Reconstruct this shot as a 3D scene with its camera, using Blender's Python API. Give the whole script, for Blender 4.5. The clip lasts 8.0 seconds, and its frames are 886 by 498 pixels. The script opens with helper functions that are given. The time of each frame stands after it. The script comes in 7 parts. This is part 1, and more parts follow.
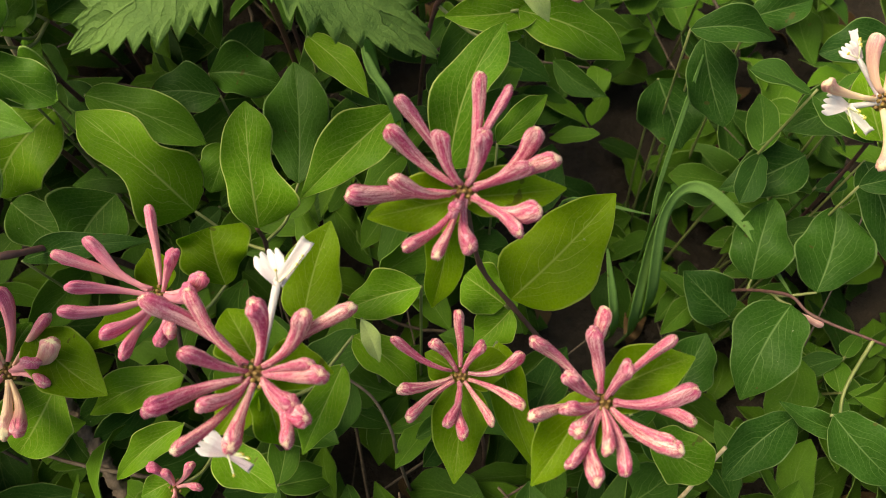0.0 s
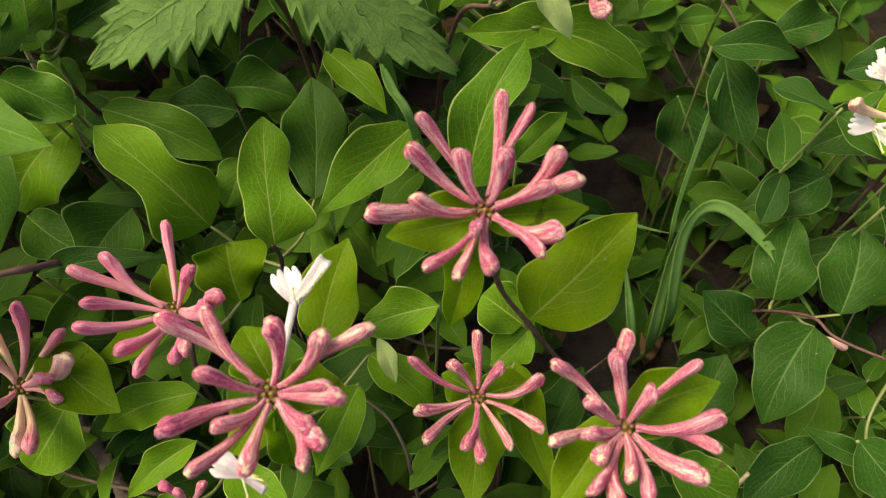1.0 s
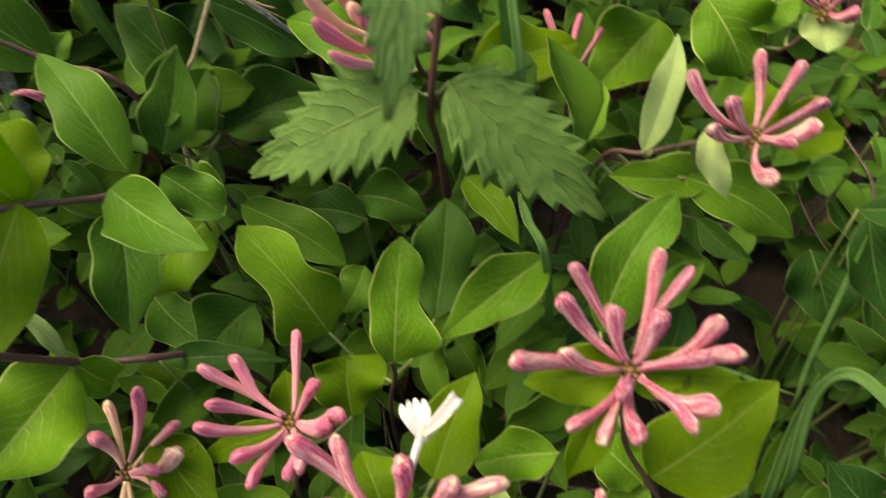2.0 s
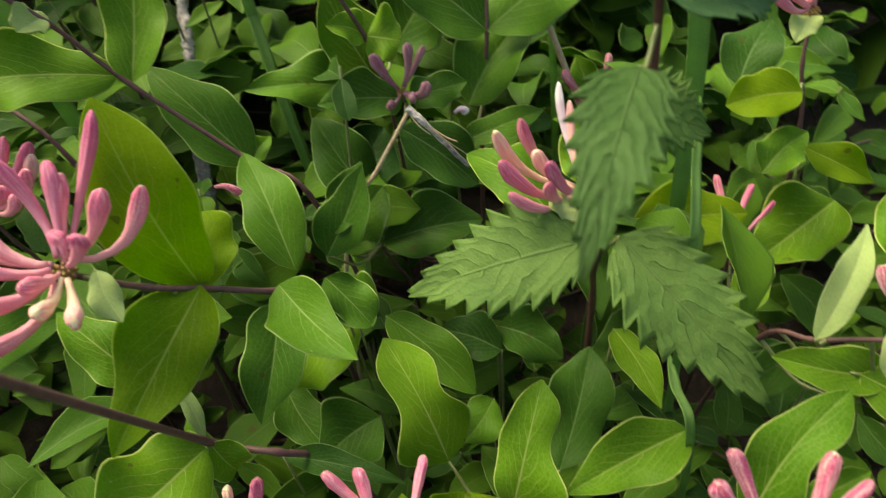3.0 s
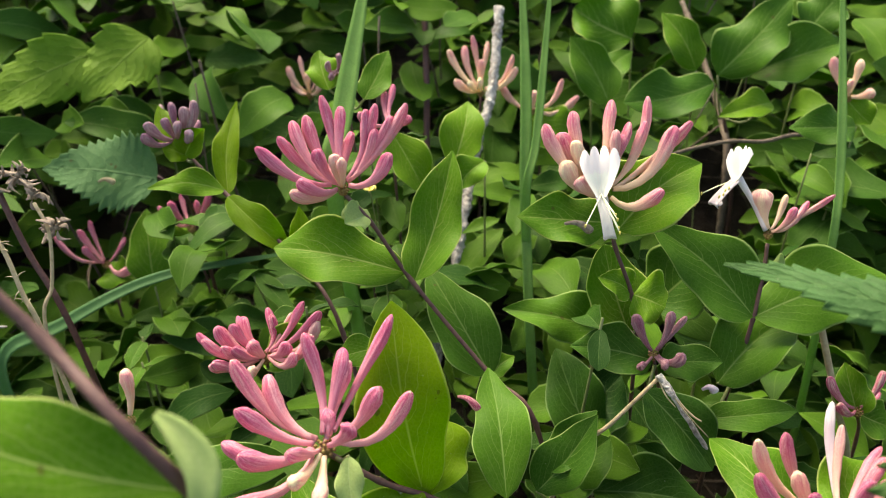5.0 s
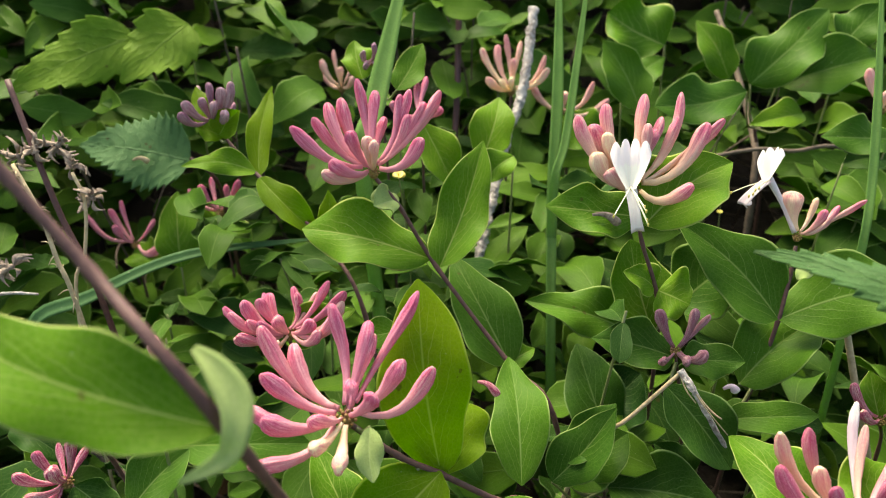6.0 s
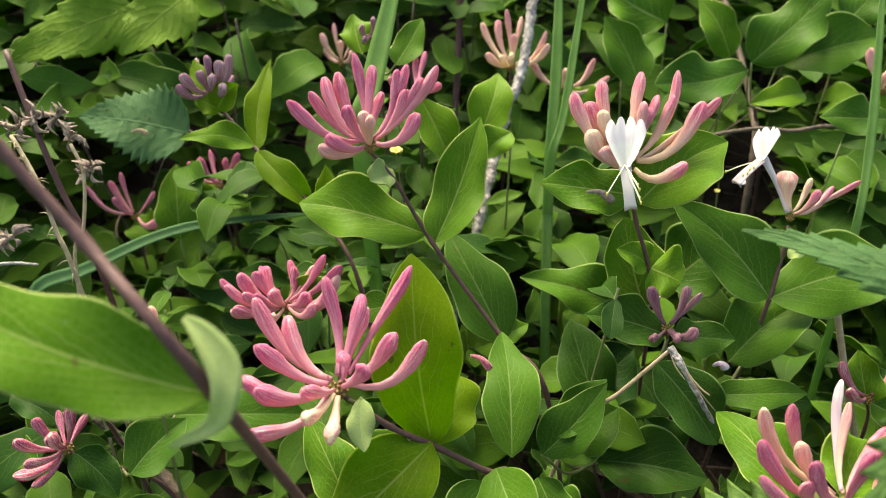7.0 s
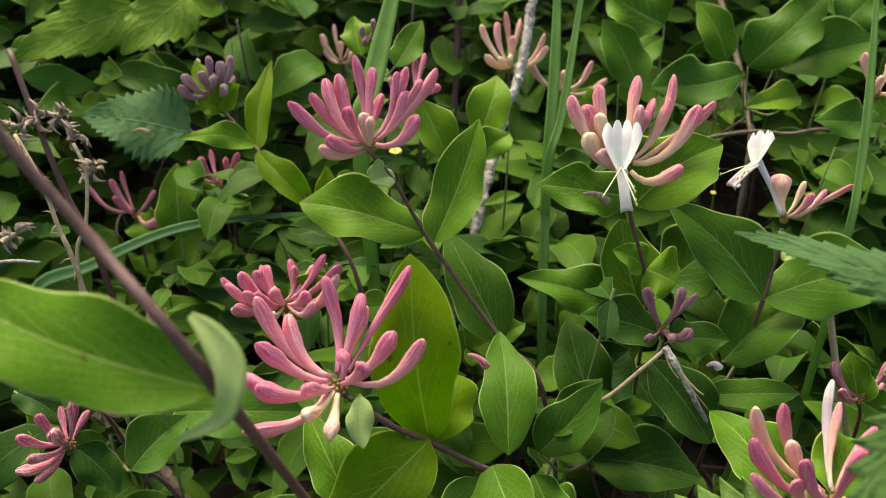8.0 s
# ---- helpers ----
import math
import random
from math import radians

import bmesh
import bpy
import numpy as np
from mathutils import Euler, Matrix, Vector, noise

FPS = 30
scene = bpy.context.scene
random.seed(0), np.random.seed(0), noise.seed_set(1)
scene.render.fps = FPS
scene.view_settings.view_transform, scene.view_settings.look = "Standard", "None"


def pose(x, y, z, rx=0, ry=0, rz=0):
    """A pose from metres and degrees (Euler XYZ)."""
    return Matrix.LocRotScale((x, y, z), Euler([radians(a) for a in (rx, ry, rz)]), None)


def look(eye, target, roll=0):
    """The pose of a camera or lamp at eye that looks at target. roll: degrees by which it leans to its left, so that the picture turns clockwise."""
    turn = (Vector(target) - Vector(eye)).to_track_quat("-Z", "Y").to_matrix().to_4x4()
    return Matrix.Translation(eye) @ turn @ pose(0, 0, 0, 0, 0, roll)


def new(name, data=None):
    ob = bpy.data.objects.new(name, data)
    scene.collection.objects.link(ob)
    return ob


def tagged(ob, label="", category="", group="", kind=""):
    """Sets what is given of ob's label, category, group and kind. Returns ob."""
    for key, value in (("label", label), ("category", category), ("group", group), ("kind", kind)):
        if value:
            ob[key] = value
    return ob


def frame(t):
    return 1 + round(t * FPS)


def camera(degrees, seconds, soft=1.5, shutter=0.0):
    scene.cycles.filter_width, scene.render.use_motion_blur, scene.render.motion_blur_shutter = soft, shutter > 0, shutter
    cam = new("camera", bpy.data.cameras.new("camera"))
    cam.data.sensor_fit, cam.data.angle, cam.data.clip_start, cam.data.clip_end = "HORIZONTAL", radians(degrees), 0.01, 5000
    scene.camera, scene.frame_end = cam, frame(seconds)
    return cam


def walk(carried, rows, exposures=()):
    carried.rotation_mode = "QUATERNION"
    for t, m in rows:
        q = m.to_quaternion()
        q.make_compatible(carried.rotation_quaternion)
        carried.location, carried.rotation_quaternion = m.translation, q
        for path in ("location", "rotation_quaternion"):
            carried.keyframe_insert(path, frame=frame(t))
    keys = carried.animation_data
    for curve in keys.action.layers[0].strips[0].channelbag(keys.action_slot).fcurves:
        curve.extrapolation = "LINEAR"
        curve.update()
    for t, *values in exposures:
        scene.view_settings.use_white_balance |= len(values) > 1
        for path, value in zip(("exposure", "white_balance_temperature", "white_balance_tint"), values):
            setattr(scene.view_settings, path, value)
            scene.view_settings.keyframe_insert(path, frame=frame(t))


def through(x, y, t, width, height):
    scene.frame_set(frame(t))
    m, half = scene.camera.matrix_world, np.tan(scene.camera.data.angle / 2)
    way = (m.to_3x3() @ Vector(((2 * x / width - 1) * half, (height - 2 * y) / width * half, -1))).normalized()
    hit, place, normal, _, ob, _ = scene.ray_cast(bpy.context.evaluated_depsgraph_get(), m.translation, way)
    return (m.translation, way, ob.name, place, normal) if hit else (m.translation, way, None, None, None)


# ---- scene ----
cam = camera(64.6, 8.0, 1.0, 0.35)
cam.data.dof.use_dof, cam.data.dof.focus_distance, cam.data.dof.aperture_fstop = True, 0.36, 11.0
PATH = [
    (0, (0.007, 0.001, 0.546), (-0.042, 0.789, -1.291), -3.4),
    (0.5, (0.006, 0.003, 0.545), (-0.043, 0.793, -1.292), -3.3),
    (1, (0.003, 0.005, 0.543), (-0.074, 0.827, -1.279), -4.5),
    (1.5, (-0.003, 0.012, 0.541), (-0.144, 0.914, -1.239), -5.5),
    (2, (-0.028, 0.022, 0.55), (-0.308, 1.05, -1.143), -6.4),
    (2.2, (-0.035, 0.024, 0.552), (-0.391, 1.104, -1.093), -6.7),
    (3.3, (-0.048, 0.022, 0.56), (-0.804, 1.249, -0.826), -6.8),
    (3.5, (-0.05, 0.022, 0.563), (-0.878, 1.264, -0.768), -6.5),
    (4, (-0.06, 0.016, 0.57), (-1.052, 1.262, -0.639), -4.0),
    (4.5, (-0.074, 0.015, 0.58), (-1.232, 1.215, -0.523), -3.4),
    (5, (-0.072, 0.012, 0.587), (-1.321, 1.202, -0.426), -2.0),
    (6.3, (-0.065, 0.001, 0.575), (-1.365, 1.155, -0.414), 0.2),
    (6.5, (-0.063, 0.005, 0.578), (-1.356, 1.137, -0.445), -0.1),
    (7, (-0.063, 0.003, 0.578), (-1.337, 1.137, -0.467), 0.5),
    (7.5, (-0.061, 0.001, 0.579), (-1.33, 1.142, -0.465), 0.8),
    (8, (-0.06, 0.0, 0.581), (-1.33, 1.138, -0.465), 0.9),
]

walk(cam, [(t, look(eye, target, roll)) for t, eye, target, roll in PATH], [(0, 0.85, 8500, 3), (2, 1.00, 8400, 3), (3.5, 1.25, 8000, 3), (4.5, 1.46, 7900, 5), (7, 1.48, 7900, 5), (7.5, 1.20, 7900, 5), (8, 1.14, 7900, 5)])

# ---- light: soft daylight from an overcast sky, the sun high behind thin cloud ----
SUN_EL, SUN_AZ = radians(57), radians(-75)
world = bpy.data.worlds.new("world")
scene.world = world
world.use_nodes = True
wn = world.node_tree
sky = wn.nodes.new("ShaderNodeTexSky")
sky.sky_type = "NISHITA"
sky.sun_disc = False
sky.sun_elevation, sky.sun_rotation = SUN_EL, SUN_AZ
sky.dust_density = 4.0
wn.nodes["Background"].inputs["Strength"].default_value = 0.15
wn.links.new(sky.outputs["Color"], wn.nodes["Background"].inputs["Color"])
sun = new("sun", bpy.data.lights.new("sun", "SUN"))
sun.data.energy, sun.data.angle, sun.data.color = 2.8, radians(42), (1.0, 0.94, 0.82)
sun_from = Vector((math.sin(SUN_AZ) * math.cos(SUN_EL), math.cos(SUN_AZ) * math.cos(SUN_EL), math.sin(SUN_EL)))
sun.matrix_world = look(sun_from * 5, (0, 0, 0))


# ---- materials ----
class Nodes:
    """A node material in short form."""

    def __init__(self, name):
        self.mat = bpy.data.materials.new(name)
        self.mat.use_nodes = True
        self.tree = self.mat.node_tree
        self.bsdf = self.tree.nodes["Principled BSDF"]
        self.out = self.tree.nodes["Material Output"]

    def add(self, kind):
        return self.tree.nodes.new(kind)

    def link(self, a, b):
        self.tree.links.new(a, b)

    def math(self, op, a, b=0.0, clamp=False):
        n = self.add("ShaderNodeMath")
        n.operation, n.use_clamp = op, clamp
        for i, v in enumerate((a, b)):
            if isinstance(v, (int, float)):
                n.inputs[i].default_value = v
            else:
                self.link(v, n.inputs[i])
        return n.outputs[0]

    def ramp(self, fac, stops):
        n = self.add("ShaderNodeValToRGB")
        el = n.color_ramp.elements
        while len(el) < len(stops):
            el.new(0.5)
        for e, (pos, col) in zip(el, stops):
            e.position, e.color = pos, (*col, 1) if len(col) == 3 else col
        self.link(fac, n.inputs[0])
        return n.outputs[0]

    def mix(self, fac, a, b, blend="MIX"):
        n = self.add("ShaderNodeMix")
        n.data_type, n.blend_type = "RGBA", blend
        for i, v in ((0, fac), (6, a), (7, b)):
            if isinstance(v, (int, float)):
                n.inputs[i].default_value = v
            elif isinstance(v, tuple):
                n.inputs[i].default_value = (*v, 1)
            else:
                self.link(v, n.inputs[i])
        return n.outputs[2]

    def noise(self, scale, detail=3.0, coord=None, rough=0.55):
        n = self.add("ShaderNodeTexNoise")
        n.inputs["Scale"].default_value, n.inputs["Detail"].default_value = scale, detail
        n.inputs["Roughness"].default_value = rough
        if coord is not None:
            self.link(coord, n.inputs["Vector"])
        return n.outputs["Fac"]

    def coords(self, kind="Object"):
        return self.add("ShaderNodeTexCoord").outputs[kind]

    def bump(self, height, strength, distance=0.001):
        n = self.add("ShaderNodeBump")
        n.inputs["Strength"].default_value, n.inputs["Distance"].default_value = strength, distance
        self.link(height, n.inputs["Height"])
        self.link(n.outputs[0], self.bsdf.inputs["Normal"])
        return n.outputs[0]

    def uv(self):
        """Across the leaf from -1 to 1, its size, and along it from 0 to 1."""
        s = self.add("ShaderNodeSeparateXYZ")
        self.link(self.add("ShaderNodeUVMap").outputs[0], s.inputs[0])
        x = self.math("MULTIPLY_ADD", s.outputs[0], 2.0)
        x.node.inputs[2].default_value = -1.0
        return x, self.math("ABSOLUTE", x), s.outputs[1]

    def random(self, joined=False):
        if joined:
            return self.add("ShaderNodeNewGeometry").outputs["Random Per Island"]
        return self.add("ShaderNodeObjectInfo").outputs["Random"]

    def glow_through(self, colour, share, normal=None):
        """Light that passes through a thin leaf or petal."""
        t = self.add("ShaderNodeBsdfTranslucent")
        self.link(colour, t.inputs["Color"])
        m = self.add("ShaderNodeMixShader")
        m.inputs[0].default_value = share
        self.link(self.bsdf.outputs[0], m.inputs[1])
        self.link(t.outputs[0], m.inputs[2])
        self.link(m.outputs[0], self.out.inputs[0])


def leaf_material(name, low, high, pale, vein=0.8, lit_rim=0.5, rough=0.46, through=0.38, veins=6.5, slant=0.75, relief=0.26, joined=False, gloss=0.10, puff=0.16):
    k = Nodes(name)
    x, ax, v = k.uv()
    obj = k.coords()
    r = k.random(joined)
    base = k.ramp(r, [(0.0, low), (1.0, high)])
    blotch = k.ramp(k.noise(45, 3, obj), [(0.3, (0.74, 0.80, 0.74)), (0.7, (1.16, 1.12, 1.08))])
    base = k.mix(0.8, base, blotch, "MULTIPLY")
    grain = k.ramp(k.noise(1100, 3, obj, 0.7), [(0.3, (0.78, 0.82, 0.78)), (0.7, (1.16, 1.12, 1.16))])
    base = k.mix(0.7, base, grain, "MULTIPLY")
    wob = k.math("MULTIPLY", k.math("SUBTRACT", k.noise(75, 2, obj), 0.5), 0.22)
    mid = k.math("SUBTRACT", 1.0, k.math("DIVIDE", k.math("ADD", ax, k.math("MULTIPLY", v, 0.02)), 0.05), True)
    side = k.math("MULTIPLY", k.math("POWER", ax, 1.35), -slant)
    saw = k.math("FRACT", k.math("MULTIPLY", k.math("ADD", k.math("ADD", v, side), wob), veins))
    saw = k.math("ABSOLUTE", k.math("SUBTRACT", saw, 0.5))
    rib = k.math("SUBTRACT", 1.0, k.math("DIVIDE", saw, 0.055), True)
    rib = k.math("MULTIPLY", rib, k.ramp(ax, [(0.35, (1, 1, 1)), (0.85, (0.1, 0.1, 0.1))]))
    net = k.add("ShaderNodeTexVoronoi")
    net.feature = "DISTANCE_TO_EDGE"
    net.inputs["Scale"].default_value = 420
    k.link(obj, net.inputs["Vector"])
    netline = k.math("SUBTRACT", 1.0, k.math("DIVIDE", net.outputs["Distance"], 0.14), True)
    lines = k.math("MAXIMUM", k.math("MULTIPLY", mid, vein), k.math("MAXIMUM", k.math("MULTIPLY", rib, vein * 0.6), k.math("MULTIPLY", netline, vein * 0.11)))
    # pale margin line; the light on the upturned edge is painted in with it
    edge = k.math("MULTIPLY", k.ramp(ax, [(0.945, (0, 0, 0)), (0.985, (1, 1, 1))]), lit_rim)
    colour = k.mix(lines, base, pale)
    colour = k.mix(edge, colour, pale)
    spots = k.math("GREATER_THAN", k.noise(70, 2, obj), 0.735)
    colour = k.mix(k.math("MULTIPLY", spots, 0.55), colour, (0.09, 0.06, 0.02))
    dust = k.math("GREATER_THAN", k.noise(520, 1, obj), 0.80)
    colour = k.mix(k.math("MULTIPLY", dust, 0.35), colour, (0.45, 0.46, 0.36))
    k.link(colour, k.bsdf.inputs["Base Color"])
    rg = k.math("MULTIPLY_ADD", k.noise(130, 3, obj), 0.22)
    rg.node.inputs[2].default_value = rough - 0.11
    k.link(rg, k.bsdf.inputs["Roughness"])
    k.bsdf.inputs["Specular IOR Level"].default_value = gloss
    swell = k.math("MULTIPLY", k.math("POWER", saw, 0.6), puff)
    height = k.math("ADD", k.math("ADD", swell, k.math("MULTIPLY", mid, -0.9)), k.math("ADD", k.math("MULTIPLY", k.noise(180, 4, obj), 0.9), k.math("MULTIPLY", k.math("MAXIMUM", netline, k.math("MULTIPLY", rib, 3.0)), -0.16)))
    k.bump(height, relief, 0.0012)
    k.glow_through(k.mix(1.0, colour, (1.15, 1.25, 0.35), "MULTIPLY"), through)
    return k.mat


MATURE = leaf_material("leaf_green", (0.072, 0.195, 0.011), (0.140, 0.295, 0.013), (0.42, 0.50, 0.16), lit_rim=0.9)
YOUNG = leaf_material("leaf_young_green", (0.155, 0.30, 0.010), (0.23, 0.375, 0.013), (0.45, 0.52, 0.16), through=0.68, lit_rim=0.65)
# deeper green for low leaves, the shade they stand in put into the colour
SHADE_GREEN = leaf_material("leaf_shaded_green", (0.018, 0.068, 0.010), (0.038, 0.112, 0.012), (0.24, 0.36, 0.14), vein=0.55, lit_rim=0.55)
DEEP = leaf_material("leaf_mid_green", (0.042, 0.13, 0.012), (0.075, 0.19, 0.014), (0.30, 0.42, 0.14), vein=0.65, lit_rim=0.85)
PALE = leaf_material("leaf_pale_underside", (0.30, 0.42, 0.15), (0.40, 0.50, 0.21), (0.48, 0.56, 0.28), rough=0.6)
# cover leaves: green lowered so the shade between the layers is in the colour
FILL = leaf_material("undergrowth_shade_green", (0.023, 0.078, 0.013), (0.088, 0.200, 0.017), (0.26, 0.36, 0.13), lit_rim=0.4, vein=0.4, joined=True, gloss=0.07)
FAR_FILL = leaf_material("bank_green", (0.042, 0.120, 0.018), (0.100, 0.215, 0.020), (0.28, 0.38, 0.13), lit_rim=0.3, vein=0.35, joined=True, gloss=0.07)
NETTLE = leaf_material("nettle_green", (0.122, 0.234, 0.055), (0.148, 0.264, 0.063), (0.23, 0.34, 0.13), vein=0.35, lit_rim=0.0, rough=0.62, through=0.45, veins=8.0, slant=0.35, relief=0.75, gloss=0.22, puff=0.7)
FAR_NETTLE = leaf_material("far_nettle_green", (0.040, 0.115, 0.022), (0.095, 0.20, 0.035), (0.18, 0.29, 0.11), vein=0.4, lit_rim=0.0, rough=0.6, veins=8.0, slant=0.35, relief=0.7, joined=True, gloss=0.1, puff=0.6)
NETTLE_DARK = leaf_material("nettle_dark_green", (0.058, 0.145, 0.05), (0.075, 0.17, 0.056), (0.13, 0.24, 0.09), vein=0.4, lit_rim=0.0, rough=0.45, veins=8.0, slant=0.30, relief=0.6, puff=0.6)
NETTLE_MID = leaf_material("nettle_mid_green", (0.052, 0.124, 0.027), (0.066, 0.146, 0.033), (0.17, 0.28, 0.10), vein=0.35, lit_rim=0.0, rough=0.6, through=0.4, veins=8.0, slant=0.35, relief=0.8, gloss=0.2, puff=0.8)
NETTLE_BLUE = leaf_material("nettle_blue_green", (0.076, 0.175, 0.070), (0.094, 0.20, 0.078), (0.18, 0.30, 0.13), vein=0.4, lit_rim=0.0, rough=0.6, veins=8.0, slant=0.30, relief=0.6, puff=0.6)
BRAMBLE = leaf_material("bramble_yellow_green", (0.135, 0.255, 0.026), (0.175, 0.30, 0.032), (0.26, 0.36, 0.10), vein=0.35, lit_rim=0.0, rough=0.55, veins=7.0, slant=0.55, relief=0.7, puff=0.6)
GRASS_BLUE = leaf_material("grass_blue_green", (0.060, 0.155, 0.062), (0.082, 0.19, 0.075), (0.16, 0.27, 0.13), vein=0.25, lit_rim=0.0, rough=0.5, veins=0.01, relief=0.2)
GRASS = leaf_material("grass_green", (0.15, 0.30, 0.08), (0.21, 0.38, 0.11), (0.28, 0.42, 0.17), vein=0.25, lit_rim=0.0, rough=0.5, veins=0.01, relief=0.2)


def petal_material(name, base, streak, tip, tip_from, line=(0.36, 0.02, 0.07), streaks=0.75, veined=0.8, foot=None):
    """Petal skin: base colour, pale streaks along it, thin dark veins, a tip of another colour with a torn border."""
    k = Nodes(name)
    s = k.add("ShaderNodeSeparateXYZ")
    k.link(k.add("ShaderNodeUVMap").outputs[0], s.inputs[0])
    r = k.random()
    obj = k.coords()

    def along_petal(across, lengthwise, shift):
        c = k.add("ShaderNodeCombineXYZ")
        w = k.math("MULTIPLY", s.outputs[0], 6.2832)
        k.link(k.math("MULTIPLY", k.math("SINE", w), across), c.inputs[0])
        k.link(k.math("MULTIPLY", k.math("COSINE", w), across), c.inputs[1])
        k.link(k.math("ADD", k.math("MULTIPLY", s.outputs[1], lengthwise), k.math("MULTIPLY", r, shift)), c.inputs[2])
        return c.outputs[0]

    grain = k.noise(1.0, 3, along_petal(1.9, 1.5, 37.0), 0.6)
    fine = k.noise(1.0, 3, along_petal(7.5, 5.0, 91.0), 0.65)
    col = k.mix(k.math("MULTIPLY", k.ramp(grain, [(0.46, (0, 0, 0)), (0.58, (1, 1, 1))]), streaks), base, streak)
    hair = k.noise(1.0, 2, along_petal(11.0, 2.2, 53.0), 0.5)
    dark = k.math("MAXIMUM", k.ramp(hair, [(0.43, (1, 1, 1)), (0.485, (0, 0, 0))]), k.ramp(fine, [(0.38, (1, 1, 1)), (0.44, (0, 0, 0))]))
    col = k.mix(k.math("MULTIPLY", dark, veined * 0.75), col, line)
    light = k.ramp(fine, [(0.55, (0, 0, 0)), (0.68, (1, 1, 1))])
    col = k.mix(k.math("MULTIPLY", light, streaks * 0.7), col, streak)
    speckle = k.noise(1300, 2, obj, 0.6)
    col = k.mix(k.math("MULTIPLY", k.ramp(speckle, [(0.36, (1, 1, 1)), (0.47, (0, 0, 0))]), veined * 0.4), col, line)
    col = k.mix(k.math("MULTIPLY", k.ramp(speckle, [(0.55, (0, 0, 0)), (0.66, (1, 1, 1))]), streaks * 0.4), col, streak)
    if foot is not None:
        col = k.mix(k.ramp(k.math("ADD", s.outputs[1], k.math("MULTIPLY", k.math("SUBTRACT", grain, 0.5), 0.5)), [(0.12, (0.85, 0.85, 0.85)), (0.58, (0, 0, 0))]), col, foot)
    tone = k.ramp(r, [(0.0, (0.84, 0.76, 0.86)), (0.5, (1.0, 1.0, 1.0)), (1.0, (1.1, 1.25, 1.1))])
    col = k.mix(1.0, col, tone, "MULTIPLY")
    torn = k.math("ADD", k.math("MULTIPLY", k.math("SUBTRACT", fine, 0.5), 0.34), k.math("MULTIPLY", k.math("SUBTRACT", grain, 0.5), 0.2))
    along = k.math("ADD", k.math("ADD", s.outputs[1], torn), k.math("MULTIPLY", k.math("SUBTRACT", r, 0.5), 0.12))
    col = k.mix(k.ramp(along, [(tip_from, (0, 0, 0)), (min(1.0, tip_from + 0.06), (1, 1, 1))]), col, tip)
    seam = k.math("ABSOLUTE", k.math("SUBTRACT", k.math("FRACT", k.math("ADD", k.math("MULTIPLY", s.outputs[0], 4.0), k.math("MULTIPLY", grain, 0.6))), 0.5))
    seam = k.math("MULTIPLY", k.math("SUBTRACT", 1.0, k.math("DIVIDE", seam, 0.055), True), k.ramp(s.outputs[1], [(0.30, (0, 0, 0)), (0.62, (veined, veined, veined))]))
    border = k.math("ABSOLUTE", k.math("SUBTRACT", along, tip_from + 0.02))
    seam = k.math("MAXIMUM", seam, k.math("MULTIPLY", k.math("SUBTRACT", 1.0, k.math("DIVIDE", border, 0.022), True), veined))
    col = k.mix(seam, col, line)
    k.link(col, k.bsdf.inputs["Base Color"])
    k.bsdf.inputs["Roughness"].default_value = 0.6
    k.bsdf.inputs["Specular IOR Level"].default_value = 0.1
    k.bsdf.inputs["Sheen Weight"].default_value = 0.06
    k.bsdf.inputs["Sheen Roughness"].default_value = 0.4
    k.bump(k.math("ADD", k.math("MULTIPLY", fine, 1.6), k.math("ADD", k.math("MULTIPLY", k.noise(1800, 2, obj), 0.6), k.math("MULTIPLY", seam, -0.7))), 0.6, 0.0007)
    k.glow_through(col, 0.22)
    return k.mat


PINK = petal_material("bud_pink", (0.62, 0.135, 0.265), (0.93, 0.65, 0.63), (0.90, 0.70, 0.54), 0.90, (0.33, 0.012, 0.065), 0.8, 0.95)
ROSE = petal_material("bud_rose", (0.77, 0.185, 0.34), (0.93, 0.58, 0.62), (0.90, 0.66, 0.55), 0.95, (0.50, 0.06, 0.15), 0.6, 0.8, foot=(0.83, 0.38, 0.44))
BLUSH = petal_material("bud_blush", (0.76, 0.20, 0.34), (0.93, 0.60, 0.56), (0.84, 0.40, 0.48), 0.95, (0.58, 0.09, 0.19), 0.7, 0.8, foot=(0.90, 0.66, 0.46))
PEACH = petal_material("bud_peach", (0.82, 0.40, 0.40), (0.93, 0.74, 0.58), (0.90, 0.82, 0.55), 0.84, (0.62, 0.15, 0.20), 0.8, 0.45, foot=(0.88, 0.64, 0.46))
CREAM = petal_material("bud_cream", (0.88, 0.64, 0.48), (0.93, 0.82, 0.58), (0.90, 0.84, 0.54), 0.74, (0.72, 0.28, 0.26), 0.8, 0.4)
PURPLE = petal_material("bud_purple", (0.37, 0.15, 0.21), (0.54, 0.34, 0.36), (0.42, 0.22, 0.29), 0.9, (0.15, 0.04, 0.08), 0.7, 0.6)
LILAC = petal_material("bud_lilac", (0.42, 0.205, 0.275), (0.60, 0.43, 0.45), (0.42, 0.30, 0.38), 0.9, (0.16, 0.07, 0.14), 0.7, 0.6)
WHITE = petal_material("petal_white", (0.74, 0.69, 0.72), (0.74, 0.60, 0.65), (0.78, 0.75, 0.77), 0.5, (0.86, 0.74, 0.78), 0.3, 0.1)


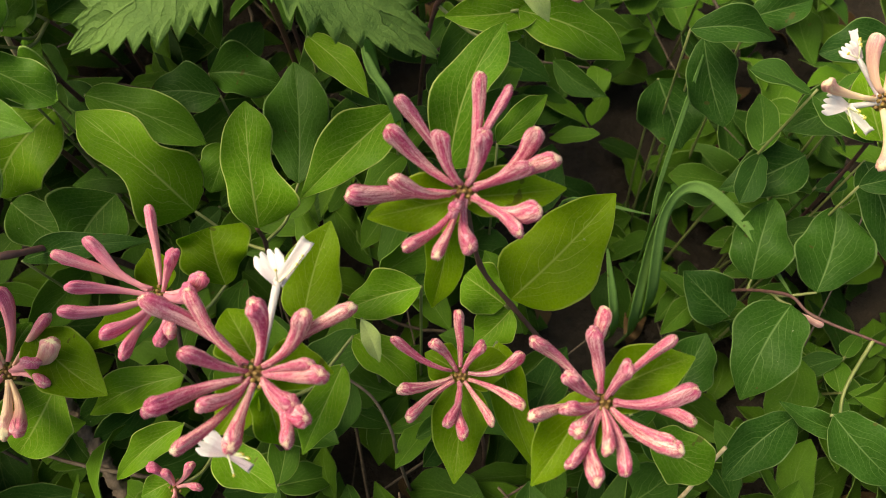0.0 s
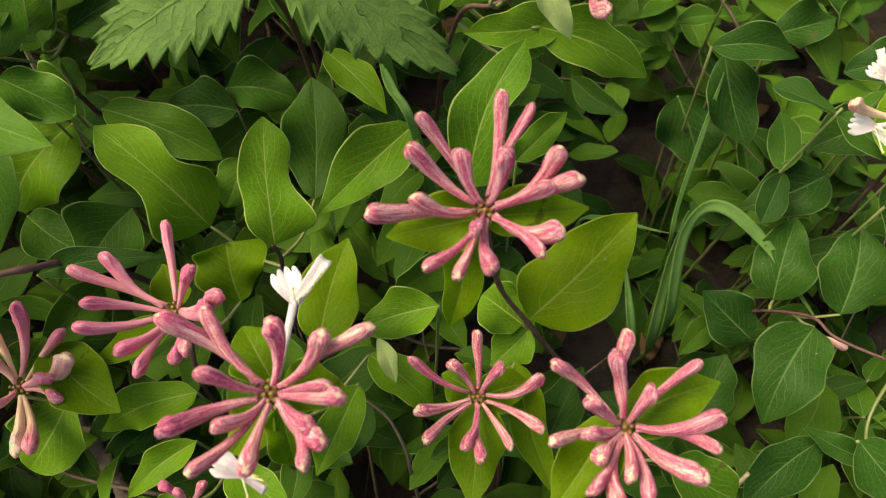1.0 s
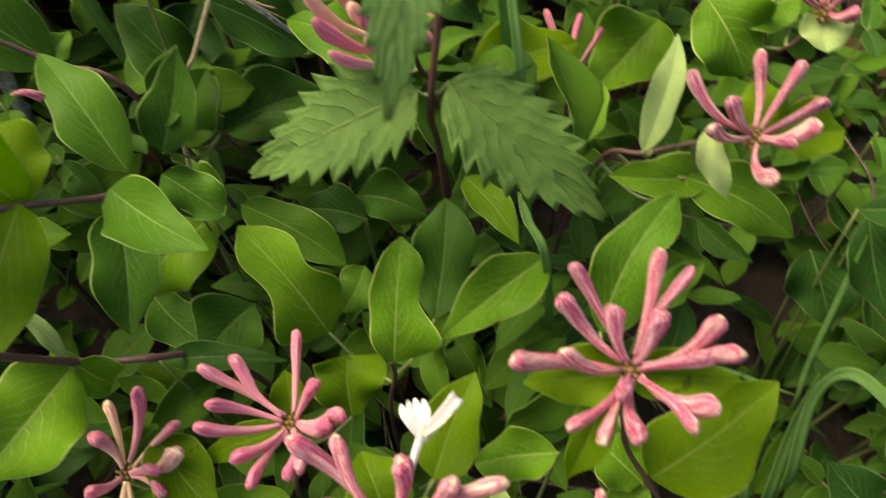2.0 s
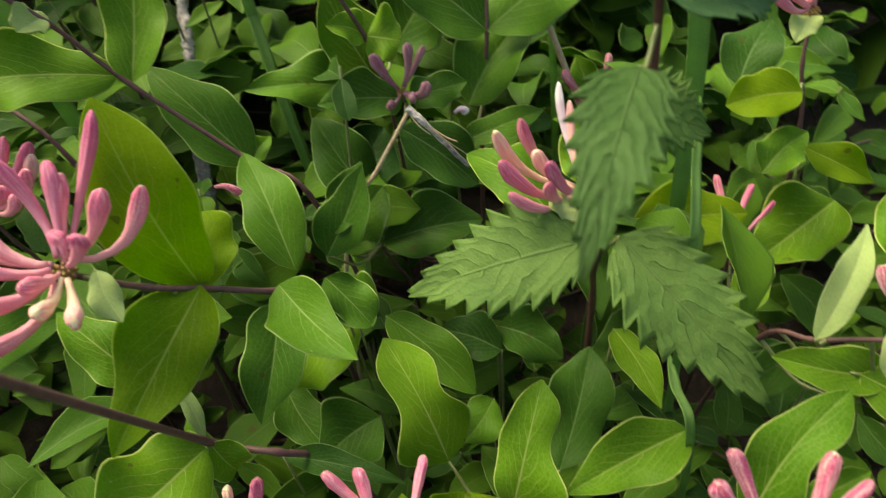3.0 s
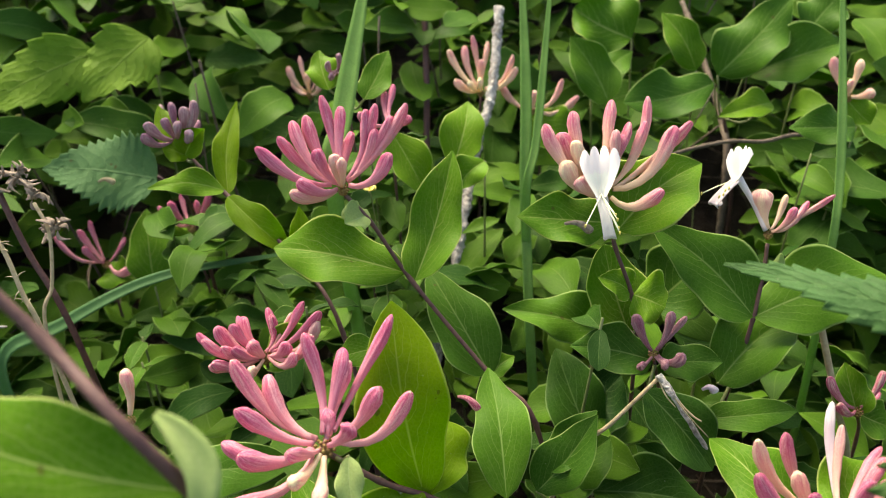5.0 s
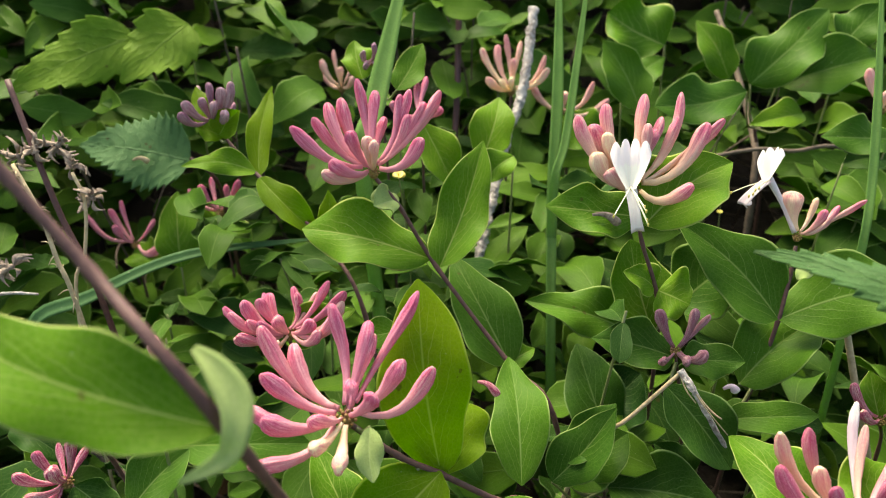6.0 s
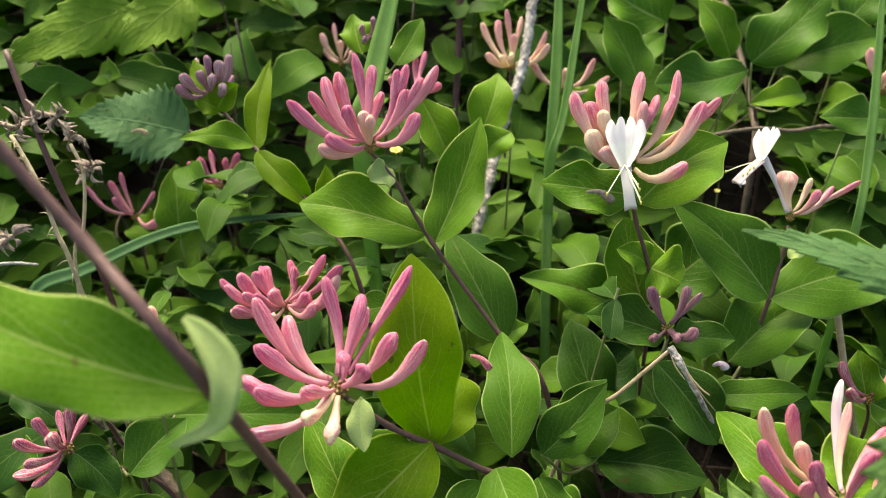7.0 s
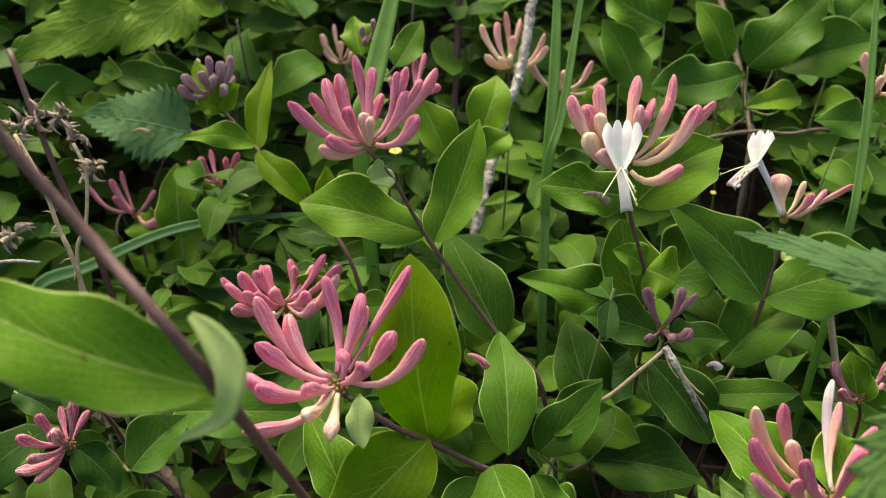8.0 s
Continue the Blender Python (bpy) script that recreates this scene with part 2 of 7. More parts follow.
def plain_material(name, a, b, scale, rough=0.7, relief=0.5, stretch=None, depth=0.001):
    k = Nodes(name)
    obj = k.coords()
    n = k.noise(scale, 5, obj, 0.65)
    big = k.noise(scale * 0.15, 2, obj)
    col = k.ramp(k.math("ADD", k.math("MULTIPLY", n, 0.7), k.math("MULTIPLY", big, 0.3)), [(0.32, a), (0.68, b)])
    k.link(col, k.bsdf.inputs["Base Color"])
    k.bsdf.inputs["Roughness"].default_value = rough
    k.bump(n, relief, depth)
    return k.mat


STEM = plain_material("stem_purple_brown", (0.058, 0.022, 0.026), (0.130, 0.064, 0.052), 300, 0.68, 0.3)
STEM_GREEN = plain_material("stem_green", (0.12, 0.16, 0.05), (0.18, 0.20, 0.07), 300, 0.5, 0.3)
STEM_RED = plain_material("stem_dark_red", (0.038, 0.012, 0.014), (0.105, 0.038, 0.030), 400, 0.55, 0.5)
BARK = plain_material("bark_grey_lichen", (0.060, 0.042, 0.034), (0.74, 0.70, 0.66), 300, 0.85, 1.0, depth=0.003)
OLD_WOOD = plain_material("old_wood_dark", (0.014, 0.010, 0.007), (0.115, 0.085, 0.062), 260, 0.85, 1.0, depth=0.003)
TWIG = plain_material("twig_brown", (0.045, 0.032, 0.023), (0.17, 0.125, 0.09), 220, 0.8, 0.8)
STRAW = plain_material("straw_dry", (0.28, 0.21, 0.11), (0.52, 0.43, 0.27), 350, 0.7, 0.5)
DRYHEAD = plain_material("dry_flower_grey", (0.12, 0.085, 0.065), (0.42, 0.34, 0.27), 500, 0.9, 0.8)
CORE = plain_material("flower_base_green", (0.12, 0.02, 0.02), (0.27, 0.22, 0.045), 500, 0.6, 0.4)
YELLOW = plain_material("stamen_yellow", (0.60, 0.48, 0.06), (0.75, 0.68, 0.20), 500, 0.6, 0.3)
FILAMENT = plain_material("stamen_white", (0.64, 0.66, 0.42), (0.78, 0.80, 0.60), 500, 0.6, 0.3)
SOIL = plain_material("soil_litter", (0.009, 0.0065, 0.0045), (0.040, 0.028, 0.018), 60, 0.95, 1.0, depth=0.01)
DEADLEAF = leaf_material("dead_leaf_brown", (0.06, 0.034, 0.018), (0.15, 0.09, 0.045), (0.20, 0.14, 0.08), rough=0.8, through=0.1, joined=True)


# ---- building helpers ----
def rise(x, y):
    """Height of the ground: a low bank that climbs away from the path."""
    d = -0.75 * x + 0.66 * y
    s = min(1.0, max(0.0, (d - 0.25) / 1.6))
    return 0.50 * s * s * (3 - 2 * s) + 0.012 * noise.noise((x * 9, y * 9, 0.0))


def link_mesh(name, verts, faces, material, parent=None, at=(0, 0, 0), uvs=None, label="", smooth=True):
    mesh = bpy.data.meshes.new(name)
    mesh.from_pydata([tuple(Vector(v) - Vector(at)) for v in verts], [], faces)
    mesh.materials.append(material)
    if uvs is not None:
        layer = mesh.uv_layers.new(name="UVMap")
        flat = [c for f in faces for i in f for c in uvs[i]]
        layer.data.foreach_set("uv", flat)
    mesh.polygons.foreach_set("use_smooth", [smooth] * len(faces))
    mesh.update()
    ob = new(name, mesh)
    if parent is not None:
        ob.parent = parent
        ob.location = Vector(at) - PLACE[parent.name]
    else:
        ob.location = at
    PLACE[ob.name] = Vector(at)
    if label:
        tagged(ob, label)
    return ob


PLACE = {}    # where each thing stands
CANOPY = []   # places of the leaves that stand clear, for the undergrowth beneath them


def thing(name, at, label, category, group=""):
    ob = new(name)
    ob.empty_display_size = 0.01
    ob.location = at
    PLACE[ob.name] = Vector(at)
    tagged(ob, label, category, group)
    return ob


OUTLINE = {  # how the half width grows and shrinks along a leaf
    "ov": lambda v: v ** 0.60 * (1 - v) ** 0.95 / 0.3862,
    "el": lambda v: v ** 0.68 * (1 - v) ** 0.76 / 0.3683,
    "ob": lambda v: v ** 0.85 * (1 - v) ** 0.50 / 0.4137,
    "ro": lambda v: v ** 0.42 * (1 - v) ** 0.48 / 0.5372,
    "la": lambda v: v ** 0.80 * (1 - v) ** 1.00 / 0.2890,
}


def lobe_outline(v):
    """Broad near the stalk, with a waist, then a narrow blunt end."""
    a = math.exp(-((v - 0.24) / 0.22) ** 2)
    b = 0.62 * math.exp(-((v - 0.74) / 0.26) ** 2)
    return (a + b) * min(1.0, v / 0.06) ** 0.5 * min(1.0, (1 - v) / 0.10) ** 0.5


OUTLINE["ne"] = lambda v: v ** 0.45 * (1 - v) ** 1.05 / 0.4015
OUTLINE["tr"] = lambda v: v ** 0.60 * (1 - v) ** 0.13 / 0.7410
OUTLINE["lobe"] = lobe_outline
COLUMNS = (-1.0, -0.93, -0.6, -0.28, -0.045, 0.0, 0.045, 0.28, 0.6, 0.93, 1.0)


def blade_mesh(base, tip, width, up, shape, fold, arch, side, wave, left, right, rows=12, columns=COLUMNS, teeth=0, thick=0.00045, phase=0.0, bumps=0.0, ragged=0.0, bite=1.0):
    """Vertices, faces and UVs of one leaf: a folded, arched, wavy sheet with a thickness."""
    base, tip, up = Vector(base), Vector(tip), Vector(up)
    axis = tip - base
    size = axis.length
    x = axis / size
    n = (up - x * up.dot(x)).normalized()
    y = n.cross(x)
    forms = [OUTLINE[k] for k in (shape.split("/") * 2)[:2]]   # one outline, or one for each side
    verts, uvs, faces = [], [], []
    cols = len(columns)
    for layer in (0, 1):
        for i in range(rows + 1):
            v = i / rows
            halves = [0.5 * width * max(0.015, form(min(max(v, 1e-4), 1 - 1e-4))) if i < rows else 0.0004 for form in forms]
            c = base + axis * v + y * (side * size * math.sin(math.pi * v)) + n * (arch * size * (math.sin(math.pi * v) - 0.35 * v * v))
            for u in columns:
                w = halves[0] * left if u < 0 else halves[1] * right
                if ragged:
                    turn = 6.283 * phase + (2.1 if u > 0 else 0.0)
                    w *= 1 + ragged * (math.sin(7.3 * v + turn) + 0.45 * math.sin(17.0 * v + 2.3 * turn))
                reach = u
                if teeth and abs(u) > 0.9 and 0 < i < rows:
                    ph = (v * teeth) % 1.0
                    deep = 0.34 + 0.20 * math.sin(3.7 * int(v * teeth) + (2.0 if u > 0 else 0.0)) ** 2
                    reach = u * (1.0 - 0.20 * bite + bite * deep * ph ** 1.15)
                    c2 = c + axis * (0.50 / teeth * ph * bite)
                else:
                    c2 = c
                lift = fold * abs(u) * w + wave * w * abs(u) ** 2 * math.sin(6.283 * (1.35 * v + phase) + 1.9 * (u > 0))
                if bumps:
                    lift += bumps * size * abs(math.sin(math.pi * (v - 0.5 * abs(u)) * teeth * 0.6)) * (1 - abs(u)) ** 0.5
                p = c2 + y * (reach * w) + n * (lift - layer * thick)
                verts.append(p)
                uvs.append((0.5 + 0.5 * u, v))
    per = (rows + 1) * cols
    for i in range(rows):
        for j in range(cols - 1):
            a = i * cols + j
            faces.append((a, a + 1, a + cols + 1, a + cols))
            b = a + per
            faces.append((b, b + cols, b + cols + 1, b + 1))
    for i in range(rows):
        for j, flip in ((0, False), (cols - 1, True)):
            a = i * cols + j
            f = (a, a + cols, a + cols + per, a + per)
            faces.append(f[::-1] if flip else f)
    return verts, faces, uvs


LEAF_NO = [0]


def leaf(parent, base, tip, width, up, shape="ov", material=None, fold=None, arch=0.06, side=0.0, wave=None, left=1.0, right=1.0, label=""):
    LEAF_NO[0] += 1
    turn = (LEAF_NO[0] * 0.618) % 1
    fold = 0.12 + 0.38 * turn if fold is None else fold
    wave = 0.18 + 0.34 * ((turn * 7.3) % 1) if wave is None else wave
    side += 0.05 * math.sin(turn * 40)
    arch += 0.07 * math.sin(turn * 71)
    v, f, uv = blade_mesh(base, tip, width, up, shape, fold, arch, side, wave, left, right, rows=18, phase=(LEAF_NO[0] * 0.37) % 1, ragged=0.09)
    CANOPY.append((Vector(base) + Vector(tip)) / 2)
    JOINTS.setdefault(parent.name, []).append(Vector(base))
    return link_mesh("leaf", v, f, material or MATURE, parent, base, uv, label)


def nettle_leaf(parent, base, tip, width, up, material=None, fold=0.12, arch=0.05, side=0.0, left=1.0, right=1.0, teeth=10, wave=0.08, label="", bite=1.0, quilt=0.010):
    v, f, uv = blade_mesh(base, tip, width, up, "ne", fold, arch, side, wave, left, right, rows=teeth * 4, teeth=teeth, bumps=quilt, bite=bite)
    CANOPY.append((Vector(base) + Vector(tip)) / 2)
    JOINTS.setdefault(parent.name, []).append(Vector(base))
    return link_mesh("leaf", v, f, material or NETTLE, parent, base, uv, label)


JOINTS = {}


def smooth_line(points, steps=6):
    """Catmull-Rom through the points."""
    p = [Vector(q) for q in points]
    p = [p[0] * 2 - p[1]] + p + [p[-1] * 2 - p[-2]]
    out = []
    for i in range(1, len(p) - 2):
        a, b, c, d = p[i - 1:i + 3]
        for s in range(steps):
            t = s / steps
            out.append(0.5 * (2 * b + (c - a) * t + (2 * a - 5 * b + 4 * c - d) * t * t + (3 * b - a - 3 * c + d) * t ** 3))
    out.append(p[-2])
    return out


def tube(verts, faces, line, radii, sides=7, uvs=None, flat=1.0):
    """Adds a tube along the line to verts and faces; radii: one number for each point."""
    start = len(verts)
    ref = Vector((0.3, 0.2, 0.93))
    ring = sides if uvs is None else sides + 1
    for i, p in enumerate(line):
        d = (line[min(i + 1, len(line) - 1)] - line[max(i - 1, 0)]).normalized()
        if abs(d.dot(ref)) > 0.95:
            ref = Vector((0.9, -0.3, 0.2))
        a = (ref - d * ref.dot(d)).normalized()
        b = d.cross(a)
        ref = a
        for s in range(ring):
            w = 2 * math.pi * s / sides
            verts.append(p + (a * math.cos(w) + b * (math.sin(w) * flat)) * radii[i])
            if uvs is not None:
                uvs.append((s / sides, i / (len(line) - 1)))
    for i in range(len(line) - 1):
        for s in range(sides):
            a, b = start + i * ring + s, start + i * ring + (s + 1) % ring
            faces.append((a, b, b + ring, a + ring))
    faces.append(tuple(start + s for s in reversed(range(sides))))
    faces.append(tuple(start + (len(line) - 1) * ring + s for s in range(sides)))


def stem(parent, points, r0, r1, material=None, root=True, name="stem", sides=8, nodes=True, knots=0.0):
    """A tapered stem through the points; it goes on to the ground, and short stalks reach out to the leaves of its thing."""
    pts = [Vector(p) for p in points]
    if root:
        e = pts[-1]
        d = (pts[-1] - pts[-2]).normalized() if len(pts) > 1 else Vector((0, 0, -1))
        m = e + Vector((d.x * 0.03, d.y * 0.03, -0.4 * max(0.01, e.z - rise(e.x, e.y))))
        pts += [m, Vector((m.x + d.x * 0.01, m.y + d.y * 0.01, rise(m.x, m.y) - 0.01))]
    line = smooth_line(pts, 30 if knots else 6)
    k = len(line) - 1
    radii = []
    for i in range(k + 1):
        r = r0 + (r1 - r0) * i / k
        if nodes and i % 6 == 0 and 0 < i < k:
            r *= 1.28
        radii.append(r)
    verts, faces = [], []
    sides = 16 if knots else sides
    tube(verts, faces, line, radii, sides)
    if knots:
        for i, p in enumerate(verts):
            q = line[min(k, i // sides)]
            verts[i] = q + (p - q) * (1 + knots * (0.6 * noise.noise(tuple(p * 190)) + 0.6 * noise.noise(tuple(p * 620))))
    made = link_mesh(name, verts, faces, material or STEM, parent, points[0])
    for j in JOINTS.get(parent.name, []):
        q = min(line, key=lambda p: (p - j).length + (0.02 if p.z > j.z else 0.0))
        gap = (q - j).length
        if gap > 0.006:
            if gap > 0.055:   # too far from the stem: its own shoot rises from the ground
                q = Vector((j.x * 0.8 + q.x * 0.2, j.y * 0.8 + q.y * 0.2, rise(j.x, j.y)))
            mid = (q + j) / 2 + Vector((0, 0, -0.25 * min(gap, 0.05)))
            verts, faces = [], []
            tube(verts, faces, smooth_line([j, mid, q], 5), [0.0008 + 0.0003 * i / 10 for i in range(11)], 6)
            link_mesh("stalk", verts, faces, STEM_GREEN, parent, tuple(j))
    return made


def ball(verts, faces, c, r, rings=4, sides=6, squash=1.0):
    start = len(verts)
    verts.append(c + Vector((0, 0, r * squash)))
    for i in range(1, rings):
        w = math.pi * i / rings
        for s in range(sides):
            q = 2 * math.pi * s / sides
            verts.append(c + Vector((r * math.sin(w) * math.cos(q), r * math.sin(w) * math.sin(q), r * math.cos(w) * squash)))
    verts.append(c - Vector((0, 0, r * squash)))
    last = len(verts) - 1
    for s in range(sides):
        faces.append((start, start + 1 + s, start + 1 + (s + 1) % sides))
        for i in range(rings - 2):
            a, b = start + 1 + i * sides + s, start + 1 + i * sides + (s + 1) % sides
            faces.append((a, a + sides, b + sides, b))
        faces.append((last, start + 1 + (rings - 2) * sides + (s + 1) % sides, start + 1 + (rings - 2) * sides + s))


def flower_head(parent, centre, axis, size=1.0, label=""):
    """The knot of small green ovaries from which the buds of a head spread."""
    c, up = Vector(centre), Vector(axis).normalized()
    verts, faces = [], []
    ball(verts, faces, c - up * 0.002 * size, 0.0042 * size)
    side = up.orthogonal().normalized()
    for ring, n, r, h in ((0, 1, 0.0, 0.003), (1, 6, 0.0026, 0.0026), (2, 10, 0.0046, 0.0012)):
        for i in range(n):
            a = 2 * math.pi * (i + 0.4 * ring) / n
            d = Matrix.Rotation(a, 3, up) @ side
            ball(verts, faces, c + (d * r + up * h) * size, 0.00105 * size, 4, 6)
    CANOPY.append(c - up * 0.02)
    return link_mesh("flower_head", verts, faces, CORE, parent, centre, None, label)


BUD_FORM = ((0.0, 0.35), (0.12, 0.41), (0.28, 0.52), (0.44, 0.65), (0.58, 0.78), (0.69, 0.88), (0.79, 0.97), (0.86, 1.0), (0.915, 0.98), (0.955, 0.87), (0.982, 0.66), (0.996, 0.40), (1.0, 0.12))


def bud(head, tip, material=None, r=0.0034, bow=0.10, point=0.0):
    """A closed tubular flower: a slender tube that widens into a flattened club, curved upwards, with the folded lips as creases at its end."""
    c = PLACE[head.name]
    t = Vector(tip)
    d = t - c
    start = c + d * 0.13
    LEAF_NO[0] += 1
    k = LEAF_NO[0]
    chance = (k * 0.618) % 1
    lift = Vector((0, 0, 1)) - d.normalized() * d.normalized().z
    across = d.cross(Vector((0, 0, 1)))
    sway = across * (0.10 * math.sin(k * 2.4))
    hook = (lift * (0.05 + 0.05 * chance)) * d.length + across * (0.06 * math.sin(k * 1.7))
    sag = bow * (0.5 + chance) * (1.0 + 1.1 * point)
    line, radii = [], []
    for v, w in BUD_FORM:
        p = start + (t - start) * v + (sway - lift * sag * d.length) * math.sin(math.pi * v ** 0.8)
        if v > 0.7:
            p += hook * ((v - 0.7) / 0.3) ** 2 * 0.5
        line.append(p)
        if point:   # the younger, plumper buds of the shaded heads
            w = w ** 1.05 * (1 - (0.10 + 0.36 * point) * max(0.0, (v - 0.76) / 0.24) ** 1.7) + 0.16 * point * math.exp(-((v - 0.73) / 0.16) ** 2)
        radii.append((1.12 - 0.12 * point) * r * w ** (0.9 + 0.25 * ((k * 0.271) % 1)) * (0.84 + 0.28 * ((k * 0.414) % 1)))
    verts, faces, uvs = [], [], []
    tube(verts, faces, line, radii, 20, uvs, 0.58 + 0.22 * chance)
    for i, p in enumerate(verts):
        s0, row = (i % 21) % 20, i // 21
        q = line[row]
        a = s0 * math.pi / 10
        near = max(0.0, (row - 3) / 9)
        fold = -abs(math.cos(1.5 * a + k)) ** 10 * 0.34 * near ** 0.7 + 0.07 * near * math.sin(2 * a + 2 * k)
        dent = (0.17 + 0.16 * near ** 3) * noise.noise(((p.x - c.x) * 260 + k, (p.y - c.y) * 260, (p.z - c.z) * 260))
        verts[i] = q + (p - q) * (1.04 + fold + dent)
    return link_mesh("bud", verts, faces, material or PINK, head, c, uvs)


def upper_lip(head, m, way, across, n, w):
    """The broad upper lip of an opened flower: a cupped sheet that ends in four rounded lobes."""
    verts, faces, uvs = [], [], []
    rows, cols = 14, 24
    for layer in (0, 1):
        for i in range(rows + 1):
            v = i / rows
            for j in range(cols + 1):
                u = 2 * j / cols - 1
                lobe = abs(math.sin(2 * math.pi * (u * 0.98 + 0.005))) ** 0.5
                reach = 0.77 + 0.23 * lobe - 0.12 * u * u
                t = v * (1 - (1 - reach) * v ** 2)
                half = w * (0.08 + 0.31 * math.sin(1.75 * v) ** 0.9)
                out = w * (0.14 * u * u * (1 - v) + 0.05 * u * u - 0.20 * v ** 4 * (0.6 + 0.4 * math.sin(5 * u + 1)) - 0.03 * (1 - lobe) * v)
                verts.append(m + way * (t * w) + across * (u * half) + n * (out - layer * 0.0004))
                uvs.append((0.5 + 0.5 * u, v))
    per, ring = (rows + 1) * (cols + 1), cols + 1
    for i in range(rows):
        for j in range(cols):
            a = i * ring + j
            faces += [(a, a + 1, a + ring + 1, a + ring), (a + per, a + per + ring, a + per + ring + 1, a + per + 1)]
    return link_mesh("petal", verts, faces, WHITE, head, PLACE[head.name], uvs)


def open_flower(head, mouth, lip_up, lip_down, face, r=0.0036):
    """An opened flower: a slender tube that flares, a broad upper lip of four lobes, a narrow curled lower lip, and stamens."""
    c, m, a, b, n = PLACE[head.name], Vector(mouth), Vector(lip_up), Vector(lip_down), Vector(face).normalized()
    verts, faces, uvs = [], [], []
    w = (a - m).length
    line = smooth_line([c + (m - c) * 0.08, c + (m - c) * 0.55 - n * 0.06 * (m - c).length, m + (a - m) * 0.04], 6)
    tube(verts, faces, line, [r * 0.40 + (0.115 * w - r * 0.40) * max(0.0, (i / (len(line) - 1) - 0.25) / 0.75) ** 2 for i in range(len(line))], 12, uvs)
    made = link_mesh("corolla_tube", verts, faces, WHITE, head, c, uvs)
    across = (a - m).cross(n).normalized()
    upper_lip(head, m - (a - m) * 0.05, (a - m) / w, across, n, w * 1.05)
    down = b - m
    size = down.length
    way = (down.normalized() + n * 0.15).normalized()
    strap = [m + way * size * q + n * 0.10 * size * math.sin(3.1 * q) for q in (0.0, 0.3, 0.6, 0.85)]
    hub = strap[-1] - n * 0.13 * size
    strap += [hub + (n * math.cos(q) + way * math.sin(q)) * size * (0.13 - 0.012 * q) for q in (0.6, 1.3, 2.1, 3.0, 3.9)]
    lip = grass_blade(head, strap, 0.24 * size, 0.26 * size, tuple(n), WHITE, name="petal")
    for i in range(5):
        verts, faces = [], []
        e = m + way * w * (0.42 + 0.09 * i) + n * w * (0.36 + 0.12 * (i % 3)) + across * (0.42 * w * math.sin(i * 2.1 + 0.5))
        tube(verts, faces, smooth_line([m, (m + e) / 2 + n * 0.14 * w, e], 4), [0.00030] * 9, 5)
        split = len(faces)
        ball(verts, faces, e, 0.0006, 4, 6, 1.9)
        st = link_mesh("stamen", verts, faces, FILAMENT, head, c)
        st.data.materials.append(YELLOW)
        st.data.polygons.foreach_set("material_index", [0] * split + [1] * (len(faces) - split))
    return made


def grass_blade(parent, points, w0, w1, up=(0.4, -0.6, 0.7), material=None, root=False, name="blade", bell=False):
    """A long folded grass blade through the points."""
    pts = [Vector(p) for p in points]
    if root:
        e = pts[0]
        g = Vector((e.x + 0.01, e.y + 0.01, rise(e.x, e.y) - 0.01))
        if e.z - g.z > 0.03:
            pts = [g, (g + e) / 2 + Vector((0.004, 0.0, 0.0))] + pts
    line = smooth_line(pts, 7)
    CANOPY.extend(Vector(p) for p in points)
    up = Vector(up)
    verts, faces, uvs = [], [], []
    k = len(line) - 1
    cols = (-1, -0.5, 0, 0.5, 1)
    for layer in (0, 1):
        for i, p in enumerate(line):
            d = (line[min(i + 1, k)] - line[max(i - 1, 0)]).normalized()
            y = d.cross(up).normalized()
            n = y.cross(d)
            v = i / k
            w = 0.5 * (w0 + (w1 - w0) * v) * (math.sin(math.pi * (0.04 + 0.94 * v)) ** 0.7 if bell else min(1.0, 4.5 * (1.02 - v)) ** 0.7)
            w *= 1 + 0.08 * math.sin(9 * v + 40 * p.x)
            for u in cols:
                verts.append(p + y * u * w + n * (0.35 * abs(u) * w - 0.0005 * layer))
                uvs.append((0.5 + 0.5 * u, i / k))
    per = (k + 1) * 5
    for i in range(k):
        for j in range(4):
            a = i * 5 + j
            faces.append((a, a + 1, a + 6, a + 5))
            faces.append((a + per, a + per + 5, a + per + 6, a + per + 1))
        a = i * 5
        faces.append((a, a + 5, a + 5 + per, a + per))
        faces.append((a + 4, a + 4 + per, a + 9 + per, a + 9))
    return link_mesh(name, verts, faces, material or GRASS, parent, points[0], uvs)


def seed_head(parent, at, size=0.009):
    """A ragged dry seed head: a small core with curled scales."""
    c = Vector(at)
    rr = random.Random(int(at[0] * 9999) + 5)
    verts, faces = [], []
    ball(verts, faces, c, size * 0.22)
    core = link_mesh("seed_head", verts, faces, DRYHEAD, parent, at)
    for i in range(14):
        d = Vector((rr.gauss(0, 1), rr.gauss(0, 1), rr.gauss(0, 1))).normalized()
        v, f, uv = blade_mesh(c + d * size * 0.15, c + d * size * rr.uniform(0.7, 1.5), size * 0.4, d.orthogonal(), "la", 0.5, 0.3, 0.15, 0.2, 1, 1, rows=5, columns=(-1, 0, 1))
        link_mesh("scale", v, f, DRYHEAD, core, at, uv)
    return core


